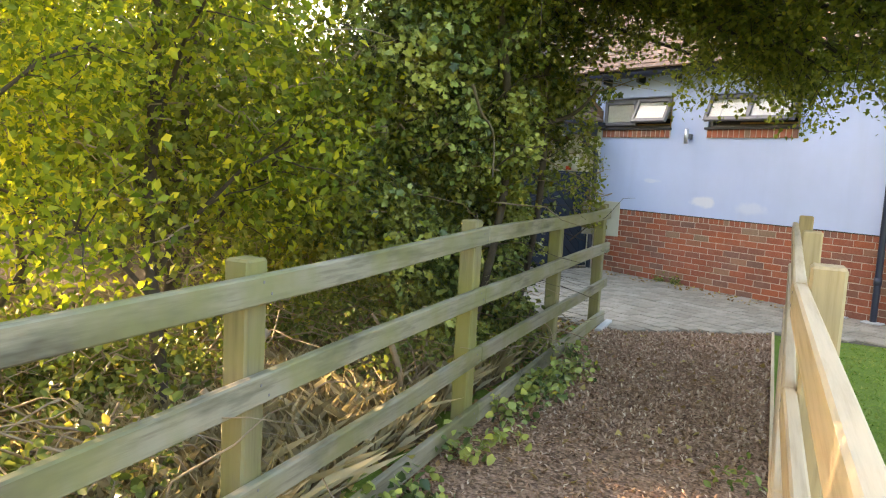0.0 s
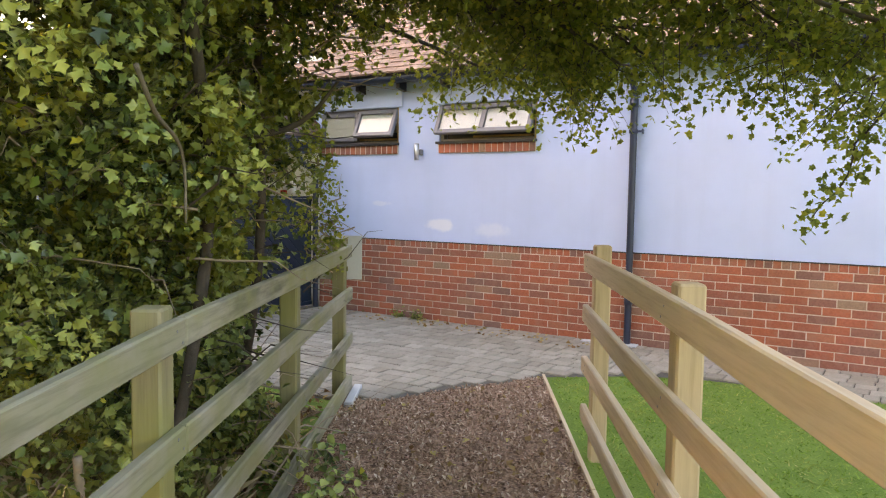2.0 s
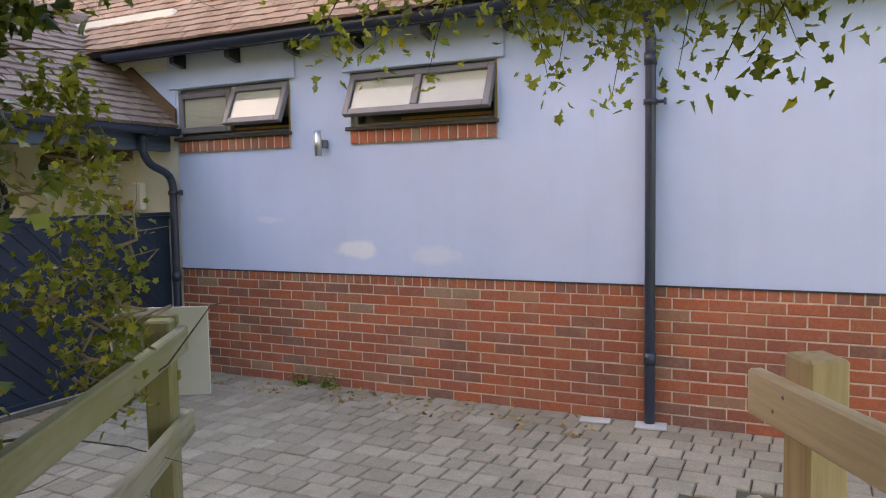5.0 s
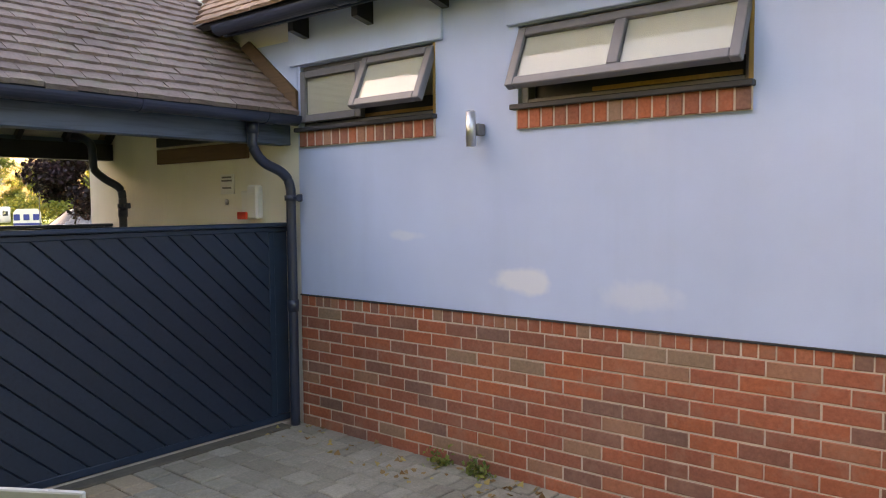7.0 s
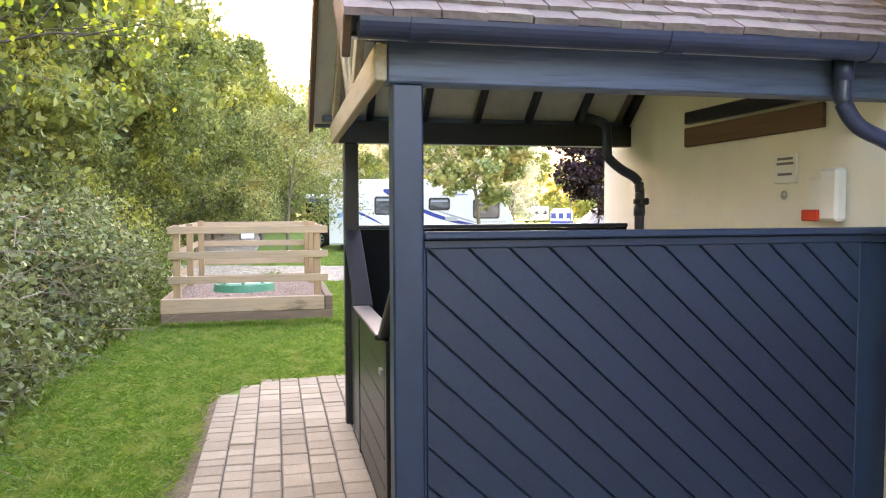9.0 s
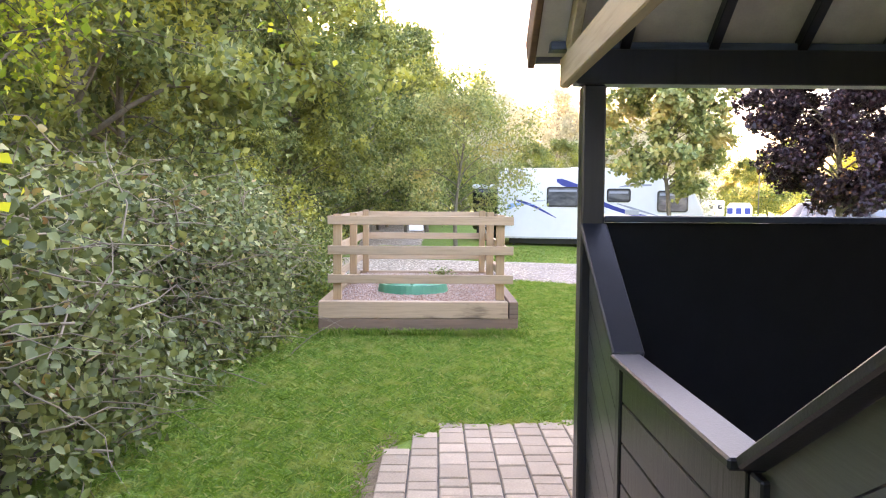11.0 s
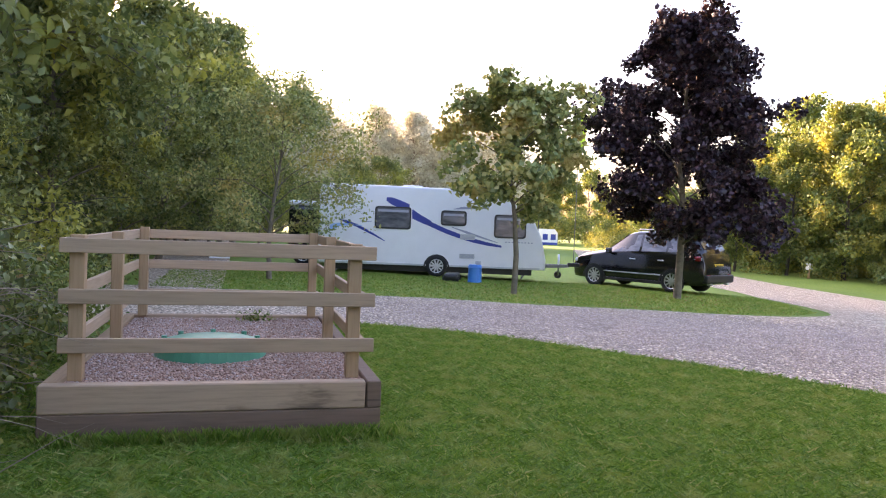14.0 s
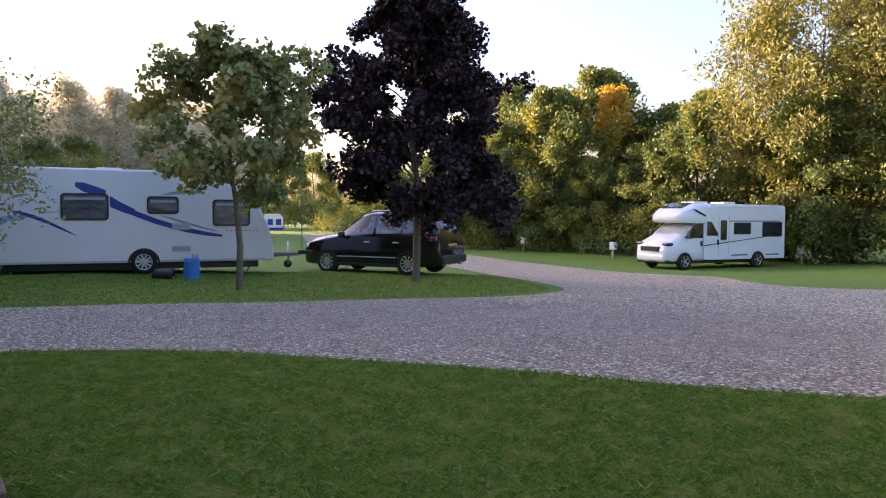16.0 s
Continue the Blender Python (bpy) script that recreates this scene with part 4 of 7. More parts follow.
def board_screen(name, x, y0, y1, ztop, mat, dirn, label, lined=False):
    """A side screen of diagonal boards in the plane x, capped by a rail."""
    s = thing(name, pose(x, y0, 0.006), label, "screen", "porch screens")
    L = y1 - y0
    pitch, step = 0.1085, 0.1085 / math.cos(radians(47))
    k = -int(1.3 * ztop / step) - 2
    while k * step < L + 1.3 * ztop:
        bm = bmesh.new()
        c = k * step + (0.175 if dirn < 0 else 0.0)
        m = Matrix.Translation((0, c, ztop - 0.065)) @ pose(0, 0, 0, -47 if dirn > 0 else 47)
        box(bm, -0.012, 0.012, 0.0025, pitch - 0.0025, -4, 4, 0.0, m)
        cut_box(bm, (-1, 0.012, 0.07), (1, L - 0.12, ztop - 0.06))
        if len(bm.faces):
            e = [e for e in bm.edges if len(e.link_faces) == 2 and e.calc_length() > 0.1]
            bmesh.ops.bevel(bm, geom=e, offset=0.004, segments=1, affect="EDGES")
            part("board", bm, mat, s)
        else:
            bm.free()
        k += 1
    part("backing", boxes((-0.03, -0.014, 0.002, L - 0.002, 0.05, ztop - 0.05)), mat, s)
    if lined:
        part("lining", boxes((0.021, 0.03, 0.002, L - 0.002, 0.02, ztop - 0.03)), M["matt_black"], s)
    part("top_rail", boxes((-0.05, 0.05, 0.0, L, ztop - 0.028, ztop), bevel=0.006), M["navy"], s, "navy capping rail")
    part("rail", boxes((-0.013, 0.020, 0.002, L - 0.002, ztop - 0.062, ztop - 0.03), bevel=0.004), M["navy"], s)
    part("rail", boxes((-0.013, 0.018, 0.002, L - 0.002, 0.03, 0.075), bevel=0.004), M["navy"], s)
    part("stile", boxes((-0.013, 0.016, L - 0.17, L - 0.122, 0.076, ztop - 0.063), bevel=0.004), M["navy"], s)
    part("stile", boxes((-0.013, 0.004, L - 0.119, L - 0.002, 0.076, ztop - 0.063), bevel=0.004), M["navy"], s)
    part("stile", boxes((-0.013, 0.014, 0.001, 0.011, 0.076, ztop - 0.063), bevel=0.003), M["navy"], s)
    return s


board_screen("porch_screen", PX - 0.045, PY + 0.043, -0.012, 1.425, M["navy_board"], -1, "navy boarded porch side screen with diagonal planks")
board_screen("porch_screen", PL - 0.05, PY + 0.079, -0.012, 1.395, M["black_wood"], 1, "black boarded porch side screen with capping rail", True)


def wing(x0, x1, z0, z1, label):
    """A front panel of raking boards under a capping that falls from z0 at x0 down to z1 at x1."""
    s = thing("porch_wing", pose(x0, PY + 0.03, 0.006), label, "panel", "porch front panels")
    L = x1 - x0
    rake = -math.degrees(math.atan((z1 - z0) / L))
    for k in range(14):
        bm = bmesh.new()
        box(bm, -3, 3, -0.012, 0.012, -(k + 1) * 0.118, -k * 0.118 - 0.005, 0.0, Matrix.Translation((0, 0, z0 - 0.035)) @ pose(0, 0, 0, 0, rake))
        cut_box(bm, (min(0, L) + 0.001, -1, 0.04), (max(0, L) - 0.001, 1, 9))
        if len(bm.faces):
            part("board", bm, M["black_board"], s)
        else:
            bm.free()
    bm = bmesh.new()
    bar(bm, (0, 0, z0 - 0.012), (L, 0, z1 - 0.012), 0.115, 0.03, 0.006)
    part("capping", bm, M["navy_dark"], s, "raking dark capping rail")
    bm = boxes((L - (0.06 if L > 0 else 0), L + (0 if L > 0 else 0.06), -0.03, 0.03, 0, z1 - 0.03), bevel=0.005)
    part("end_post", bm, M["black_wood"], s)
    return s


wing(PL, -1.96, 1.365, 0.925, "black boarded front panel with a raking rail")
wing(PX - 0.10, -0.86, 1.375, 0.93, "black boarded front panel with a raking rail")
s = thing("porch_gate", pose(-1.94, PY + 0.015, 0.03), "low black boarded gate between the porch panels", "gate")
for i in range(6):
    part("board", boxes((0.01, 1.06, -0.012, 0.012, 0.02 + i * 0.142, 0.158 + i * 0.142), bevel=0.004), M["black_wood"], s)
part("capping", boxes((0.0, 1.07, -0.055, 0.055, 0.872, 0.90), bevel=0.006), M["navy_dark"], s)
part("latch", boxes((0.98, 1.05, -0.03, -0.013, 0.70, 0.73), bevel=0.003), M["steel"], s, "steel latch")
tagged(part("porch_floor", boxes((PL - 0.1, PX, PY + 0.13, -0.0, 0.007, 0.03)), M["mortar"]), "grey concrete porch floor", "floor", kind="structure")
tagged(part("lintel_board", boxes((-1.80, -0.56, -0.028, 0.004, 1.90, 2.02), bevel=0.005), M["brown_board"]), "brown timber board fixed on the cream wall", "board")

tagged(part("lintel_board", boxes((-1.72, -0.30, -0.075, -0.03, 2.035, 2.11), bevel=0.005), M["black_wood"]), "black timber board above the brown one on the cream wall", "board")

# fittings on the walls
l = thing("wall_lamp", pose(1.555, -0.085, 1.865), "brushed steel up-and-down cylinder wall light", "wall light")
pipe("body", [(0, 0, 0), (0, 0, 0.19)], 0.027, M["steel"], l, 20)
part("bracket", boxes((0.0, 0.04, 0.02, 0.084, 0.06, 0.125), bevel=0.006), M["frame"], l)
pipe("lens", [(0, 0, 0.1905), (0, 0, 0.193)], 0.022, M["glass"], l, 16)
s = thing("notice", pose(-0.84, -0.004, 1.64), "small white notice with illegible grey lettering on cream wall", "sign")
part("plate", boxes((-0.085, 0.085, -0.004, 0.008, 0.0, 0.15), bevel=0.002), M["white"], s)
for z, w in ((0.12, 0.06), (0.095, 0.065), (0.04, 0.055)):
    part("lettering", boxes((-w, w, -0.0065, -0.0042, z, z + 0.013)), M["frame"], s, "grey bars of lettering")
pipe("knob", [(0, -0.004, -0.06), (0, -0.012, -0.06)], 0.022, M["steel"], s)
s = thing("dispenser", pose(-0.56, 0.005, 1.45), "white and red wall dispenser on the cream wall", "dispenser")
part("body", boxes((0.03, 0.15, -0.065, 0.0, 0.0, 0.25), bevel=0.014), M["white"], s)
part("side_panel", boxes((-0.06, 0.028, -0.045, 0.0, 0.005, 0.21), bevel=0.006), M["white"], s)
part("red_base", boxes((-0.062, 0.05, -0.085, -0.0665, 0.0, 0.055), bevel=0.005), M["red"], s, "red label")

# ---- fences along the path ----
def fence(name, w, side, posts, tops, rails_s, heights, mats, label, fall=0.0, turn=0.0):
    """Four-rail post fence; rails on the path's side of the posts. posts: metres up the path."""
    x, y = on_path(0, w)
    yaw = math.degrees(math.atan2(-U[1], -U[0]))
    f = thing(name, pose(x, y, 0, 0, 0, yaw + turn), label, "fence")
    for s, top in zip(posts, tops):
        j = random.uniform(-0.01, 0.01)
        d = 0.055 * side
        part("post", boxes((s - 0.05, s + 0.05, d - 0.045, d + 0.045, -0.2, top + j - fall * max(0.0, s - 3.3)), bevel=0.008), mats[1], f)
        for h0, h1 in heights:
            for k in (-0.02, 0.02):
                V, F = tube([(s + k, -0.0285 * side, (h0 + h1) / 2 + k - fall * max(0.0, s - 3.3)), (s + k, -0.0275 * side, (h0 + h1) / 2 + k - fall * max(0.0, s - 3.3))], 0.005, 6)
                mesh("nail", V, F, M["frame"], f)
    cuts = rails_s
    for h0, h1 in heights:
        for a, b in zip(cuts, cuts[1:]):
            bm = bmesh.new()
            box(bm, a + 0.003, b - 0.003, -0.027 * side if side > 0 else 0.027 + 0.0, 0.009 * side, h0, h1, 0.006)
            for q in np.arange(a + 0.4, b, 0.4):
                bmesh.ops.bisect_plane(bm, geom=bm.verts[:] + bm.edges[:] + bm.faces[:], plane_co=(q, 0, 0), plane_no=(1, 0, 0))
            for v in bm.verts:
                v.co.z += 0.006 * math.sin(v.co.x * 1.7 + h0 * 9) - fall * max(0.0, v.co.x - 3.3)
            part("rail", bm, mats[0], f)
    return f


LEFT_H = ((1.012, 1.102), (0.695, 0.788), (0.368, 0.455), (0.035, 0.14))
RIGHT_H = ((1.058, 1.162), (0.758, 0.86), (0.475, 0.565), (0.20, 0.288))
fence("fence", 0.0, -1, (0.06, 1.60, 3.32, 5.18, 7.0, 8.8, 10.6), (1.13, 1.06, 1.145, 1.145, 1.14, 1.14, 1.14), (-0.05, 3.27, 7.0, 10.65), LEFT_H, (M["fence_green"], M["post_green"]), "mossy weathered four-rail wooden fence beside the woodchip path", 0.016)
fence("fence", 1.575, 1, (1.28, 3.0, 4.76), (1.215, 1.205, 1.21), (1.14, 4.76), RIGHT_H, (M["fence_new"], M["fence_post"]), "newer tan four-rail wooden fence beside the lawn", 0.0, -1.1)
fence("fence", 1.443, 1, (6.5, 8.2, 9.9), (1.21, 1.21, 1.21), (4.76, 8.2, 10.0), RIGHT_H, (M["fence_new"], M["fence_post"]), "further stretch of the tan four-rail wooden fence", 0.0, 0.5)
b = thing("notice_board", pose(3.17, -3.09, 0.85, 0, 0, math.degrees(math.atan2(-W[1], -W[0]))), "pale grey blank board fixed on the fence end post", "board")
part("sheet", boxes((0.0, 0.34, -0.172, -0.16, 0.0, 0.32), bevel=0.002), M["grey_board"], b)
for z in (0.06, 0.26):
    part("batten", boxes((0.10, 0.34, -0.158, -0.135, z, z + 0.035), bevel=0.003), M["post_green"], b)
x, y = on_path(-0.58, 1.5)
e = thing("edging_board", pose(x, y, 0, 0, 0, math.degrees(math.atan2(-U[1], -U[0]))), "thin tan timber edging of the woodchip path", "edging")
for i in range(5):
    part("board", boxes((i * 2.4, i * 2.4 + 2.39, -0.012, 0.012, -0.05, 0.04), bevel=0.003), M["fence_new"], e)
k = thing("edging_slab", pose(*on_path(-0.22, 0.06), 0, 0, 0, math.degrees(math.atan2(-U[1], -U[0]))), "grey edging slab at the foot of the fence", "edging")
part("slab", boxes((0.1, 0.6, -0.03, 0.03, -0.02, 0.045), bevel=0.006), M["grey_board"], k)

# ---- raised planter ----
PLX, PLY0, PLY1, DEP = -7.40, -4.02, -1.86, 3.55
p = thing("planter", pose(PLX, PLY0, 0), "raised gravel bed walled with stacked timber sleepers", "planter")
LW = PLY1 - PLY0
for z0, z1, a, bm_ in ((0.0, 0.185, "sleeper_low", 0), (0.187, 0.372, "sleeper", 1)):
    part("sleeper", boxes((-0.10, 0, 0 if not bm_ else 0.0, LW - (0.0 if not bm_ else 0.11), z0, z1), bevel=0.008), M[a], p)
    part("sleeper", boxes((-DEP - 0.10, -DEP, 0, LW, z0, z1), bevel=0.008), M[a], p)
    part("sleeper", boxes((-DEP + 0.002, -0.102, 0, 0.10, z0, z1), bevel=0.008), M["sleeper_side"], p)
    part("sleeper", boxes((-DEP + 0.002, -0.102 if not bm_ else -0.001, LW - 0.10, LW, z0, z1), bevel=0.008), M["sleeper_side"] if not bm_ else M["sleeper_low"], p)
part("shingle", boxes((-DEP + 0.001, -0.101, 0.101, LW - 0.101, 0.05, 0.335)), M["pea"], p, "pinkish-brown pea shingle")
f = thing("planter_fence", pose(PLX, PLY0, 0.372), "three-rail timber fence standing round the gravel bed", "fence")
PH = 0.93
for xx in (-0.17, -1.75, -DEP + 0.07):
    for yy in (0.19, LW - 0.19):
        part("post", boxes((xx - 0.045, xx + 0.045, yy - 0.045, yy + 0.045, 0.0, PH + random.uniform(-0.01, 0.015)), bevel=0.004), M["post"], f)
for z0 in (0.185, 0.50, 0.825):
    part("rail", boxes((-0.124, -0.09, 0.09, LW - 0.05, z0, z0 + 0.095), bevel=0.004), M["rail"], f)
    part("rail", boxes((-DEP - 0.012, -DEP + 0.024, 0.11, LW - 0.11, z0, z0 + 0.095), bevel=0.004), M["rail"], f)
    for yy in (0.145 - 0.034, LW - 0.145):
        part("rail", boxes((-DEP + 0.026, -0.126, yy, yy + 0.034, z0, z0 + 0.095), bevel=0.004), M["rail_side"], f)
n = tagged(part("notice", boxes((-0.004, 0.0, -0.11, 0.11, 0, 0.09), bevel=0.001), M["white"]), "small white notice pinned to the planter rail", "sign")
n.matrix_basis = pose(PLX - DEP + 0.03, PLY0 + 0.96, 1.0)
c = thing("drain_cover", pose(PLX - 1.30, PLY0 + 0.98, 0.337) @ Matrix.Diagonal((1.1, 1.1, 1.5, 1)), "round green plastic drain cover in the shingle", "cover")
bm = bmesh.new()
bmesh.ops.create_cone(bm, cap_ends=True, segments=40, radius1=0.40, radius2=0.38, depth=0.07, matrix=Matrix.Translation((0, 0, 0.035)))
green = plain("green_plastic", (0.045, 0.28, 0.16), 0.42, vary=0.15)
part("rim", bm, green, c)
bm = bmesh.new()
bmesh.ops.create_uvsphere(bm, u_segments=32, v_segments=10, radius=0.36)
for v in bm.verts:
    v.co.z = max(0, v.co.z) * 0.10 + 0.066
part("dome", bm, green, c, smooth=True)
for i in range(8):
    a = i * math.pi / 4
    V, F = tube([(0.33 * math.cos(a), 0.33 * math.sin(a), 0.075), (0.33 * math.cos(a), 0.33 * math.sin(a), 0.10)], 0.02, 8)
    mesh("lug", V, F, green, c)

# ---- vehicles ----
def loft(stations, n_close=True):
    """Mirrored body from half-sections: rows of (x, [(y, z), ...]) from keel to crown."""
    rows = []
    for x, half in stations:
        rows.append([(x, -y, z) for y, z in half] + [(x, y, z) for y, z in half[-2:0:-1]] if half[-1][0] == 0 and half[0][0] == 0 else [(x, -y, z) for y, z in half] + [(x, y, z) for y, z in half[::-1]])
    n = len(rows[0])
    V = [p for r in rows for p in r]
    F = [(i * n + j, i * n + (j + 1) % n, (i + 1) * n + (j + 1) % n, (i + 1) * n + j) for i in range(len(rows) - 1) for j in range(n)]
    F += [tuple(range(n))[::-1], tuple((len(rows) - 1) * n + j for j in range(n))]
    bm = bmesh.new()
    vs = [bm.verts.new(v) for v in V]
    for f in F:
        try:
            bm.faces.new([vs[i] for i in f])
        except ValueError:
            pass
    bmesh.ops.recalc_face_normals(bm, faces=bm.faces)
    return bm


def rounded(bm, width=0.03, segs=2):
    e = [e for e in bm.edges if len(e.link_faces) == 2 and e.calc_face_angle(0) > 0.5]
    bmesh.ops.bevel(bm, geom=e, offset=width, segments=segs, affect="EDGES", profile=0.5, clamp_overlap=True)
    return bm


def plate(pts, y, t=0.006, bevel=0.0, grow=1):
    """A flat plate of outline pts (x, z) on a vehicle's side at y, t thick outwards."""
    bm = bmesh.new()
    s = -1 if y < 0 else 1
    f = bm.faces.new([bm.verts.new((x, y, z)) for x, z in pts])
    r = bmesh.ops.extrude_face_region(bm, geom=[f])
    for v in r["geom"]:
        if isinstance(v, bmesh.types.BMVert):
            v.co.y += s * t
    bmesh.ops.recalc_face_normals(bm, faces=bm.faces)
    return bm


def rrect(x0, x1, z0, z1, r=0.06, skew=0.0, n=4):
    out = []
    for cx, cz, a0 in ((x1 - r, z1 - r, 0), (x0 + r, z1 - r, 90), (x0 + r, z0 + r, 180), (x1 - r, z0 + r, 270)):
        for i in range(n + 1):
            a = radians(a0 + 90 * i / n)
            x, z = cx + r * math.cos(a), cz + r * math.sin(a)
            out.append((x + skew * (z - z0), z))
    return out


def wheel(parent, x, y, r, w=0.2, spokes=9):
    s = -1 if y < 0 else 1
    prof = [(0.62, 0.5), (0.80, 0.5), (0.96, 0.42), (1.0, 0.30), (1.0, -0.30), (0.96, -0.42), (0.80, -0.5), (0.62, -0.5)]
    seg = 32
    V = [(x + r * p * math.cos(a), y + w * q, r + r * p * math.sin(a)) for a in np.arange(seg) / seg * 2 * math.pi for p, q in prof]
    k = len(prof)
    F = [(i * k + j, i * k + (j + 1) % k, ((i + 1) % seg) * k + (j + 1) % k, ((i + 1) % seg) * k + j) for i in range(seg) for j in range(k)]
    wh = thing("wheel", Matrix(), "", "")
    wh.parent = parent
    for key in ("label", "category"):
        if key in wh:
            del wh[key]
    mesh("tyre", V, F, M["rubber"], wh, smooth=True)
    bm = bmesh.new()
    bmesh.ops.create_cone(bm, cap_ends=True, segments=24, radius1=r * 0.64, radius2=r * 0.64, depth=w * 0.5, matrix=Matrix.Translation((x, y, r)) @ pose(0, 0, 0, 90))
    part("hub", bm, M["black"], wh)
    bm = bmesh.new()
    for i in range(spokes):
        a = i / spokes * 2 * math.pi
        bar(bm, (x + r * 0.1 * math.cos(a), y + s * w * 0.36, r + r * 0.1 * math.sin(a)), (x + r * 0.62 * math.cos(a), y + s * w * 0.40, r + r * 0.62 * math.sin(a)), 0.02, r * 0.13, 0.0)
    a = np.arange(28) / 28 * 2 * math.pi
    ring = np.stack([x + r * 0.63 * np.cos(a), np.full(28, y + s * w * 0.42), r + r * 0.63 * np.sin(a)], 1)
    V, F = tube(np.concatenate([ring, ring[:1]]), 0.018, 6, False)
    o = [bm.verts.new(v) for v in V]
    for f in F:
        bm.faces.new([o[i] for i in f])
    bmesh.ops.create_cone(bm, cap_ends=True, segments=14, radius1=r * 0.14, radius2=r * 0.12, depth=0.03, matrix=Matrix.Translation((x, y + s * w * 0.42, r)) @ pose(0, 0, 0, 90))
    part("rim", bm, M["steel"], wh, "silver alloy rim")
    return wh


def arch(parent, x, y, r, mat):
    a = np.linspace(0, math.pi, 15)
    s = -1 if y < 0 else 1
    V = [(x + q * math.cos(t), y + s * d, r * 0.82 + q * math.sin(t)) for t in a for q, d in ((r, 0.0), (r * 1.13, 0.0), (r * 1.13, 0.012), (r, 0.012))]
    F = [(i * 4 + j, i * 4 + (j + 1) % 4, i * 4 + 4 + (j + 1) % 4, i * 4 + 4 + j) for i in range(14) for j in range(4)] + [(0, 1, 2, 3), (59, 58, 57, 56)]
    mesh("wheel_arch", V, F, mat, parent)


def at_ground(x, y, yaw):
    return pose(x, y, float(ground_z(x, y)), 0, 0, yaw)


BLUE = plain("blue_stripe", (0.02, 0.045, 0.28), 0.3, vary=0.05)
SKYBLUE = plain("pale_blue_stripe", (0.30, 0.52, 0.80), 0.3, vary=0.05)
GREYS = plain("grey_stripe", (0.33, 0.35, 0.42), 0.35, vary=0.05)
PAINT = plain("black_car_paint", (0.008, 0.008, 0.010), 0.12, vary=0.1, spec=0.7)
YPLATE = plain("yellow_number_plate", (0.75, 0.47, 0.02), 0.4, vary=0.03)
TAIL = plain("red_tail_lamp", (0.30, 0.01, 0.012), 0.15, vary=0.1)
LAMP = plain("clear_lamp", (0.55, 0.57, 0.6), 0.12, vary=0.1)


def build_caravan():
    c = thing("caravan", at_ground(-24.62, 2.70, 77.7), "white touring caravan with sweeping blue stripes on grass", "caravan")
    prof = [(-3.27, 0.37), (-3.25, 0.30), (3.36, 0.30), (3.37, 0.60), (3.22, 1.25), (2.95, 1.80), (2.62, 2.10), (2.0, 2.38), (1.3, 2.53), (0.4, 2.58), (-3.05, 2.60), (-3.20, 2.54), (-3.27, 2.40)]
    bm = bmesh.new()
    f = bm.faces.new([bm.verts.new((x, -1.14, z)) for x, z in prof])
    r = bmesh.ops.extrude_face_region(bm, geom=[f])
    for v in r["geom"]:
        if isinstance(v, bmesh.types.BMVert):
            v.co.y = 1.14
    bmesh.ops.recalc_face_normals(bm, faces=bm.faces)
    e = [e for e in bm.edges if abs(e.verts[0].co.y - e.verts[1].co.y) < 0.01]
    bmesh.ops.bevel(bm, geom=e, offset=0.05, segments=3, affect="EDGES", profile=0.5)
    part("body", bm, M["white_panel"], c)
    Y = -1.14
    X = lambda m: m - 3.27
    for x0, x1, z0, z1 in ((1.61, 2.66, 1.34, 1.99), (3.52, 4.27, 1.50, 1.94), (5.08, 6.02, 1.20, 1.88)):
        w = part("window", plate(rrect(X(x0), X(x1), z0, z1, 0.09), Y, 0.018), M["black"], c, "dark acrylic window")
        part("pane", plate(rrect(X(x0) + 0.045, X(x1) - 0.045, z0 + 0.045, z1 - 0.045, 0.07), Y - 0.0185, 0.006), M["acrylic"], w)
        part("curtain", plate([(X(x0) + 0.08, z1 - 0.16), (X(x1) - 0.08, z1 - 0.16), (X(x1) - 0.08, z1 - 0.09), (X(x0) + 0.08, z1 - 0.09)], Y - 0.0248, 0.001), GREYS, w)
    for side in (-1, 1):
        def band(name, centre, mat, lab):
            up = [(X(x), z + h / 2) for x, z, h in centre]
            dn = [(X(x), z - h / 2) for x, z, h in centre[::-1]]
            part(name, plate(up + dn, side * 1.14, 0.004), mat, c, lab)
        band("stripe", [(1.93, 2.20, 0.10), (2.1, 2.14, 0.22), (2.35, 2.06, 0.22), (2.60, 1.97, 0.20)], BLUE, "deep blue stripe")
        band("stripe", [(2.68, 1.88, 0.02), (2.69, 1.80, 0.27), (2.95, 1.66, 0.22), (3.25, 1.53, 0.17)], BLUE, "deep blue stripe")
        band("stripe", [(3.0, 1.60, 0.05), (3.3, 1.49, 0.15), (3.7, 1.33, 0.14), (4.1, 1.20, 0.13), (4.5, 1.09, 0.12), (4.9, 1.01, 0.10), (5.32, 0.95, 0.06)], BLUE, "deep blue stripe")
        band("stripe", [(0.58, 1.56, 0.02), (0.8, 1.50, 0.08), (1.1, 1.40, 0.09), (1.4, 1.26, 0.08), (1.65, 1.13, 0.06), (1.93, 0.98, 0.02)], BLUE, "deep blue stripe")
        band("stripe", [(0.32, 1.30, 0.16), (0.42, 1.34, 0.19), (0.6, 1.41, 0.10), (0.9, 1.43, 0.05), (1.25, 1.40, 0.02)], SKYBLUE, "pale blue stripe")
        band("stripe", [(3.88, 1.98, 0.01), (4.1, 2.02, 0.07), (4.4, 2.045, 0.08), (4.9, 2.05, 0.05)], GREYS, "grey stripe")
        band("stripe", [(3.85, 1.46, 0.02), (4.3, 1.32, 0.07), (4.8, 1.17, 0.05), (5.2, 1.06, 0.02)], GREYS, "grey stripe")
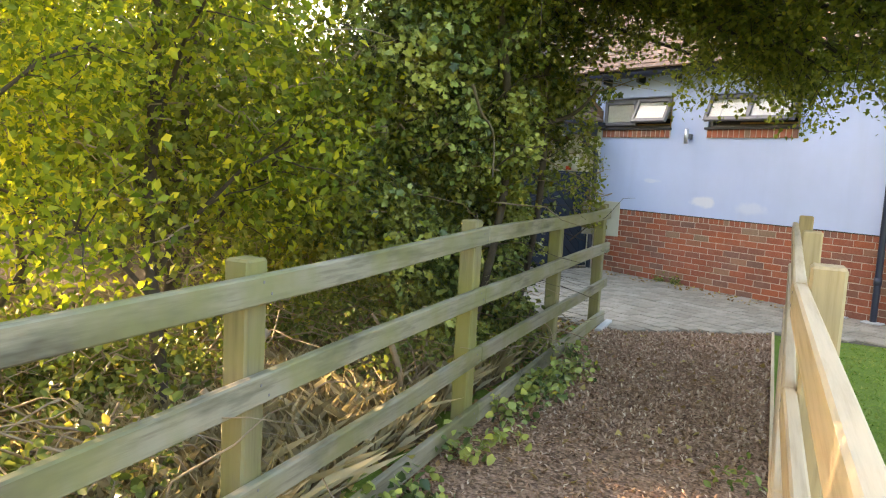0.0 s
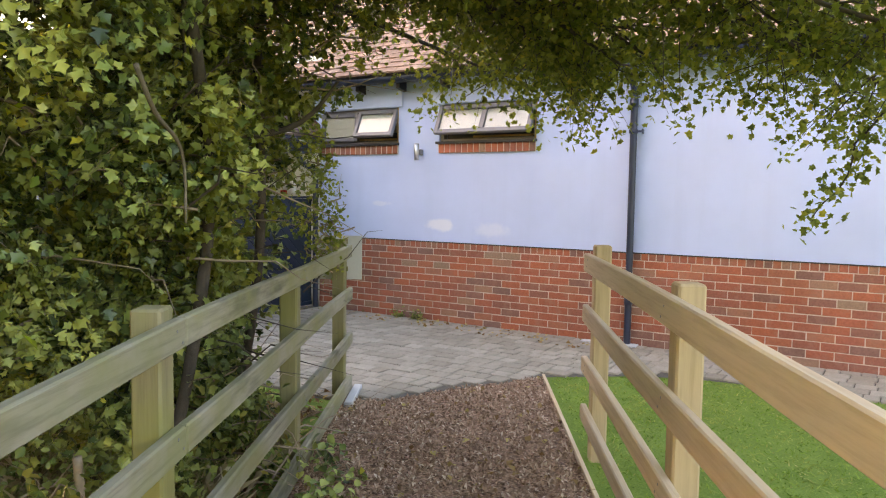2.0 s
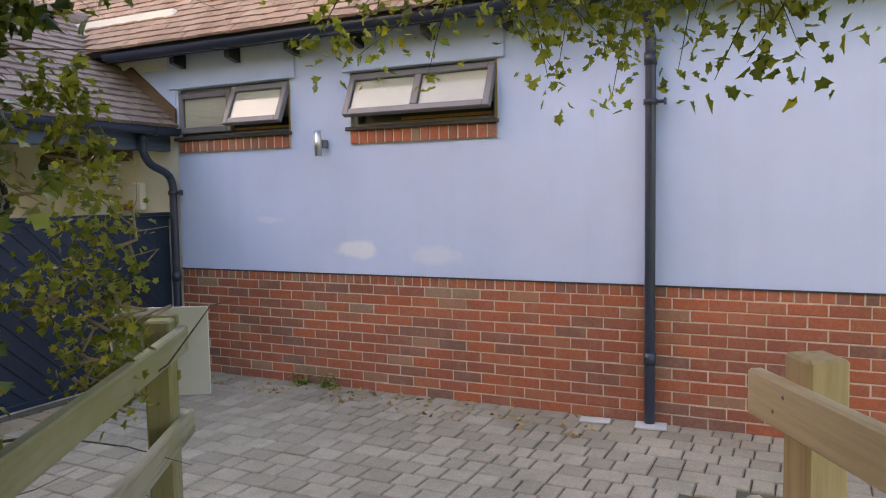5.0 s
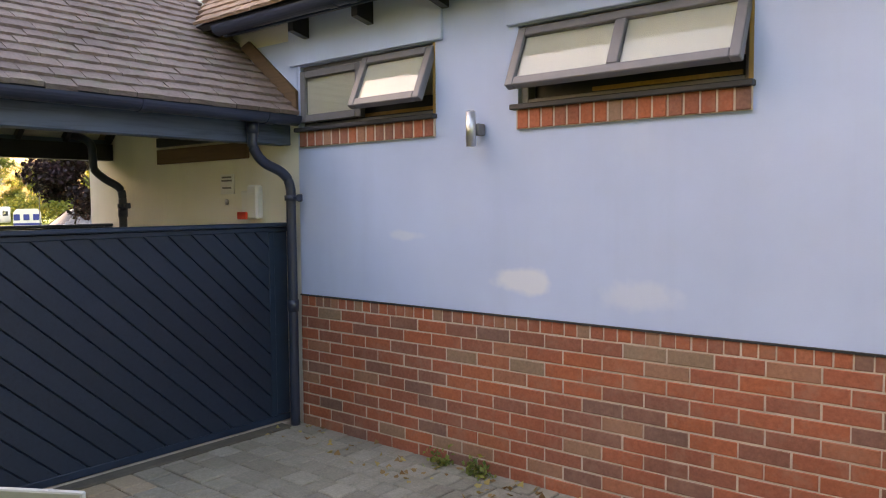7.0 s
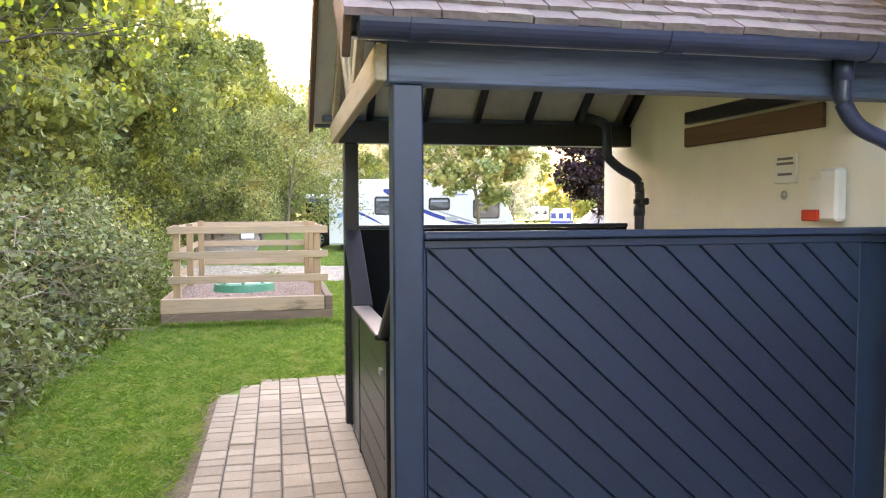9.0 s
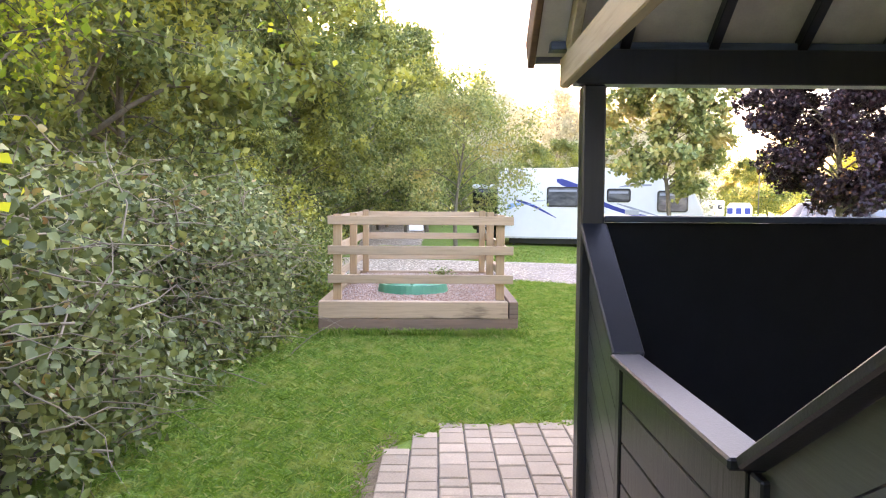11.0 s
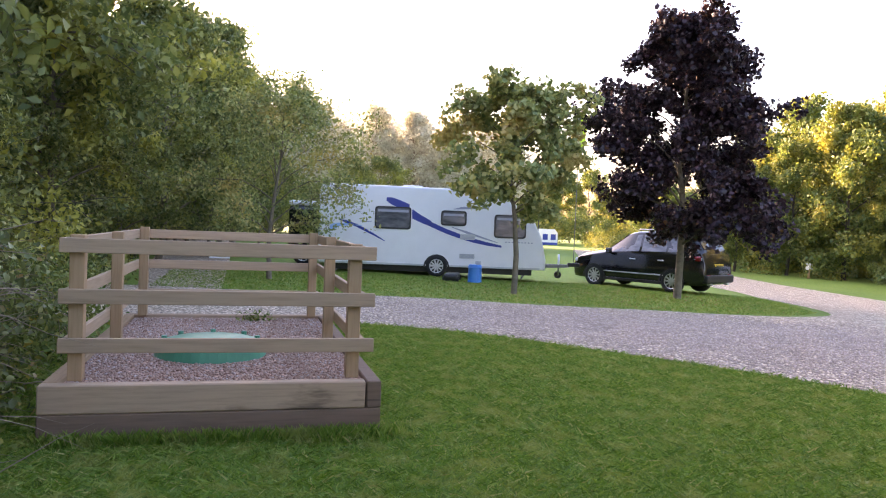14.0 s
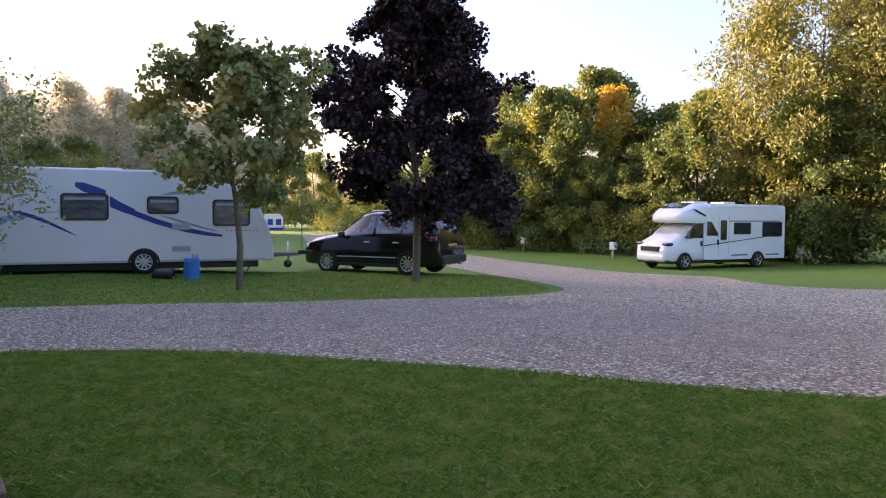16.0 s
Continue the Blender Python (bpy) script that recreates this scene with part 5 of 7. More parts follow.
    for x0, x1, z0, z1 in ((4.1, 4.54, 0.56, 0.70), (4.1, 4.54, 1.11, 1.27)):
        v = part("vent", plate(rrect(X(x0), X(x1), z0, z1, 0.02), Y - 0.005, 0.012), M["grey_board"], c, "pale louvred vent")
        for k in range(3):
            zz = z0 + 0.035 + k * 0.035
            part("louvre", plate([(X(x0) + 0.03, zz), (X(x1) - 0.03, zz), (X(x1) - 0.03, zz + 0.012), (X(x0) + 0.03, zz + 0.012)], Y - 0.0175, 0.004), GREYS, v)
    part("lettering", plate([(X(1.2), 1.52), (X(1.52), 1.52), (X(1.52), 1.545), (X(1.2), 1.545)], Y, 0.003), GREYS, c, "small grey lettering bar")
    for k in range(9):
        x0 = 5.42 + k * 0.095
        part("lettering", plate([(X(x0), 1.07), (X(x0) + 0.05, 1.07), (X(x0) + 0.05, 1.10), (X(x0), 1.10)], Y, 0.003), GREYS, c, "grey lettering bar")
    part("skirt", boxes((-3.2, 3.2, -1.15, -1.12, 0.30, 0.36), bevel=0.008), M["grey_board"], c)
    part("locker", plate(rrect(X(5.72), X(6.02), 0.45, 0.76, 0.02), Y, 0.006), M["white_panel"], c)
    part("locker", plate(rrect(X(6.1), X(6.42), 0.45, 0.8, 0.02), Y, 0.006), M["white_panel"], c)
    for x, l in ((-0.9, 0.6), (1.0, 0.55)):
        part("rooflight", rounded(boxes((x, x + l, -0.4, 0.3, 2.585, 2.66)), 0.03), M["white"], c)
    for s in (-1, 1):
        wheel(c, X(3.44), s * 1.085, 0.315, 0.19, 10)
    arch(c, X(3.44), -1.142, 0.335, M["black"])
    a = np.linspace(0, math.pi, 15)
    mesh("wheel_well", [(X(3.44) + 0.34 * math.cos(t), -1.147, 0.27 + 0.34 * math.sin(t)) for t in a], [tuple(range(15))], M["black"], c)
    part("chassis", boxes((-2.9, 3.0, -0.9, 0.9, 0.12, 0.295)), M["black"], c)
    for s in (-1, 1):
        bm = bmesh.new()
        bar(bm, (3.0, s * 0.6, 0.38), (4.3, 0, 0.40), 0.06, 0.09)
        part("a_frame", bm, M["frame"], c)
    part("hitch", boxes((4.25, 4.62, -0.05, 0.05, 0.38, 0.5), bevel=0.015), M["black"], c)
    pipe("jockey_leg", [(4.0, 0.12, 0.1), (4.0, 0.12, 0.75)], 0.03, M["steel"], c)
    wheel(c, 4.0, 0.20, 0.11, 0.07, 5)
    for x, y in ((-2.8, -0.85), (-2.8, 0.85), (2.7, -0.85), (2.7, 0.85)):
        bm = bmesh.new()
        bar(bm, (x, y, 0.02), (x + 0.2, y, 0.32), 0.05, 0.05)
        part("corner_steady", bm, M["frame"], c)
    part("tail_lamp", boxes((-3.29, -3.26, -1.05, -0.95, 0.5, 0.95), bevel=0.008), TAIL, c)
    pipe("aerial", [(3.12, -1.05, 0.4), (3.12, -1.05, 1.9)], 0.012, M["black"], c, 6)
    return c


def section(w, zb, zm, zbelt, ztop, wt):
    return [(0, zb), (w * 0.9, zb), (w * 0.985, zb + 0.1), (w, zm), (w * 0.965, zbelt), (wt, ztop - 0.05), (wt * 0.8, ztop), (0, ztop + 0.02)]


def build_car():
    c = thing("car", at_ground(-23.55, 9.55, -150.6), "black five-door sport utility car parked on grass", "car")
    st = [(2.33, 0.62, 0.34, 0.5, 0.64, 0.68, 0.5), (2.26, 0.8, 0.27, 0.52, 0.78, 0.82, 0.62), (2.0, 0.9, 0.25, 0.6, 0.92, 1.02, 0.72), (1.5, 0.94, 0.25, 0.66, 1.01, 1.12, 0.76), (1.05, 0.945, 0.25, 0.68, 1.09, 1.18, 0.76), (0.3, 0.945, 0.25, 0.7, 1.13, 1.73, 0.66), (0.0, 0.945, 0.25, 0.7, 1.14, 1.8, 0.66), (-0.8, 0.945, 0.25, 0.7, 1.17, 1.82, 0.66), (-1.4, 0.945, 0.25, 0.7, 1.2, 1.79, 0.64), (-1.9, 0.94, 0.27, 0.72, 1.23, 1.71, 0.6), (-2.18, 0.91, 0.3, 0.72, 1.22, 1.3, 0.66), (-2.3, 0.86, 0.36, 0.62, 0.88, 0.94, 0.72), (-2.33, 0.8, 0.4, 0.55, 0.7, 0.74, 0.68)]
    secs = [(x, section(*r)) for x, *r in st]
    body = part("body", loft(secs), PAINT, c, smooth=True)
    md = body.modifiers.new("edge", "BEVEL")
    md.width, md.segments, md.limit_method = 0.02, 2, "ANGLE"
    H = {x: np.array(h) for x, h in secs}
    xs = [s[0] for s in st]

    def half_at(x):
        i = next(k for k in range(len(xs) - 1) if xs[k] >= x >= xs[k + 1])
        t = (xs[i] - x) / (xs[i] - xs[i + 1])
        return H[xs[i]] * (1 - t) + H[xs[i + 1]] * t

    def side_glass(x0, x1, s, cut0=0.0, cut1=0.0):
        rows = []
        for x in np.linspace(x0, x1, 6):
            h = half_at(x)
            lo, hi = h[4], h[5]
            for u in (0.06, 0.9):
                dx = (cut0 * (x1 - x) + cut1 * (x - x0)) / (x1 - x0) * (u - 0.06)
                p = lo * (1 - u) + hi * u
                rows.append((x + dx, s * (p[0] + 0.007), p[1]))
        return rows, [(2 * i, 2 * i + 2, 2 * i + 3, 2 * i + 1) for i in range(5)]

    for s in (-1, 1):
        for x0, x1, c0, c1 in ((0.82, -0.18, -0.42, 0.0), (-0.26, -1.08, 0.0, 0.0), (-1.15, -1.72, 0.0, 0.12)):
            V, F = side_glass(x0, x1, s, c0, c1)
            mesh("side_window", V, F if s < 0 else [f[::-1] for f in F], M["acrylic"], c)
        part("rubbing_strip", boxes((-1.05, 1.05, s * 0.943, s * 0.957, 0.50, 0.53), bevel=0.004), M["steel"], c, "bright sill strip")
        part("sill", boxes((-1.0, 1.05, s * 0.88, s * 0.95, 0.24, 0.33), bevel=0.01), M["black"], c)
        part("mirror", rounded(boxes((0.72, 0.88, s * 0.97, s * 1.13, 1.08, 1.24)), 0.03), PAINT, c)
        for x in (0.0, -0.95):
            part("door_handle", boxes((x - 0.1, x + 0.1, s * 0.945, s * 0.972, 0.93, 0.965), bevel=0.008), M["steel"], c)
        for x in (1.38, -1.32):
            wheel(c, x, s * 0.85, 0.36, 0.22, 10)
            arch(c, x, s * 0.946, 0.37, M["black"])
        bm = bmesh.new()
        for u in (0.0,):
            box(bm, -2.2, -1.98, s * 0.60 if s > 0 else -0.93, s * 0.93 if s > 0 else -0.60, 0.98, 1.14, 0.04)
        part("tail_lamp", bm, TAIL, c, "red and clear tail lamp")
        V, F = tube([(-2.215, s * 0.72, 1.06), (-2.19, s * 0.72, 1.06)], 0.05, 14)
        mesh("lamp_ring", V, F, LAMP, c)
        V, F = tube([(-2.215, s * 0.85, 1.06), (-2.17, s * 0.85, 1.06)], 0.05, 14)
        mesh("lamp_ring", V, F, LAMP, c)
        part("head_lamp", boxes((2.02, 2.24, s * 0.55 if s > 0 else -0.84, s * 0.84 if s > 0 else -0.55, 0.72, 0.86), bevel=0.04), LAMP, c)
        pipe("roof_rail", [(0.05, s * 0.6, 1.80), (0.0, s * 0.6, 1.86), (-1.4, s * 0.58, 1.86), (-1.45, s * 0.58, 1.79)], 0.014, M["steel"], c, 6)
        part("reflector", boxes((-2.345, -2.31, s * 0.55 if s > 0 else -0.75, s * 0.75 if s > 0 else -0.55, 0.55, 0.61), bevel=0.008), TAIL, c)
        part("exhaust", boxes((-2.38, -2.25, s * 0.45 if s > 0 else -0.6, s * 0.6 if s > 0 else -0.45, 0.30, 0.37), bevel=0.02), M["steel"], c)
    for x0, x1, nm in ((1.0, 0.35, "windscreen"), (-1.93, -2.155, "rear_window")):
        V, F = [], []
        for i, x in enumerate(np.linspace(x0, x1, 4)):
            z = half_at(x)[7][1] + 0.006
            w = half_at(x)[5][0] * 0.98
            V += [(x, -w, z - 0.035), (x, -w * 0.6, z - 0.005), (x, w * 0.6, z - 0.005), (x, w, z - 0.035)]
        F = [(i * 4 + j, i * 4 + j + 1, i * 4 + j + 5, i * 4 + j + 4) for i in range(3) for j in range(3)]
        mesh(nm, V, F, M["dark_glass"], c)
    part("number_plate", boxes((-2.315, -2.295, -0.27, 0.27, 0.80, 0.92), bevel=0.003), YPLATE, c, "yellow rear number plate")
    for k in range(6):
        y = -0.2 + k * 0.075
        part("lettering", boxes((-2.318, -2.3155, y, y + 0.04, 0.83, 0.89)), M["black"], c)
    part("bumper", rounded(boxes((-2.40, -2.2, -0.85, 0.85, 0.36, 0.60)), 0.05), M["black"], c)
    part("grille", rounded(boxes((2.25, 2.36, -0.45, 0.45, 0.5, 0.68)), 0.02), M["steel"], c)
    part("spoiler", rounded(boxes((-2.08, -1.8, -0.55, 0.55, 1.70, 1.75)), 0.02), PAINT, c)
    part("wiper", boxes((-2.22, -2.19, -0.05, 0.35, 1.18, 1.20)), M["black"], c)
    return c


def build_motorhome():
    c = thing("motorhome", at_ground(-24.2, 26.3, -100), "white low-profile motorhome with black trim on a pitch", "motorhome")
    sec = lambda w, z0, z1, r=0.12: [(0, z0), (w, z0), (w, z1 - r), (w - r * 0.35, z1 - r * 0.35), (w - r, z1), (0, z1 + 0.01)]
    b = part("body", loft([(-3.68, sec(1.10, 0.42, 2.66)), (-3.63, sec(1.14, 0.40, 2.72)), (0.2, sec(1.14, 0.40, 2.76)), (0.75, sec(1.14, 0.40, 2.76)), (1.05, sec(1.08, 0.42, 2.60))]), M["white_panel"], c)
    part("overcab", rounded(loft([(0.9, sec(1.14, 1.95, 2.76, 0.2)), (1.4, sec(1.10, 1.93, 2.74, 0.25)), (1.9, sec(0.98, 1.95, 2.55, 0.25)), (2.2, sec(0.80, 2.02, 2.32, 0.12)), (2.27, sec(0.7, 2.08, 2.22, 0.05))]), 0.02), M["white_panel"], c, smooth=True)
    cab = [(0.95, 1.02, 0.36, 0.80, 1.30, 2.05, 0.92), (1.25, 1.02, 0.36, 0.80, 1.30, 2.04, 0.90), (2.12, 1.02, 0.36, 0.80, 1.30, 1.46, 0.88), (2.62, 0.99, 0.34, 0.78, 1.14, 1.26, 0.80), (2.92, 0.92, 0.34, 0.66, 0.98, 1.06, 0.70), (3.02, 0.80, 0.36, 0.56, 0.76, 0.82, 0.62)]
    part("cab", loft([(x, section(*r)) for x, *r in cab]), M["white_panel"], c, smooth=True)
    V, F = [], []
    for x, z, w in ((1.32, 2.03, 0.86), (2.11, 1.50, 0.87)):
        V += [(x, -w, z - 0.03), (x, -w * 0.6, z + 0.03), (x, w * 0.6, z + 0.03), (x, w, z - 0.03)]
    silver = plain("windscreen_shade", (0.50, 0.52, 0.50), 0.3, 0.2, vary=0.1)
    mesh("windscreen", V, [(j, j + 1, j + 5, j + 4) for j in range(3)], silver, c, "windscreen with silver blind drawn")
    part("skylight", rounded(boxes((-0.30, 0.30, -0.6, 0.6, -0.03, 0.035)), 0.02), M["dark_glass"], c, "dark overcab skylight").matrix_basis = pose(1.62, 0, 2.67, 0, 19)
    for s in (-1, 1):
        y = s * 1.14
        for x0, x1, z0, z1, mt in ((-3.45, -2.25, 1.35, 2.0, "dark_glass"), (-1.55, -0.55, 1.46, 1.97, "dark_glass"), (-0.15, 0.2, 1.22, 2.06, "dark_glass")):
            w = part("window", plate(rrect(x0, x1, z0, z1, 0.05), y, 0.015), M["black"], c)
            part("pane", plate(rrect(x0 + 0.04, x1 - 0.04, z0 + 0.04, z1 - 0.04, 0.04), y + s * 0.0155, 0.004), M[mt], w)
        part("window_band", plate([(-3.3, 2.06), (-0.3, 2.06), (-0.3, 1.99), (-3.3, 1.99)], y, 0.004), GREYS, c)
        part("window_band", plate([(0.36, 1.4), (0.36, 1.55), (0.72, 2.0), (0.95, 2.02), (0.95, 1.42)], y, 0.006), M["dark_glass"], c)
        part("cab_window", plate([(1.05, 1.32), (2.02, 1.34), (1.5, 1.90), (1.05, 1.98)], s * 0.98, 0.03), M["dark_glass"], c)
        part("stripe", plate([(1.1, 0.98), (-2.4, 1.33), (-2.4, 1.36), (1.1, 1.02)], y, 0.004), M["black"], c, "black stripe")
        part("stripe", plate([(-3.3, 0.55), (-2.5, 0.55), (-2.5, 0.60), (-3.3, 0.60)], y, 0.004), M["black"], c)
        part("stripe", plate([(-1.4, 0.55), (-0.45, 0.55), (-0.45, 0.60), (-1.4, 0.60)], y, 0.004), M["black"], c)
        part("stripe", plate([(0.95, 2.25), (1.6, 2.52), (1.75, 2.52), (1.1, 2.22)], s * 1.10, 0.03), M["black"], c)
        part("handle", plate(rrect(0.3, 0.4, 1.02, 1.24, 0.03), y, 0.02), M["black"], c)
        part("handle", plate(rrect(1.1, 1.2, 0.98, 1.2, 0.03), s * 1.02, 0.02), M["black"], c)
        part("door_line", plate([(-0.3, 0.6), (-0.28, 0.6), (-0.28, 2.3), (-0.3, 2.3)], y, 0.003), GREYS, c)
        part("door_line", plate([(0.3, 0.6), (0.32, 0.6), (0.32, 2.3), (0.3, 2.3)], y, 0.003), GREYS, c)
        part("mirror", rounded(boxes((1.85, 2.0, s * 1.05, s * 1.28, 1.3, 1.62)), 0.03), M["black"], c)
        part("head_lamp", rounded(boxes((2.52, 2.92, s * 0.58 if s > 0 else -0.96, s * 0.96 if s > 0 else -0.58, 0.98, 1.13)), 0.05), M["dark_glass"], c)
        for x in (2.05, -2.0):
            wheel(c, x, s * (0.95 if x > 0 else 1.06), 0.36, 0.22, 5)
            ang = np.linspace(0, math.pi, 15)
            mesh("wheel_well", [(x + 0.39 * math.cos(a), s * (1.035 if x > 0 else 1.147), 0.34 + 0.39 * math.sin(a)) for a in ang], [tuple(range(15))], M["black"], c)
            arch(c, x, s * (1.03 if x > 0 else 1.142), 0.36, M["black"])
    part("grille", rounded(boxes((2.93, 3.06, -0.55, 0.55, 0.76, 0.96)), 0.02), M["black"], c)
    part("bumper", rounded(boxes((2.66, 3.06, -0.84, 0.84, 0.32, 0.68)), 0.12, 3), M["white_panel"], c)
    for x, l in ((0.2, 0.8), (-1.4, 0.7)):
        part("rooflight", rounded(boxes((x, x + l, -0.4, 0.4, 2.765, 2.86)), 0.03), M["white"], c)
    part("awning_rail", boxes((-3.2, 0.4, 1.09, 1.16, 2.60, 2.70), bevel=0.02), M["white"], c)
    part("underbody", boxes((-3.2, 2.9, -0.9, 0.9, 0.25, 0.41)), M["black"], c)
    return c


def build_van():
    c = thing("van", at_ground(-27.4, 0.1, 77.7), "dark van with a pale roof behind the caravan", "van")
    part("body", rounded(boxes((-1.4, 1.2, -0.85, 0.85, 0.4, 1.9)), 0.12), PAINT, c)
    part("roof", rounded(boxes((-1.4, 1.2, -0.87, 0.87, 1.91, 2.06)), 0.06), M["white"], c)
    part("window", plate(rrect(-1.0, 0.2, 1.2, 1.75, 0.06), -0.85, 0.01), M["dark_glass"], c)
    for x in (-0.9, 0.9):
        for s in (-1, 1):
            wheel(c, x, s * 0.78, 0.33, 0.2, 7)
    return c


build_caravan()
build_car()
build_motorhome()
build_van()
aw = thing("awning", at_ground(-101.5, 38.5, -22), "white and blue caravan awning far across the site", "awning")
bm = bmesh.new()
f = bm.faces.new([bm.verts.new(v) for v in ((-1.6, -1.6, 0), (-1.6, 1.6, 0), (-1.6, 1.6, 1.7), (-1.6, 1.2, 2.2), (-1.6, -1.2, 2.2), (-1.6, -1.6, 1.7))])
for v in bmesh.ops.extrude_face_region(bm, geom=[f])["geom"]:
    if isinstance(v, bmesh.types.BMVert):
        v.co.x += 3.2
bmesh.ops.recalc_face_normals(bm, faces=bm.faces)
part("canopy", bm, M["white"], aw)
for y in (-1.2, -0.1, 1.0):
    part("window", boxes((1.601, 1.63, y - 0.35, y + 0.35, 0.7, 1.5)), BLUE, aw)
part("valance", boxes((1.602, 1.65, -1.6, 1.6, 0.0, 0.35)), BLUE, aw)
fc = thing("caravan", at_ground(-104, 34.6, 110), "white caravan standing far across the site", "caravan")
part("body", rounded(boxes((-2.6, 2.6, -1.1, 1.1, 0.35, 2.5)), 0.2), M["white_panel"], fc)
for x in (-1.6, 0.2, 1.7):
    part("window", plate(rrect(x - 0.4, x + 0.4, 1.3, 1.9, 0.06), -1.1, 0.02), M["dark_glass"], fc)
for s in (-1, 1):
    wheel(fc, 0, s, 0.32, 0.2, 8)
bb = thing("water_barrel", at_ground(-21.75, 3.27, 70), "bright blue water container standing beside the caravan", "container")
bm = bmesh.new()
bmesh.ops.create_cone(bm, cap_ends=True, segments=24, radius1=0.19, radius2=0.18, depth=0.42, matrix=Matrix.Translation((0, 0, 0.21)))
cyan = plain("blue_plastic", (0.02, 0.22, 0.62), 0.35, vary=0.08)
part("tank", rounded(bm, 0.015), cyan, bb)
bm = bmesh.new()
bmesh.ops.create_cone(bm, cap_ends=True, segments=24, radius1=0.20, radius2=0.16, depth=0.07, matrix=Matrix.Translation((0, 0, 0.455)))
part("lid", bm, cyan, bb)
part("handle", boxes((0.0, 0.16, -0.02, 0.02, 0.49, 0.60), bevel=0.015), M["grey_board"], bb)
part("badge", boxes((0.17, 0.19, -0.05, 0.05, 0.22, 0.30)), M["white"], bb)
wb = thing("waste_container", at_ground(-22.2, 2.75, 70), "low black wheeled waste water container on grass", "container")
part("tank", rounded(boxes((-0.2, 0.2, -0.5, 0.5, 0.03, 0.2)), 0.06), M["black"], wb)
part("handle", boxes((-0.03, 0.03, 0.5, 0.72, 0.12, 0.16), bevel=0.01), M["frame"], wb)
for s in (-0.42, 0.42):
    V, F = tube([(-0.22, s, 0.07), (0.22, s, 0.07)], 0.07, 12)
    mesh("wheel", V, F, M["rubber"], wb)
for x, y in ((-30.2, 27.2), (-22.6, 31.4), (-38.5, 28.5)):
    h = thing("hookup_post", at_ground(x, y, 0), "white electric hook-up box on a dark post", "hookup post", "hookup posts")
    part("post", boxes((-0.05, 0.05, -0.05, 0.05, 0, 0.7), bevel=0.008), M["post"], h)
    part("cabinet", boxes((-0.16, 0.16, -0.11, 0.11, 0.5, 0.88), bevel=0.02), M["white"], h)
    part("socket", boxes((0.16, 0.185, -0.05, 0.05, 0.60, 0.74), bevel=0.008), M["frame"], h)
fl = thing("flag", at_ground(-44, 16.4, 0), "tall lime-yellow feather flag on a thin pole", "flag")
pipe("pole", [(0, 0, 0), (0, 0, 9.0)], 0.03, M["frame"], fl, 6)
FLAG = plain("lime_flag", (0.55, 0.75, 0.02), 0.6, vary=0.08)
V = [(0.03 * math.sin(k * 1.3), 0.03 + u * 0.42 * math.sin(min(1, (k + 1) / 4) * 1.57), 6.6 + k * 0.26) for k in range(10) for u in (0, 1)]
mesh("cloth", V, [(2 * k, 2 * k + 1, 2 * k + 3, 2 * k + 2) for k in range(9)], FLAG, fl)

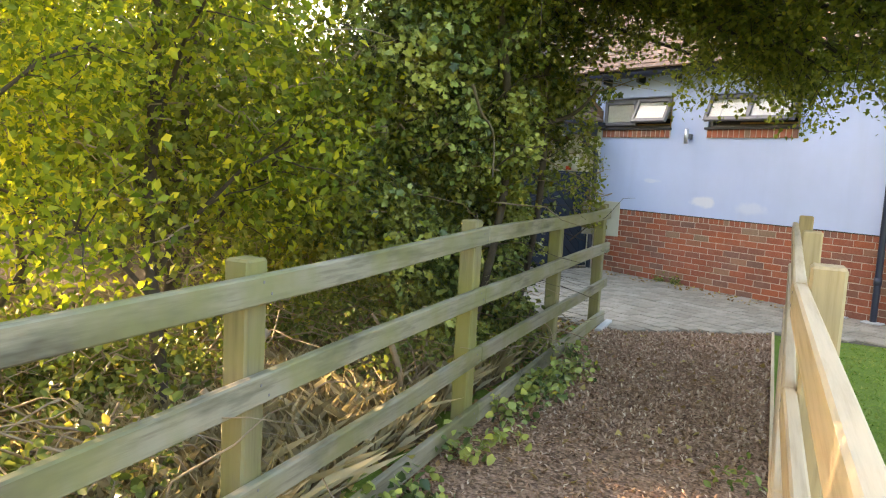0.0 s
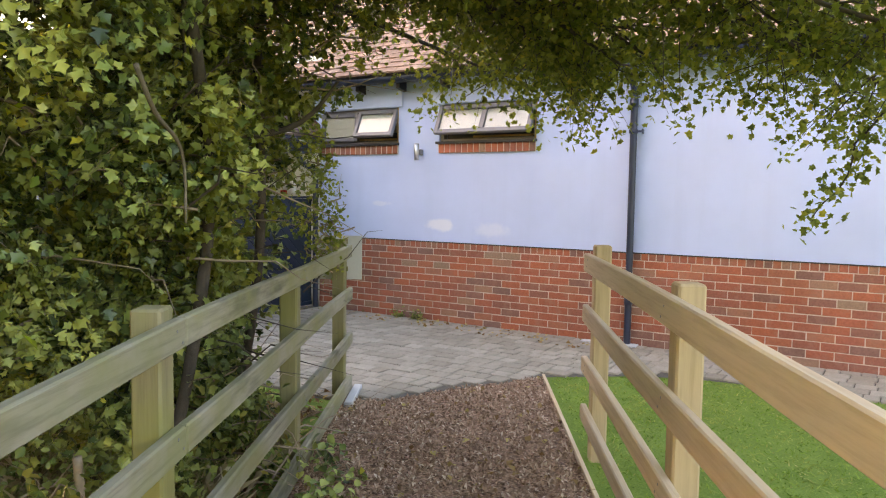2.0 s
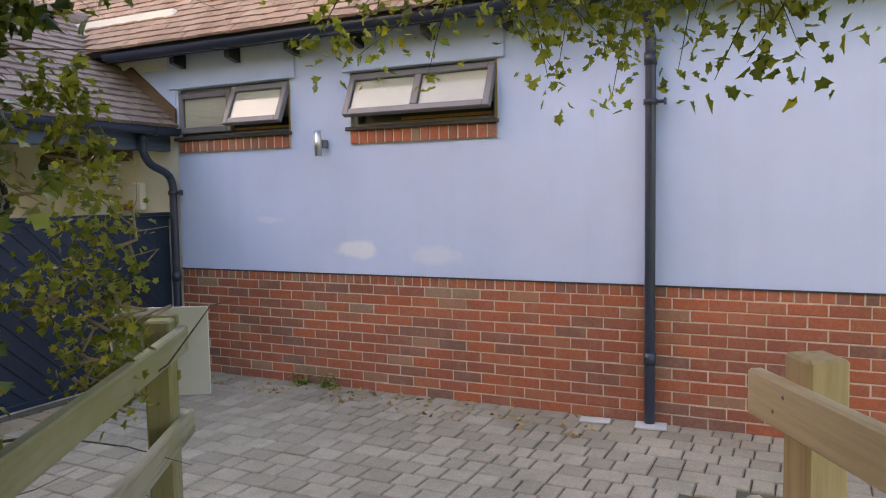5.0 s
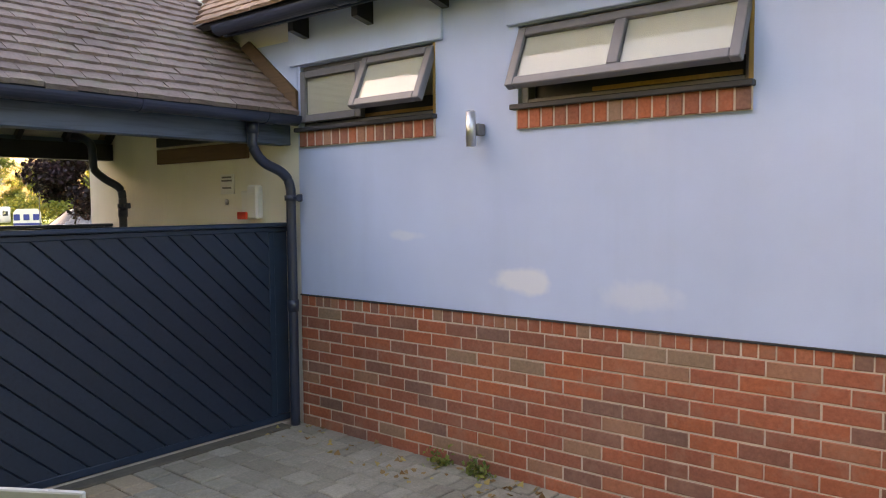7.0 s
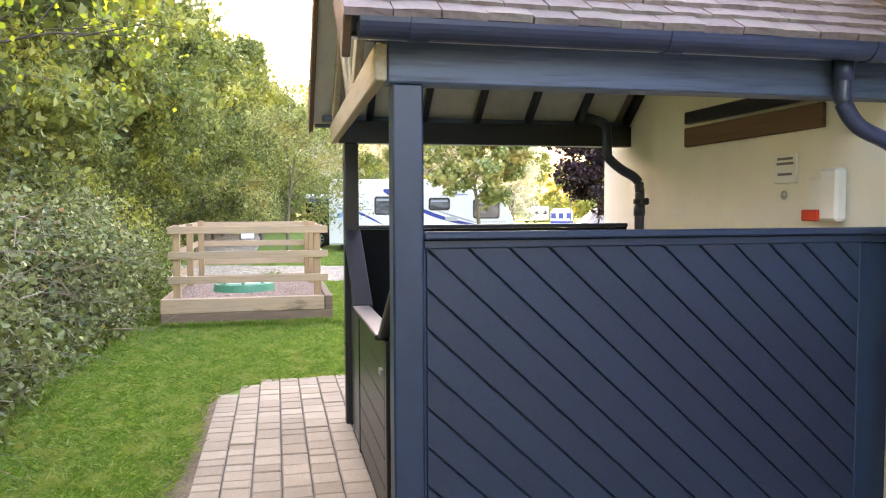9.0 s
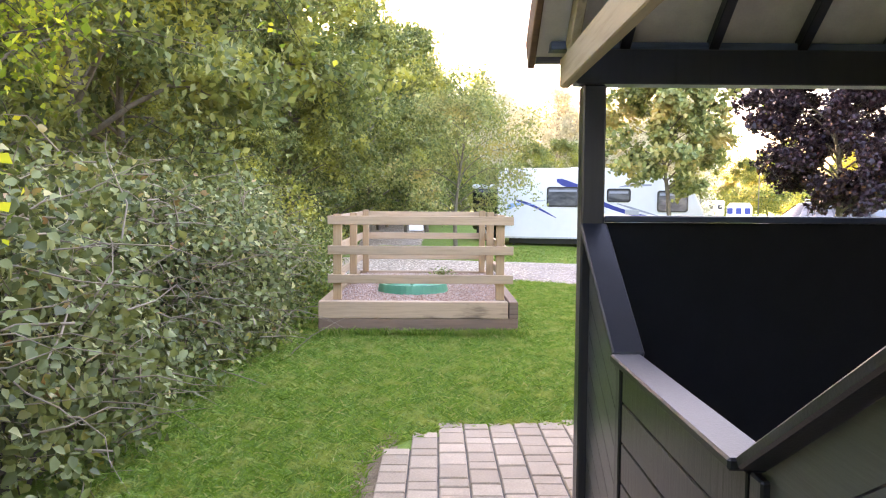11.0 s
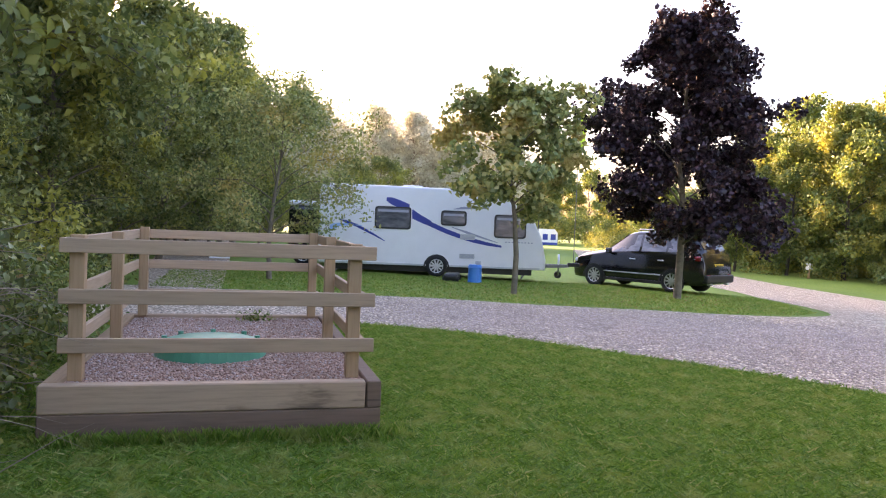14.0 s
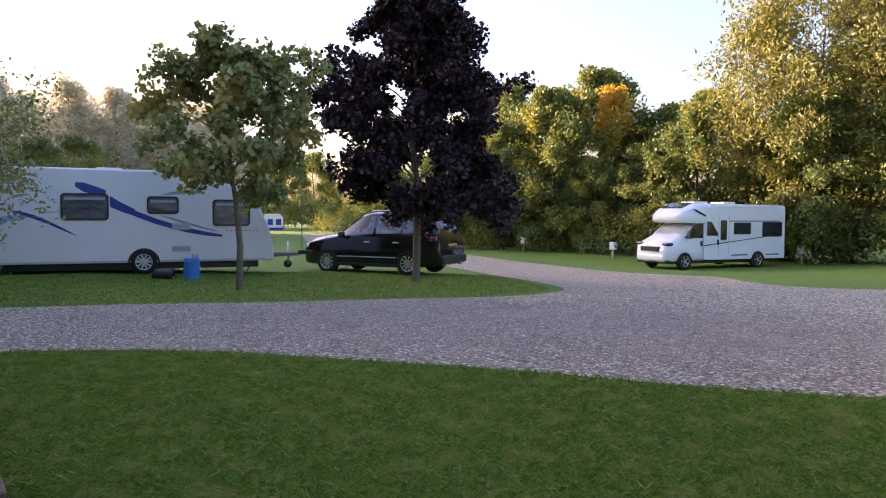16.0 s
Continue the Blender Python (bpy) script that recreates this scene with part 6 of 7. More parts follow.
# ---- trees and hedges ----
def grow(rng, height, clear, spread, limbs, shape, lean=0.0, subs=4, girth=1.0):
    """Trunk, limbs and twigs of a tree at the origin: rows for joined_tubes, and points to hang leaves on."""
    k = max(5, int(height * 1.3))
    tz = np.linspace(0, height * 0.93, k)
    sway = np.cumsum(rng.normal(size=(k, 2)) * 0.05 * height / k * 2, 0)
    sway -= sway[0]
    trunk = np.stack([sway[:, 0] + lean * tz, sway[:, 1], tz], 1)
    r0 = (0.012 * height + 0.015) * girth
    rad = r0 * (1 - 0.88 * tz / height)
    rows, hang, wt = [], [], []
    for i in range(limbs):
        u = (i + rng.uniform(0, 1)) / limbs
        h = clear + (height * 0.92 - clear) * u
        prof = {"round": math.sin(math.pi * min(1, 0.18 + 0.80 * u)) ** 0.8, "cone": 1.0 - 0.82 * u if u > 0.12 else 0.75, "column": 0.75 - 0.35 * u, "egg": math.sin(math.pi * min(1, 0.25 + 0.71 * u)) ** 0.75, "vase": 0.45 + 0.55 * math.sin(math.pi * (0.15 + 0.7 * u))}[shape]
        L = spread * prof * rng.uniform(0.75, 1.15)
        az = i * 2.4 + rng.normal() * 0.4
        rise = {"round": 0.35 + 0.9 * u, "cone": 0.25 + 0.6 * u, "column": 1.4, "egg": 0.3 + 0.8 * u, "vase": 0.8 + 0.8 * u}[shape] + rng.normal() * 0.12
        b = np.array([np.interp(h, tz, trunk[:, j]) for j in range(3)])
        t = np.linspace(0, 1, 5)[:, None]
        d = np.array([math.cos(az), math.sin(az), 0])
        end = d * L + np.array([0, 0, L * rise * 0.6])
        pts = b + end * t + np.array([0, 0, 0.18 * L]) * np.sin(t * math.pi) + np.cumsum(rng.normal(size=(5, 3)) * 0.04 * L, 0) * t
        lr = max(0.008, 0.45 * np.interp(h, tz, rad))
        rows.append((pts, lr * (1 - 0.8 * t[:, 0]), 5))
        hang.append(pts[2:])
        for s in range(subs):
            q = rng.uniform(0.3, 1.0)
            p0 = np.array([np.interp(q, t[:, 0], pts[:, j]) for j in range(3)])
            dd = d + rng.normal(size=3) * 0.75
            dd[2] += 0.25
            dd /= np.linalg.norm(dd)
            sl = L * rng.uniform(0.28, 0.5)
            tt = np.linspace(0, 1, 4)[:, None]
            sp = p0 + dd * sl * tt + np.array([0, 0, -0.12 * sl]) * tt**2 + rng.normal(size=(4, 3)) * 0.03 * sl
            rows.append((sp, max(0.004, lr * 0.35) * (1 - 0.75 * tt[:, 0]), 4))
            hang.append(sp[1:])
    hang.append(trunk[-2:])
    return (trunk, rad, 8), rows, np.concatenate(hang)


def tree(name, m, height, clear, spread, limbs, shape, n_leaf, size, mat, label, seed, bark="bark", puff=0.13, wide=0.6, lean=0.0, group="", subs=4, girth=1.0):
    rng = np.random.default_rng(seed)
    trunk, rows, hang = grow(rng, height, clear, spread, limbs, shape, lean, subs, girth)
    t = thing(name, m, label, "tree" if name != "shrub" else "shrub", group)
    joined_tubes("trunk", [trunk], M[bark], t)
    joined_tubes("branchwork", rows, M[bark], t)
    v = rng.normal(size=(n_leaf, 3))
    v *= (rng.uniform(0, 1, n_leaf) ** 0.5 / np.linalg.norm(v, axis=1))[:, None]
    P = hang[rng.integers(0, len(hang), n_leaf)] + v * puff * 1.5 * spread
    leaves("crown", P, size, M[mat], t, rng, wide)
    return t


rot = lambda a: pose(0, 0, 0, 0, 0, a)


def place(x, y, a=0, s=1.0):
    return at_ground(x, y, a) @ Matrix.Diagonal((s, s, s, 1))


# saplings crowding the left fence
sap = [tree("sapling", Matrix(), 5.2, 0.5, 1.25, 18, "column", 13000, 0.043, "leaf_yellow", "slender sapling with yellow-green autumn leaves behind the fence", 11 + i, "bark_dark", 0.20, 0.6, 0.03 * (i - 1), "woodland saplings", 5, 0.5) for i in range(3)]
rng = np.random.default_rng(21)
spots = [(4.2, 1.3), (5.3, 1.0), (6.2, 1.7), (7.2, 1.2), (5.0, 2.3), (6.6, 2.9), (8.2, 2.0), (4.0, 2.9), (5.6, 3.9), (7.6, 3.9), (3.0, 3.9), (4.4, 5.2), (6.4, 5.4), (8.6, 3.6), (2.2, 2.6), (1.4, 4.2), (2.8, 6.0), (5.4, 7.0), (9.4, 2.4), (8.0, 5.6), (3.6, 1.9), (6.9, 0.85)]
for i, (s, w) in enumerate(spots):
    m = place(*on_path(s, -w), rng.uniform(0, 360), rng.uniform(0.8, 1.2))
    if i < 3:
        sap[i].matrix_basis = m
    else:
        copy_thing(sap[i % 3], m)


def scrub(name, pts, n, size, mat, label, seed, sigma, twigs=160, twig_len=0.5, category="shrub", bark="twig", wide=0.6, floor=0.01, tuft=0, form=None, loose=1.3):
    """A thicket: bent stems through the given clump centres (x, y, z, radius) and leaves round them."""
    rng = np.random.default_rng(seed)
    pts = np.array(pts, float)
    o = np.array([pts[:, 0].mean(), pts[:, 1].mean(), 0.0])
    t = thing(name, pose(*o), label, category)
    pts = pts - np.array([*o, 0])
    rows = []
    for i in range(twigs):
        c = pts[rng.integers(len(pts))]
        a = c[:3] + rng.normal(size=3) * c[3] * 0.5
        d = rng.normal(size=3)
        d[2] = abs(d[2]) * 0.6
        d = d / np.linalg.norm(d) * twig_len * rng.uniform(0.6, 1.6)
        k = np.linspace(0, 1, 5)[:, None]
        rows.append((a + d * k + np.array([0, 0, -0.35 * twig_len]) * k**2 + rng.normal(size=(5, 3)) * 0.03, 0.006 * (1.1 - k[:, 0]), 4))
    tagged(joined_tubes("twigwork", rows, M[bark], t), kind="stuff")
    w = pts[:, 3] ** 2
    idx = rng.choice(len(pts), n, p=w / w.sum())
    v = rng.normal(size=(n, 3))
    v /= np.linalg.norm(v, axis=1)[:, None]
    rr = rng.uniform(0.35, 1.0, n)[:, None] ** 0.5
    P = pts[idx, :3] + v * rr * pts[idx, 3:4] + rng.normal(size=(n, 3)) * sigma
    if tuft:
        pick = rng.integers(0, n // tuft, n)
        v = v[pick] + rng.normal(size=(n, 3)) * 0.5
        P = P[pick] + rng.normal(size=(n, 3)) * size * loose
    keep = P[:, 2] > floor
    leaves("foliage", P[keep], size, M[mat], t, rng, wide, out=v[keep] * 0.8, form=form or ("ovate" if size < 0.1 else "diamond"))
    return t


# the ivy-clad tree at the end of the fence
rng = np.random.default_rng(31)
ivy = []
for i in range(46):
    s, w, z = rng.uniform(0.35, 2.75), rng.uniform(0.20, 0.95), rng.uniform(0.95, 3.9)
    if z < 1.5:
        w += 0.22
    ivy.append((*on_path(s, -w - 0.12), z, rng.uniform(0.28, 0.5)))
ivy += [(*on_path(rng.uniform(0.6, 2.6), -rng.uniform(0.4, 0.95)), rng.uniform(0.15, 1.0), rng.uniform(0.26, 0.4)) for i in range(16)]
scrub("ivy_thicket", ivy, 84000, 0.048, "leaf_ivy", "dark glossy ivy smothering a tree beside the fence", 32, 0.06, 300, 0.6, wide=0.95, bark="bark_dark", tuft=34, form="lobed", loose=1.15)
# dark solid added inside the ivy in place of its deep shade
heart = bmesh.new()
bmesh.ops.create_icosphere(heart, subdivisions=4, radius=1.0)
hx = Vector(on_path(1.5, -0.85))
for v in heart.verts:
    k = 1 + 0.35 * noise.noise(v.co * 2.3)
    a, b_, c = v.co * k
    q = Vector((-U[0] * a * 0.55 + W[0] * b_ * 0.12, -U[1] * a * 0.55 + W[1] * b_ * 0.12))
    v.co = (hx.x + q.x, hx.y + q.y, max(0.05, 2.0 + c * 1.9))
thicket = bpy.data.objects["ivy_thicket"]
part("ivy_heart", heart, M["bark_dark"], thicket, "dark core standing in for shade inside the ivy").matrix_parent_inverse = thicket.matrix_basis.inverted()
scrub("hawthorn_thicket", [(x + 0.1, y + 0.05, z, r) for x, y, z, r in ivy[::2] if z > 1.3], 20000, 0.040, "leaf_bough", "lighter hawthorn sprigs growing through the ivy", 33, 0.09, 260, 0.5, bark="twig", wide=0.9, tuft=20, form="lobed")
scrub("hawthorn_bush", [(*on_path(rng.uniform(2.3, 4.4), -rng.uniform(0.9, 1.9)), rng.uniform(0.6, 2.6), rng.uniform(0.22, 0.4)) for i in range(30)], 13000, 0.042, "leaf_bough", "light green hawthorn bush with grey twigs behind the fence", 34, 0.09, 160, 0.4, wide=0.9, tuft=14, form="lobed", loose=2.2)
t = thing("ivy_tree", pose(*on_path(1.7, -0.75), 0), "gnarled trunk of the ivy-clad tree", "tree")
joined_tubes("trunk", [(smooth_line([(0, 0, 0), (0.05, 0, 1.0), (-0.05, 0.05, 2.2), (0.1, 0, 3.6), (0.1, 0.1, 5.2)]), np.linspace(0.2, 0.07, 25), 9)], M["bark_dark"], t)
lim = []
for i in range(14):
    a = rng.uniform(0, 6.28)
    z = rng.uniform(1.6, 4.6)
    d = np.array([math.cos(a), math.sin(a), 0.35]) * rng.uniform(0.5, 1.1)
    lim.append((smooth_line([(0, 0, z), np.array([0, 0, z]) + d * 0.5 + rng.normal(size=3) * 0.1, np.array([0, 0, z]) + d]), np.linspace(0.028, 0.006, 13), 5))
joined_tubes("branchwork", lim, M["bark_dark"], t)

# dark stems added to deepen the shade within the ivy
for x, y, z, r in ivy[:46:8]:
    p = np.array([x, y, 0]) - np.array([*on_path(1.7, -0.75), 0])
    q = p * (0.7, 0.7, 1)
    pipe("climbing_stem", smooth_line([q, q + (rng.normal() * 0.12, rng.normal() * 0.12, z * 0.5), p + (0, 0, z)]), 0.028, M["bark_dark"], t, 6)

for line in (((4.463, -5.756, 1.866), (4.387, -5.633, 1.735), (4.293, -5.474, 1.654), (4.255, -5.416, 1.551), (4.25, -5.409, 1.36)),):
    q = smooth_line(np.array(line) - np.array([*on_path(1.7, -0.75), 0]))
    pipe("pale_stem", q, np.linspace(0.010, 0.005, len(q)), M["bark"], t, 6, "bare pale stem")

# boughs overhanging the path
ov = thing("overhanging_bough", pose(*on_path(1.7, -0.7), 0), "leafy hawthorn boughs arching low over the path", "branch")
o = np.array([*on_path(1.7, -0.7), 0.0])
rows, hang = [], []
ends = [(3.95, -2.45, 2.22), (4.1, -2.4, 2.2), (4.3, -2.4, 2.24), (4.5, -2.4, 2.2), (4.7, -2.35, 2.24), (5.2, -2.7, 2.25), (5.8, -2.75, 2.05), (6.25, -3.0, 1.9), (6.5, -3.6, 2.1), (6.9, -4.2, 2.35), (7.3, -5.2, 2.5), (4.4, -2.5, 2.3), (3.8, -2.6, 2.4), (5.6, -3.6, 2.55), (6.2, -4.7, 2.65), (6.6, -5.6, 2.75), (5.0, -4.0, 2.75), (5.6, -5.0, 2.9), (6.2, -6.4, 3.0), (4.5, -3.4, 2.6), (7.4, -3.9, 2.2), (7.0, -3.3, 2.0), (7.9, -4.8, 2.4)] + [(rng.uniform(3.2, 8.2), rng.uniform(-4.6, -1.6), rng.uniform(2.45, 3.2)) for _ in range(22)] + [(rng.uniform(4.2, 8.4), rng.uniform(-5.6, -2.6), rng.uniform(2.25, 2.9)) for _ in range(18)] + [(rng.uniform(4.7, 6.3), rng.uniform(-3.8, -3.1), rng.uniform(2.02, 2.3)) for _ in range(18)]
for e in ends:
    a = np.array([rng.normal() * 0.1, rng.normal() * 0.1, rng.uniform(2.6, 3.4)])
    e = np.array(e) - o + (np.array([0, 0, 0.10]) if e[0] < 5.6 else np.array([0.36, 0.1, 0.0]) if e[0] < 7.2 else 0.0)
    mid = (a + e) / 2 + np.array([0, 0, 0.35]) + rng.normal(size=3) * 0.12
    line = smooth_line([a, mid, e], 8)
    rows.append((line, np.linspace(0.035, 0.006, len(line)), 5))
    for k in range(26):
        q = line[rng.integers(5, len(line))]
        d = rng.normal(size=3)
        d[2] = d[2] * 0.5 - 0.25
        d = d / np.linalg.norm(d) * rng.uniform(0.2, 0.5)
        kk = np.linspace(0, 1, 4)[:, None]
        sp = q + d * kk + np.array([0, 0, -0.1]) * kk**2
        rows.append((sp, 0.004 * (1.2 - kk[:, 0]), 4))
        hang.append(sp[1:])
# one long spray hanging down at the lawn's side
for x0, y0, z0, n_, dx in ((6.43, -2.9, 1.95, 11, 0.01), (6.34, -3.05, 1.9, 8, -0.04)):
    sp = np.array([(x0 + dx * k + rng.normal() * 0.02, y0 + rng.normal() * 0.03, z0 - 0.075 * k) for k in range(n_)]) - o
    rows.append((sp, np.linspace(0.006, 0.003, n_), 4))
    hang += [sp, sp]
tagged(joined_tubes("twigwork", rows, M["bark_dark"], ov), kind="stuff")
hang = np.concatenate(hang)
P = hang[rng.integers(0, len(hang), 80000)] + rng.normal(size=(80000, 3)) * 0.055
leaves("foliage", P, 0.038, M["leaf_bough"], ov, rng, 0.8, form="lobed")

# hawthorn sprays at the fence end, seen from the paving
sp1 = [(3.24, -3.50, 1.47, 0.10), (3.30, -3.50, 1.32, 0.08), (3.34, -3.52, 1.2, 0.07), (3.2, -3.53, 1.65, 0.10), (3.17, -3.56, 1.8, 0.10), (3.22, -3.54, 1.1, 0.10), (3.28, -3.52, 1.0, 0.07), (3.15, -3.6, 1.3, 0.12)]
scrub("hawthorn_spray", sp1, 760, 0.031, "leaf_bough", "thin hawthorn twigs with lobed green leaves", 41, 0.03, 26, 0.12, "shrub", "twig", 0.9, form="lobed")

# bramble hedge along the lawn
rng = np.random.default_rng(51)
hd = []
for i in range(250):
    x = rng.uniform(-9.0, 1.2)
    y = (rng.uniform(-6.2, -4.85) if i < 150 else rng.uniform(-5.0, -4.72)) + 0.16 * math.sin(x * 1.7)
    z = rng.uniform(0.15, 1.35) - 0.1 * max(0, -x - 7.5)
    hd.append((x, y, max(0.15, z), rng.uniform(0.28, 0.5)))
scrub("bramble_hedge", hd, 84000, 0.062, "leaf_bramble", "dense grey-green bramble hedge beside the lawn", 52, 0.07, 1500, 0.7, "hedge", "twig", 0.7, tuft=18, loose=1.7)
# dark sheet inside the hedge, added in place of the shade there
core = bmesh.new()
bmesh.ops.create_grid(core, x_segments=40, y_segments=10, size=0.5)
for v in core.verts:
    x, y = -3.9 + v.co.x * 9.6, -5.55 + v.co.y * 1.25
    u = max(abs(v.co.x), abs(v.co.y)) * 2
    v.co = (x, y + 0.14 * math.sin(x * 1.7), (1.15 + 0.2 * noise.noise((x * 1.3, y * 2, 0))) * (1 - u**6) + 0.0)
tagged(part("hedge_heart", core, M["bark_dark"], bpy.data.objects["bramble_hedge"]), "dark sheet standing in for shade inside the hedge").matrix_parent_inverse = bpy.data.objects["bramble_hedge"].matrix_basis.inverted()
low = [(rng.uniform(-13, -0.5), -4.55 + rng.normal() * 0.12, 0.08, 0.16) for i in range(70)] + [(rng.uniform(-13, -8.6), rng.uniform(-5.6, -4.6), rng.uniform(0.2, 0.7), 0.35) for i in range(40)]
scrub("nettle_edge", low, 9000, 0.06, "leaf_mid", "low nettles and weeds along the hedge foot", 53, 0.05, 100, 0.3, "weeds")
scrub("undergrowth", [(*on_path(rng.uniform(0.2, 8), -rng.uniform(0.25, 3.2)), rng.uniform(0.05, 0.4), 0.28) for i in range(70)], 34000, 0.045, "leaf_mid", "tangled undergrowth and ferns behind the fence", 54, 0.06, 900, 0.6, "weeds", tuft=10)

# hawthorns and trees behind the hedge, up to the wood's edge
h0 = tree("hawthorn", place(-0.6, -5.9, 20), 4.2, 0.9, 1.9, 18, "vase", 9000, 0.06, "leaf_yellow", "multi-branched hawthorn with yellowing leaves behind the hedge", 61, "bark", 0.13, 0.7, group="hedgerow hawthorns", subs=5)
copy_thing(h0, place(-4.2, -7.2, 140, 0.9))
tree("hawthorn", place(-2.9, -5.75, 60), 4.4, 1.1, 2.3, 20, "vase", 5200, 0.055, "leaf_yellow", "open hawthorn with dark bare branches and sparse yellow leaves", 63, "bark_dark", 0.10, 0.75, group="hedgerow hawthorns", subs=7)
wd = [tree("woodland_tree", Matrix(), 8.6, 0.9, 2.9, 28, "round", 19000, 0.16, "leaf_wood", "tall broadleaved tree of the wood's edge", 71 + i, "bark", 0.10, 0.6, group="wood's edge trees", subs=5) for i in range(3)]
# the first tree is added to block sun from the lavender wall
spots = [(-6.4, -7.3, 0.72), (-8.0, -9.6, 1.1), (-10.6, -8.0, 1.2), (-13.6, -8.6, 1.3), (-16.6, -8.0, 1.15), (-19.8, -8.4, 1.05), (-23, -7.6, 0.9), (-26.6, -8.2, 1.1), (-31, -7.8, 1.1), (-36, -8.2, 1.1), (-42, -8, 1.1), (-9, -12, 1.1), (-14.5, -13, 1.2), (-20.5, -12.6, 1.15), (-27, -12.4, 1.1), (-12.4, -6.6, 0.55), (-18.2, -6.4, 0.6), (-22.5, -5.9, 0.5), (-28.5, -6.2, 0.6), (-36, -5.6, 0.6)]
rng = np.random.default_rng(72)
for i, (x, y, s) in enumerate(spots):
    m = place(x, y, rng.uniform(0, 360), s)
    if i < 3:
        wd[i].matrix_basis = m
    else:
        copy_thing(wd[i % 3], m)
scrub("understorey", [(rng.uniform(-30, -8.8), rng.uniform(-6.9, -5.6), rng.uniform(0.3, 2.2), rng.uniform(0.5, 0.9)) for i in range(60)], 20000, 0.11, "leaf_wood", "dark green shrubs under the wood's edge", 73, 0.12, 300, 1.0, "shrub", "bark_dark")
ap = tree("apple_tree", place(-20.6, -2.2, 60), 4.3, 0.9, 2.0, 22, "round", 13000, 0.095, "leaf_sycamore", "small gnarled thin-leaved tree beside the caravan", 81, "bark", 0.14, 0.6, subs=6)
tree("sycamore", place(-18.35, 3.15, 30), 4.75, 1.75, 1.45, 30, "round", 13000, 0.135, "leaf_sycamore", "young sycamore with a slender trunk and thinning green crown", 82, "bark", 0.10, 0.85, subs=5)
tree("purple_maple", place(-19.25, 7.9, 10), 7.3, 1.3, 2.1, 54, "egg", 62000, 0.12, "leaf_maple", "dark purple-leaved maple on the grass island", 83, "bark", 0.085, 0.9, subs=6)

# far trees round the site
fa = [tree("field_tree", Matrix(), 9.6, 0.6, 2.5, 28, "round", 17000, 0.22, "leaf_far", "broadleaved tree in the far tree belt", 91 + i, "bark_dark", 0.17, 0.6, group="far belt trees", subs=4) for i in range(3)]
rng = np.random.default_rng(92)
far = [(-44 + i * 3.1, 29.5 + 0.55 * i + rng.normal() * 0.8, rng.uniform(0.75, 1.1)) for i in range(13)] + [(-49 + i * 2.6, 34.2 + 0.3 * i, rng.uniform(0.95, 1.2)) for i in range(16)] + [(-75 + i * 4.2, 38 + rng.normal() - 0.1 * i, rng.uniform(0.7, 1.0)) for i in range(8)] + [(-6 + i * 4, 37 + i, 1.0) for i in range(4)]
for i, (x, y, s) in enumerate(far):
    m = place(x, y, rng.uniform(0, 360), s)
    if i < 3:
        fa[i].matrix_basis = m
    else:
        copy_thing(fa[i % 3], m)
scrub("far_hedge", [(-46 + i * 0.75, 27.6 + 0.13 * i + rng.normal() * 0.3, -0.7 + rng.uniform(0.2, 2.2), 0.8) for i in range(70)] + [(-80 + i * 0.9, 35 - 0.06 * i, -0.7 + rng.uniform(0.2, 2), 0.9) for i in range(40)], 24000, 0.16, "leaf_far", "dark clipped hedge along the far pitches", 94, 0.12, 100, 0.8, "hedge", "bark_dark", floor=-0.8)
po = tree("poplar", Matrix(), 13.8, 0.6, 2.9, 44, "egg", 10000, 0.32, "leaf_hazed", "tall poplar with evening sun and haze in its pale leaf colour", 95, "twig", 0.2, 0.6, group="far poplars", subs=5)
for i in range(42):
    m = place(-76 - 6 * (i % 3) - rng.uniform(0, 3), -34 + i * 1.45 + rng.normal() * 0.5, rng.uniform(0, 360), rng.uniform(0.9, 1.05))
    # southern poplars are enlarged to block the low sun
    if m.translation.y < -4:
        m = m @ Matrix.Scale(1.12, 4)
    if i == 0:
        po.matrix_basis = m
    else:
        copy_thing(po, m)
for i in range(13):
    copy_thing(wd[i % 3], place(-60 - rng.uniform(0, 6), -16 + i * 2.2, rng.uniform(0, 360), rng.uniform(0.38, 0.5) * (2.2 if i < 6 else 1)))
for i in range(9):
    copy_thing(fa[i % 3], place(-118 - rng.uniform(0, 5), 34 + i * 4.0, rng.uniform(0, 360), 1.25))
for x, y, k in ((-25.5, -5.2, 0.8), (-30, -4.0, 0.85), (-34, -3.2, 0.82), (-39, -3.4, 0.85), (-45, -2.0, 0.85), (-33, 0.2, 0.5), (-40, 2.5, 0.5), (-47, 5.0, 0.55)):
    copy_thing(wd[int(-x) % 3], place(x, y, rng.uniform(0, 360), k))
# poplar row added further off to keep the low sun off the gravel
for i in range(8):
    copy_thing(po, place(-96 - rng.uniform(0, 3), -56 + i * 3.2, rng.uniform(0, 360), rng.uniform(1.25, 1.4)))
for i in range(11):
    copy_thing(wd[i % 3], place(-41 - 1.9 * i + rng.normal() * 0.5, -5.5 - 0.75 * i + 2.2 * (i % 2), rng.uniform(0, 360), rng.uniform(1.2, 1.35)))
# trees added deep in the wood to block the low sun
for i in range(22):
    copy_thing(wd[i % 3], place(-24 - 1.9 * i + rng.normal(), -11.5 - 0.35 * i - 3.2 * (i % 2) + rng.normal() * 0.6, rng.uniform(0, 360), rng.uniform(1.2, 1.4)))
wl = tree("willow", place(-23.3, 34, 0), 12.6, 1.4, 4.6, 46, "vase", 40000, 0.26, "leaf_willow", "tall willow with fine yellowing foliage", 96, "bark", 0.12, 0.4, subs=7)
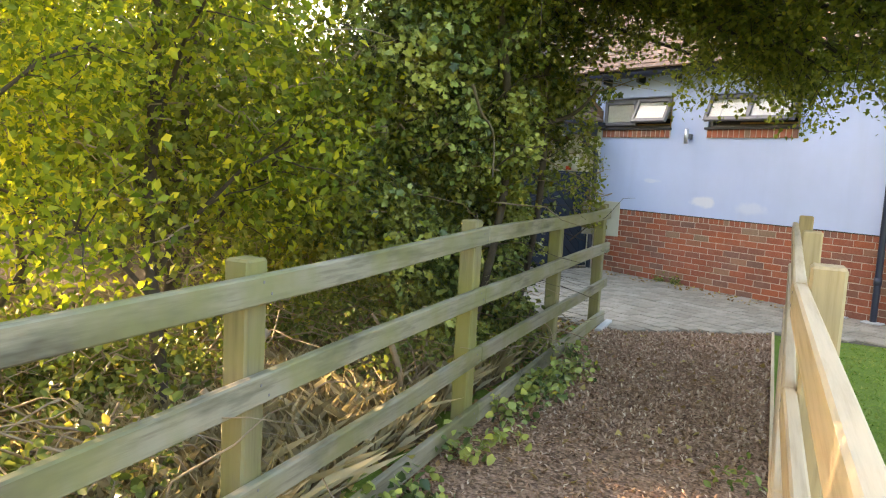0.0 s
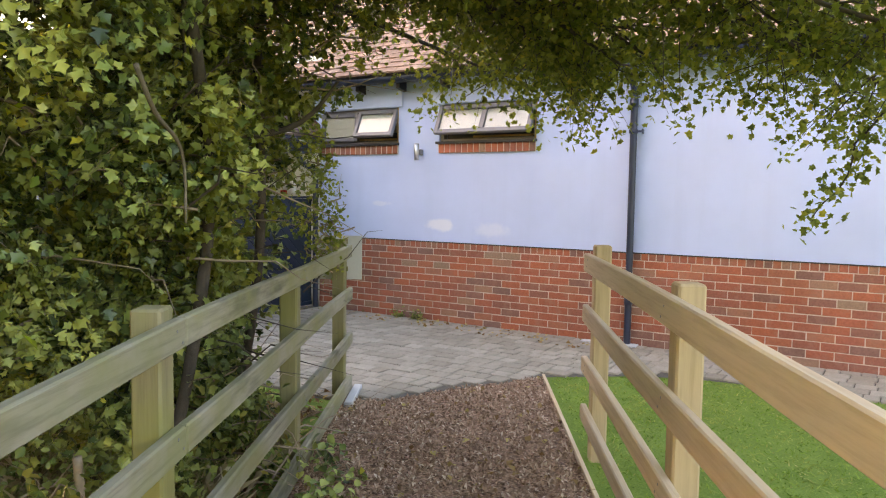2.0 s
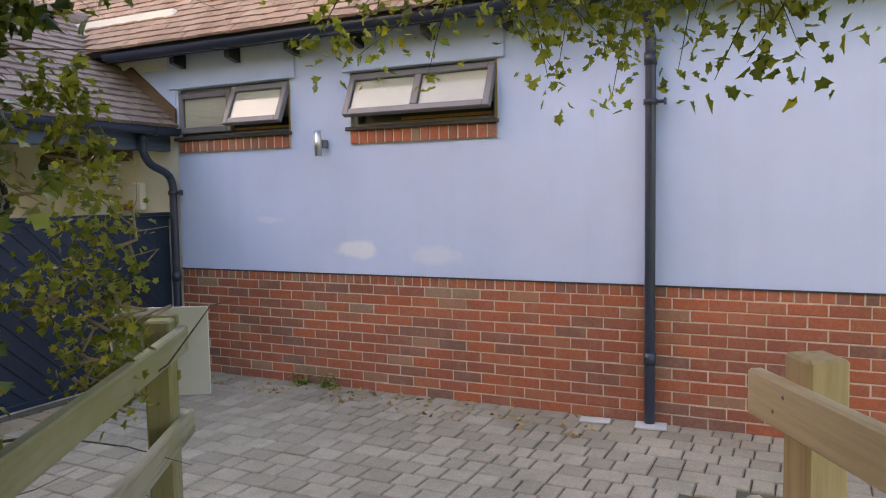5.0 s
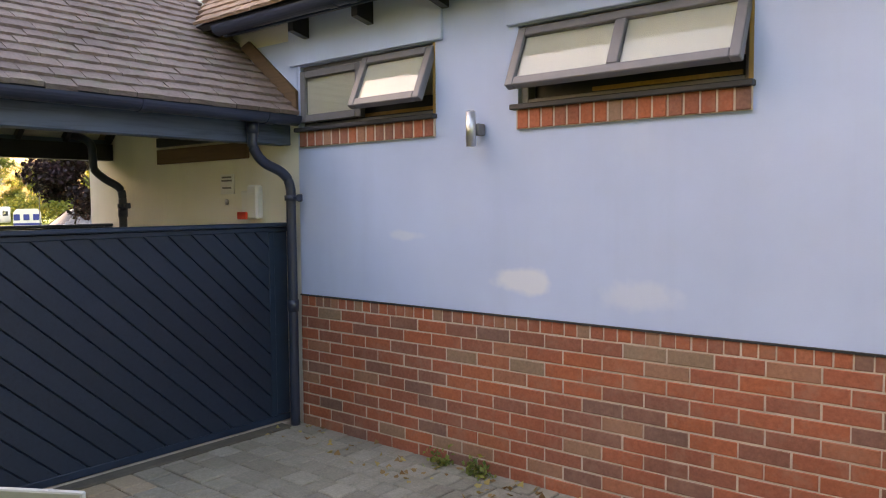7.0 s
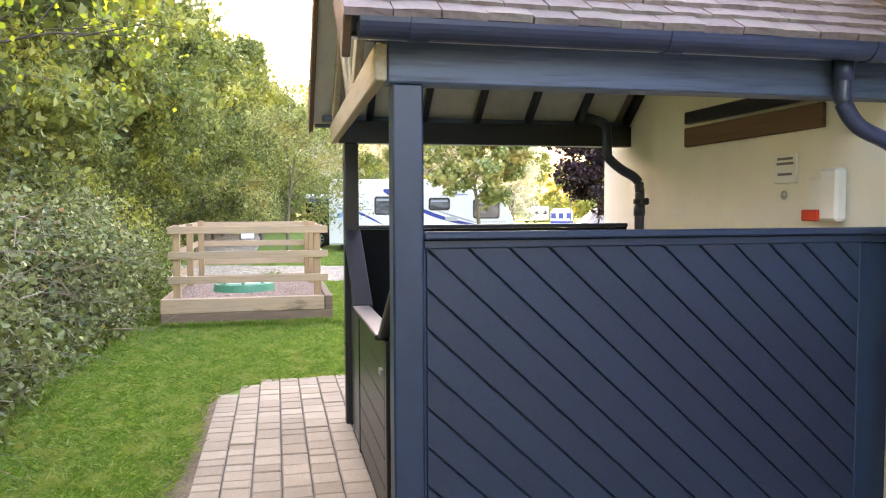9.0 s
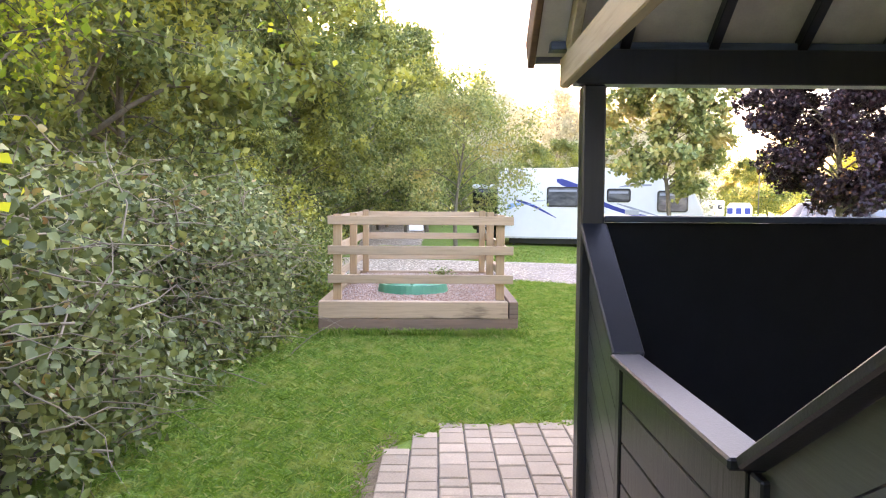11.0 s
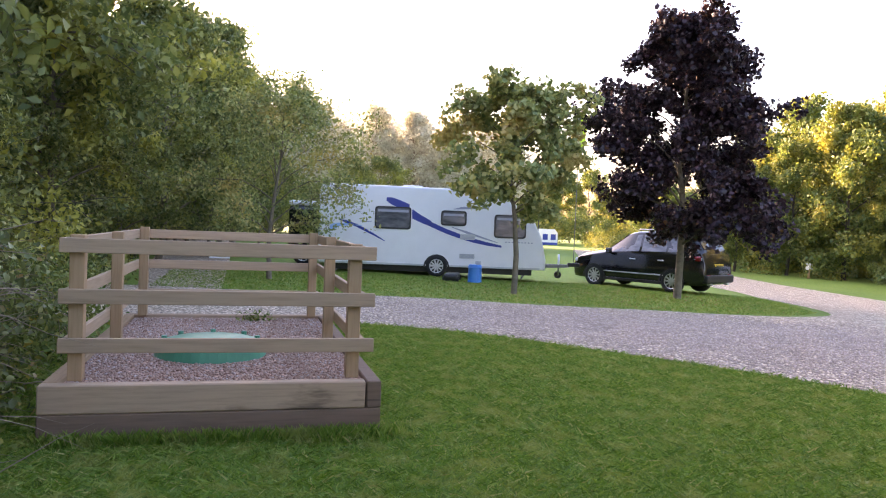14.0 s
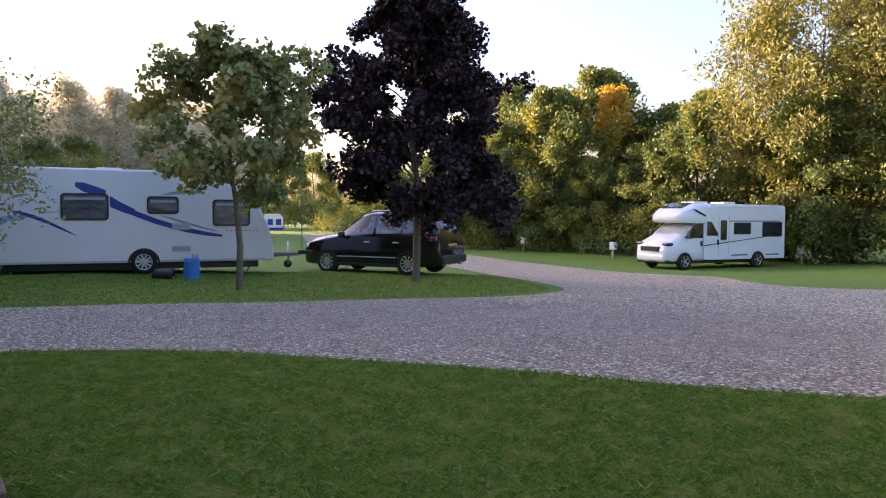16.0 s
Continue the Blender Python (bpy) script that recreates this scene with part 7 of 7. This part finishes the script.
copy_thing(wl, place(-17.5, 36.5, 120, 0.95))
tree("orange_tree", place(-35.0, 32.8, 0), 10.2, 6.0, 1.3, 12, "column", 3400, 0.2, "leaf_orange", "narrow orange autumn tree in the belt", 97, "bark", 0.3)
scrub("path_edge_ivy", [(*on_path(rng.uniform(1.4, 8.5), rng.uniform(0.0, 0.26)), 0.03, 0.10) for i in range(60)], 3600, 0.05, "leaf_ivy", "low ivy creeping along the path edge", 55, 0.04, 30, 0.2, "weeds", wide=0.8)
scrub("path_edge_weeds", [(*on_path(rng.uniform(3.2, 8.0), rng.uniform(1.30, 1.48)), 0.03, 0.08) for i in range(16)], 700, 0.045, "leaf_mid", "small weeds at the foot of the fence", 56, 0.04, 12, 0.15, "weeds")
for i in range(6):
    s_, w_ = rng.uniform(2.8, 4.8), rng.uniform(0.3, 0.8)
    x, y = on_path(s_, -w_)
    k = thing("stick", pose(x, y, 0), "pale cut stick leaning in the undergrowth", "stick", "cut sticks")
    h = rng.uniform(0.35, 0.7)
    pipe("stem", smooth_line([(0, 0, 0), (rng.normal() * 0.02, rng.normal() * 0.02, h * 0.5), (rng.normal() * 0.06, rng.normal() * 0.06, h)]), rng.uniform(0.008, 0.02), M["twig"], k, 7)
scrub("far_thicket", [(-52 + i * 0.55, 31.0 + 0.1 * i + rng.normal() * 0.5, -0.7 + rng.uniform(0.2, 4.4), 1.2) for i in range(110)] + [(-122 + i * 1.0, 33 + 0.5 * i, -0.7 + rng.uniform(0.5, 4), 1.5) for i in range(50)] + [(-66 + rng.normal(), -12 + i * 0.7, rng.uniform(0.3, 3.5), 1.1) for i in range(38)], 70000, 0.34, "leaf_far", "dark thicket at the foot of the far tree belt", 98, 0.2, 60, 1.0, "shrub", "bark_dark", floor=-0.8)

# ---- loose growth and litter ----
def scatter(n, poly, rng):
    lo, hi = np.min(poly, 0), np.max(poly, 0)
    out = []
    while len(out) < n:
        q = rng.uniform(lo, hi, (n, 2))
        out += [p for p in q if inside(p[0], p[1], poly)]
    return np.array(out[:n])


def blades(name, xy, h, mat, label, seed, width=0.004, category="grass", bend=0.8):
    """Single grass blades, one bent triangle pair each."""
    rng = np.random.default_rng(seed)
    n = len(xy)
    z = ground_z(xy[:, 0], xy[:, 1])
    a = rng.uniform(0, 2 * math.pi, n)
    H = h * rng.uniform(0.5, 1.3, n)
    lean = rng.normal(size=(n, 2)) * bend * H[:, None]
    s = np.stack([np.cos(a), np.sin(a)], 1) * width * rng.uniform(0.6, 1.4, n)[:, None]
    V = np.zeros((n, 4, 3))
    V[:, 0, :2], V[:, 1, :2] = xy - s, xy + s
    V[:, 0, 2] = V[:, 1, 2] = z
    V[:, 2, :2], V[:, 2, 2] = xy + lean * 0.4 + s * 0.7, z + H * 0.6
    V[:, 3, :2], V[:, 3, 2] = xy + lean, z + H
    me = bpy.data.meshes.new(name)
    me.vertices.add(n * 4)
    me.vertices.foreach_set("co", V.reshape(-1))
    i = np.arange(n)[:, None] * 4
    me.loops.add(n * 6)
    me.loops.foreach_set("vertex_index", np.concatenate([i, i + 1, i + 2, i, i + 2, i + 3], 1).reshape(-1))
    me.polygons.add(n * 2)
    me.polygons.foreach_set("loop_start", np.arange(n * 2) * 3)
    me.update(calc_edges=True)
    me.materials.append(mat)
    return tagged(new(name, me), label, category, kind="stuff")


rng = np.random.default_rng(101)
lawn_near = [(-11.5, -4.6), (-4.35, -4.6), (0.5, -4.3), (2.6, -3.35), (1.3, -3.2), (-0.4, -3.15), (-1.3, -3.18), (-2.4, -3.08), (-3.4, -3.12), (-3.76, -2.98), (-4.08, -2.66), (-4.16, -1.6), (-4.03, 0.0), (-4.0, 0.6), (-4.4, 7.5), (-5.3, 6.0), (-6.8, 4.15), (-8.0, 3.15), (-9.3, 2.35), (-10.6, 1.35), (-12.0, 0.15), (-13.0, -1.4), (-13.2, -3.0)]
q = scatter(300000, lawn_near, rng)
q = q[~((q[:, 0] < PLX + 0.02) & (q[:, 0] > PLX - DEP - 0.12) & (q[:, 1] > PLY0 - 0.02) & (q[:, 1] < PLY1 + 0.02))]
blades("lawn_grass", q, 0.036, M["blade"], "short mown green lawn grass", 102, bend=1.2)
side_lawn = [on_path(-0.5, 1.56)] + LAWN_EDGE + [(12, -8), on_path(8, 1.6)]
blades("side_lawn_grass", scatter(60000, side_lawn, rng), 0.016, M["blade"], "short mown grass beside the fence", 103, bend=1.4)
blades("island_grass", scatter(60000, [(-18.3, -4.6), (-17.2, -1.2), (-16.6, 0.8), (-15.7, 4.6), (-15.1, 6.6), (-15.1, 7.9), (-15.9, 9.2), (-18.2, 10.6), (-21.6, 12), (-24, 10), (-23.5, 0), (-23.5, -4.6)], rng), 0.035, M["blade"], "short grass of the island beside the road", 107, 0.007, bend=1.0)
edge = np.concatenate([scatter(2600, [(PLX + 0.01, PLY0), (PLX + 0.12, PLY0), (PLX + 0.12, PLY1), (PLX + 0.01, PLY1)], rng), np.array([PLX + 0.10, PLY1 - 0.25]) + rng.normal(size=(700, 2)) * (0.07, 0.12), np.array([PLX + 0.05, PLY1 + 0.08]) + rng.normal(size=(160, 2)) * 0.05])
edge = edge[(edge[:, 0] > PLX + 0.005) | (edge[:, 1] > PLY1 + 0.01)]
blades("grass_tufts", edge, 0.085, M["blade"], "long unmown grass tufts along the planter foot", 104, 0.003, bend=0.35)
near_poly = [(x, y) for x, y in near_edge if -13.2 < x < -5] 
ed = np.array([near_poly[i] for i in rng.integers(0, len(near_poly), 5000)]) + rng.normal(size=(5000, 2)) * 0.16
blades("verge_grass", ed[[not inside(a, b, near_edge + far_edge + [(-80, 33)] + island_edge) for a, b in ed]], 0.05, M["blade"], "ragged grass edge of the gravel road", 105, 0.006)
pathp = PATH_END + [on_path(8, 1.48), on_path(8, 0.05)]
c = np.concatenate([scatter(6000, pathp, rng), scatter(9000, PATH_END + [on_path(3.2, 1.48), on_path(3.2, 0.05)], rng)])
P = np.concatenate([c, np.full((len(c), 1), 0.016)], 1) + np.abs(rng.normal(size=(len(c), 3))) * (0, 0, 0.006)
tagged(leaves("wood_chips", P, 0.034, M["chip"], None, rng, 0.4, 3.0), "scattered brown wood chips on the path", "wood chips", kind="stuff")
c = np.concatenate([scatter(350, pathp, rng), scatter(160, [(-0.05, -0.35), (3.8, -0.5), (3.8, -0.02), (-0.05, -0.02)], rng), scatter(420, [(-17.0, 1), (-15.3, 6), (-15.4, 8.6), (-21, 11), (-22, 2)], rng), scatter(5000, [on_path(0, -0.1), on_path(8, -0.1), on_path(8, -2.5), on_path(0, -2.5)], rng)])
P = np.concatenate([c, (ground_z(c[:, 0], c[:, 1]) + 0.022)[:, None]], 1)
tagged(leaves("fallen_leaves", P, 0.05, M["litter"], None, rng, 0.7, 2.5), "scattered dry fallen leaves", "leaves", kind="stuff")
blades("dead_stems", scatter(7000, [on_path(1.2, -0.2), on_path(7, -0.2), on_path(7, -1.6), on_path(1.2, -1.4)], rng), 0.22, M["straw"], "pale dry grass and dead stems behind the fence", 106, 0.004, "dry grass", 0.6)
for x, n_ in ((1.30, 90), (1.58, 120)):
    w = thing("weed", pose(x, -0.05, 0.012), "small green weed growing at the foot of the brick wall", "weed", "weeds at the wall foot")
    v = np.abs(rng.normal(size=(n_, 3))) * (0.05, 0.04, 0.045) * (1, -1, 1)
    v[:, 0] *= rng.choice([-1, 1], n_)
    leaves("foliage", v + (0, 0, 0.01), 0.035, M["leaf_mid"], w, rng)
for x, y in ((PLX - DEP + 0.2, PLY0 + 1.35),):
    w = thing("weed", pose(x, y, 0.336), "small weed growing in the shingle", "weed")
    leaves("foliage", np.abs(rng.normal(size=(150, 3))) * 0.06 * rng.choice([-1, 1], (150, 3)) * (1, 1.4, 0.0) + np.abs(rng.normal(size=(150, 3))) * (0, 0, 0.05), 0.04, M["leaf_mid"], w, rng)
# loose pebbles of the planter's shingle and of the gravel verge
def pebbles(name, xy, z, size, mat, label, parent=None, seed=7):
    rng = np.random.default_rng(seed)
    n = len(xy)
    base = np.array([(1, 0, 0), (-1, 0, 0), (0, 1, 0), (0, -1, 0), (0, 0, 0.7), (0, 0, -0.7)], float)
    fc = np.array([(0, 2, 4), (2, 1, 4), (1, 3, 4), (3, 0, 4), (2, 0, 5), (1, 2, 5), (3, 1, 5), (0, 3, 5)])
    S = size * rng.uniform(0.5, 1.2, (n, 1, 1)) * rng.uniform(0.7, 1.2, (n, 6, 1))
    a = rng.uniform(0, 6.28, n)
    R = np.stack([np.stack([np.cos(a), -np.sin(a)], 1), np.stack([np.sin(a), np.cos(a)], 1)], 1)
    V = base[None] * S
    V[:, :, :2] = np.einsum("nij,nkj->nki", R, V[:, :, :2])
    V += np.concatenate([xy, np.broadcast_to(np.asarray(z), (n,))[:, None]], 1)[:, None]
    me = bpy.data.meshes.new(name)
    me.vertices.add(n * 6)
    me.vertices.foreach_set("co", V.reshape(-1))
    me.loops.add(n * 24)
    me.loops.foreach_set("vertex_index", (fc[None] + np.arange(n)[:, None, None] * 6).reshape(-1))
    me.polygons.add(n * 8)
    me.polygons.foreach_set("loop_start", np.arange(n * 8) * 3)
    me.update(calc_edges=True)
    me.materials.append(mat)
    ob = new(name, me)
    ob.parent = parent
    return tagged(ob, label, "" if parent else "gravel", kind="stuff")


stone = piecewise("pebble", ((0.0, (0.34, 0.18, 0.125)), (0.4, (0.56, 0.36, 0.26)), (0.8, (0.64, 0.45, 0.36)), (1.0, (0.68, 0.60, 0.54))), island=True, bump=0.2)
stone2 = piecewise("road_stone", ((0.0, (0.44, 0.335, 0.275)), (0.5, (0.60, 0.475, 0.40)), (1.0, (0.76, 0.63, 0.545))), island=True, bump=0.2)
c = scatter(14000, [(PLX - DEP + 0.02, PLY0 + 0.11), (PLX - 0.12, PLY0 + 0.11), (PLX - 0.12, PLY1 - 0.11), (PLX - DEP + 0.02, PLY1 - 0.11)], rng)
pebbles("pebbles", c, 0.337, 0.014, stone, "pinkish-brown rounded pebbles")
road = near_edge + far_edge + [(-80, 33)] + island_edge
c = scatter(44000, [(-13, -1.2), (-11.9, 0.5), (-9.2, 2.7), (-6.8, 4.5), (-8, 9), (-13, 7), (-15, 4), (-16.5, 0)], rng)
c = c + rng.normal(size=c.shape) * 0.9
c = c[[inside(a, b, road) for a, b in c]]
pebbles("road_stones", c, ground_z(c[:, 0], c[:, 1]) + 0.014, 0.016, stone2, "pale crushed stones of the gravel road")

# ---- pieces of walls, roofs and paving ----
def piece(w, l, t, ch, mat):
    """A block lying flat, w by l, top at z=0, t thick, its upper edges worn off by ch."""
    me = bpy.data.meshes.new("piece")
    V = [(sx * w / 2, sy * l / 2, -t) for sx, sy in ((-1, -1), (1, -1), (1, 1), (-1, 1))] + [(sx * w / 2, sy * l / 2, -ch) for sx, sy in ((-1, -1), (1, -1), (1, 1), (-1, 1))] + [(sx * (w / 2 - ch), sy * (l / 2 - ch), 0) for sx, sy in ((-1, -1), (1, -1), (1, 1), (-1, 1))]
    F = [(8, 9, 10, 11)] + [(a + i, a + (i + 1) % 4, a + 4 + (i + 1) % 4, a + 4 + i) for a in (0, 4) for i in range(4)]
    me.from_pydata(V, [], F)
    me.materials.append(mat)
    return me


def joined_pieces(name, rows, mat, parent, label):
    VV, FF, o = [], [], 0
    for me, mt in rows:
        v = np.array([q.co[:] for q in me.vertices])
        mm = np.array(mt)
        VV.append(v @ mm[:3, :3].T + mm[:3, 3])
        FF += [tuple(i + o for i in p.vertices) for p in me.polygons]
        o += len(v)
    return tagged(mesh(name, np.concatenate(VV), FF, mat, parent), label, kind="stuff")


rng = np.random.default_rng(111)
brick_rest = piecewise("red_brick_rest", ((0.0, (0.27, 0.145, 0.115)), (0.16, (0.36, 0.13, 0.088)), (0.45, (0.46, 0.135, 0.080)), (0.75, (0.54, 0.150, 0.075)), (0.9, (0.48, 0.17, 0.10)), (1.0, (0.36, 0.235, 0.165))), island=True, stain=(0.34, 0.18, 0.13))
face = pose(0, 0, 0, 90)
BH, PITCH_B = 0.0685, 0.0768
full, head = piece(0.217, BH, 0.04, 0.004, M["brick"]), piece(0.0675, BH, 0.04, 0.004, M["brick"])
start = (piece(0.172, BH, 0.04, 0.004, M["brick"]), piece(0.059, BH, 0.04, 0.004, M["brick"]))
rest = []
for r in range(12):
    z = 0.012 + (r + 0.5) * PITCH_B
    if r == 11:
        row = [(head, 0.04 + k * 0.0748) for k in range(172)]
    else:
        lead = 0.176 if r % 2 == 0 else 0.063
        row = [(start[r % 2], (lead - 0.004) / 2)] + [(full, lead + 0.004 + 0.1085 + k * 0.225) for k in range(57)]
    for me, x in row:
        m = Matrix.Translation((x + rng.normal() * 0.0012, -0.007 + rng.normal() * 0.0008, z + rng.normal() * 0.0009)) @ pose(0, 0, 0, 90 + rng.normal() * 0.3, 0, rng.normal() * 0.12)
        if (x < 4.6 and r < 11) or (r == 11 and 0.3 < x < 4.0):
            ob = new("brick", me)
            ob.parent = wall_south
            ob.matrix_basis = m
        else:
            rest.append((me, m))
joined_pieces("brickwork", rest, brick_rest, wall_south, "further red bricks of the plinth")
for a, b in ((0.03, 1.235), (1.81, 3.03)):
    n_ = int((b - a) / 0.0755)
    sill = thing("brick_sill", pose((a + b) / 2, 0, 1.945), "row of red bricks on edge under a window", "sill", "brick sills", "structure")
    part("mortar", boxes((-(b - a) / 2, (b - a) / 2, -0.016, -0.0005, 0.0, 0.105)), M["mortar"], sill)
    sb = piece(0.066, 0.100, 0.02, 0.004, M["brick"])
    for k in range(n_):
        ob = new("brick", sb)
        ob.parent = sill
        ob.matrix_basis = Matrix.Translation((-(b - a) / 2 + 0.04 + k * (b - a) / n_, -0.021 + rng.normal() * 0.001, 0.0525)) @ face
# porch roof tiles
tl = tile_piece(0.163, 0.20, 0.026)
tl.materials[0] = M["tile"]
r = 0
while r * 0.10 < RUN - 0.05:
    x = 0.05 + (r % 2) * 0.083
    while x < LEN + 0.04 + 0.55 * max(0, r * 0.1 - 0.62):
        ob = new("tile", tl)
        ob.parent = roof_porch
        ob.matrix_basis = Matrix.Translation((x + rng.normal() * 0.002, -0.02 + r * 0.10 + rng.normal() * 0.003, 0.008 + rng.normal() * 0.002)) @ pose(0, 0, 0, -8.5 + rng.normal() * 0.8, rng.normal() * 0.8)
        x += 0.166
    r += 1
for i in range(8):
    V, F = tube([(RX, PY - 0.23 + i * 0.33, RZ - 0.02), (RX, PY + 0.11 + i * 0.33, RZ - 0.015)], 0.10, 12)
    tagged(mesh("ridge_tile", V, F, M["tile"]), "half-round clay ridge tile", "ridge tile", "ridge tiles", "structure")
# block paving: rows across, mixed lengths
pave = [(-4.1, 0.02), (-4.25, -1.6), (-4.15, -2.72), (-3.7, -3.02), (-1.6, -3.08), (2.9, -3.24)] + PATH_END + LAWN_EDGE + [(12, 0.02)]
bed = bpy.data.objects["paving_bed"]
kinds = [piece(0.153, l - 0.009, 0.03, 0.006, M["paver"]) for l in (0.115, 0.16, 0.2)]
near, rest = 0, []
y = -3.3
while y < -0.03:
    x = -4.3 + rng.uniform(0, 0.15)
    while x < 12:
        k = int(rng.integers(3))
        l = (0.115, 0.16, 0.2)[k]
        xc = x + l / 2
        ok = all(inside(xc + dx, y + dy, pave) for dx in (-l / 3.5, l / 3.5) for dy in (-0.045, 0.045))
        in_porch = PL - 0.1 < xc < PX and y > PY + 0.1
        if ok and not in_porch:
            m = Matrix.Translation((xc, y, 0.020 + rng.normal() * 0.0018)) @ pose(0, 0, 0, rng.normal() * 0.4, rng.normal() * 0.4, 90 + rng.normal() * 0.5)
            if near < 300 and -4.3 < xc < 0.9 and y < -1.9:
                ob = new("paver", kinds[k])
                ob.parent = bed
                ob.matrix_basis = m
                near += 1
            else:
                rest.append((kinds[k], m))
        x += l
    y += 0.162
joined_pieces("pavers", [q for q in rest if q[1].translation.x < 0.3 and q[1].translation.y < -1.2], M["paver_far"], bed, "further block pavers")
joined_pieces("pavers", [q for q in rest if not (q[1].translation.x < 0.3 and q[1].translation.y < -1.2)], M["paver_grey"], bed, "greyer block pavers")
for x, y, a, b in ((4.11, -0.10, 0.10, 0.07), (3.75, -0.12, 0.1, 0.05)):
    tagged(part("stone_pad", boxes((-a, a, -b, b, 0, 0.014), bevel=0.004), M["grey_board"]), "small pale stone pad at the wall foot", "slab").matrix_basis = pose(x, y, 0.021, 0, 0, 8)
tagged(part("threshold_strip", boxes((PX - 0.005, PX + 0.10, -2.05, -0.12, 0.0, 0.032), bevel=0.005), M["joint"]), "narrow mortar strip under the porch screen", "kerb", kind="structure")
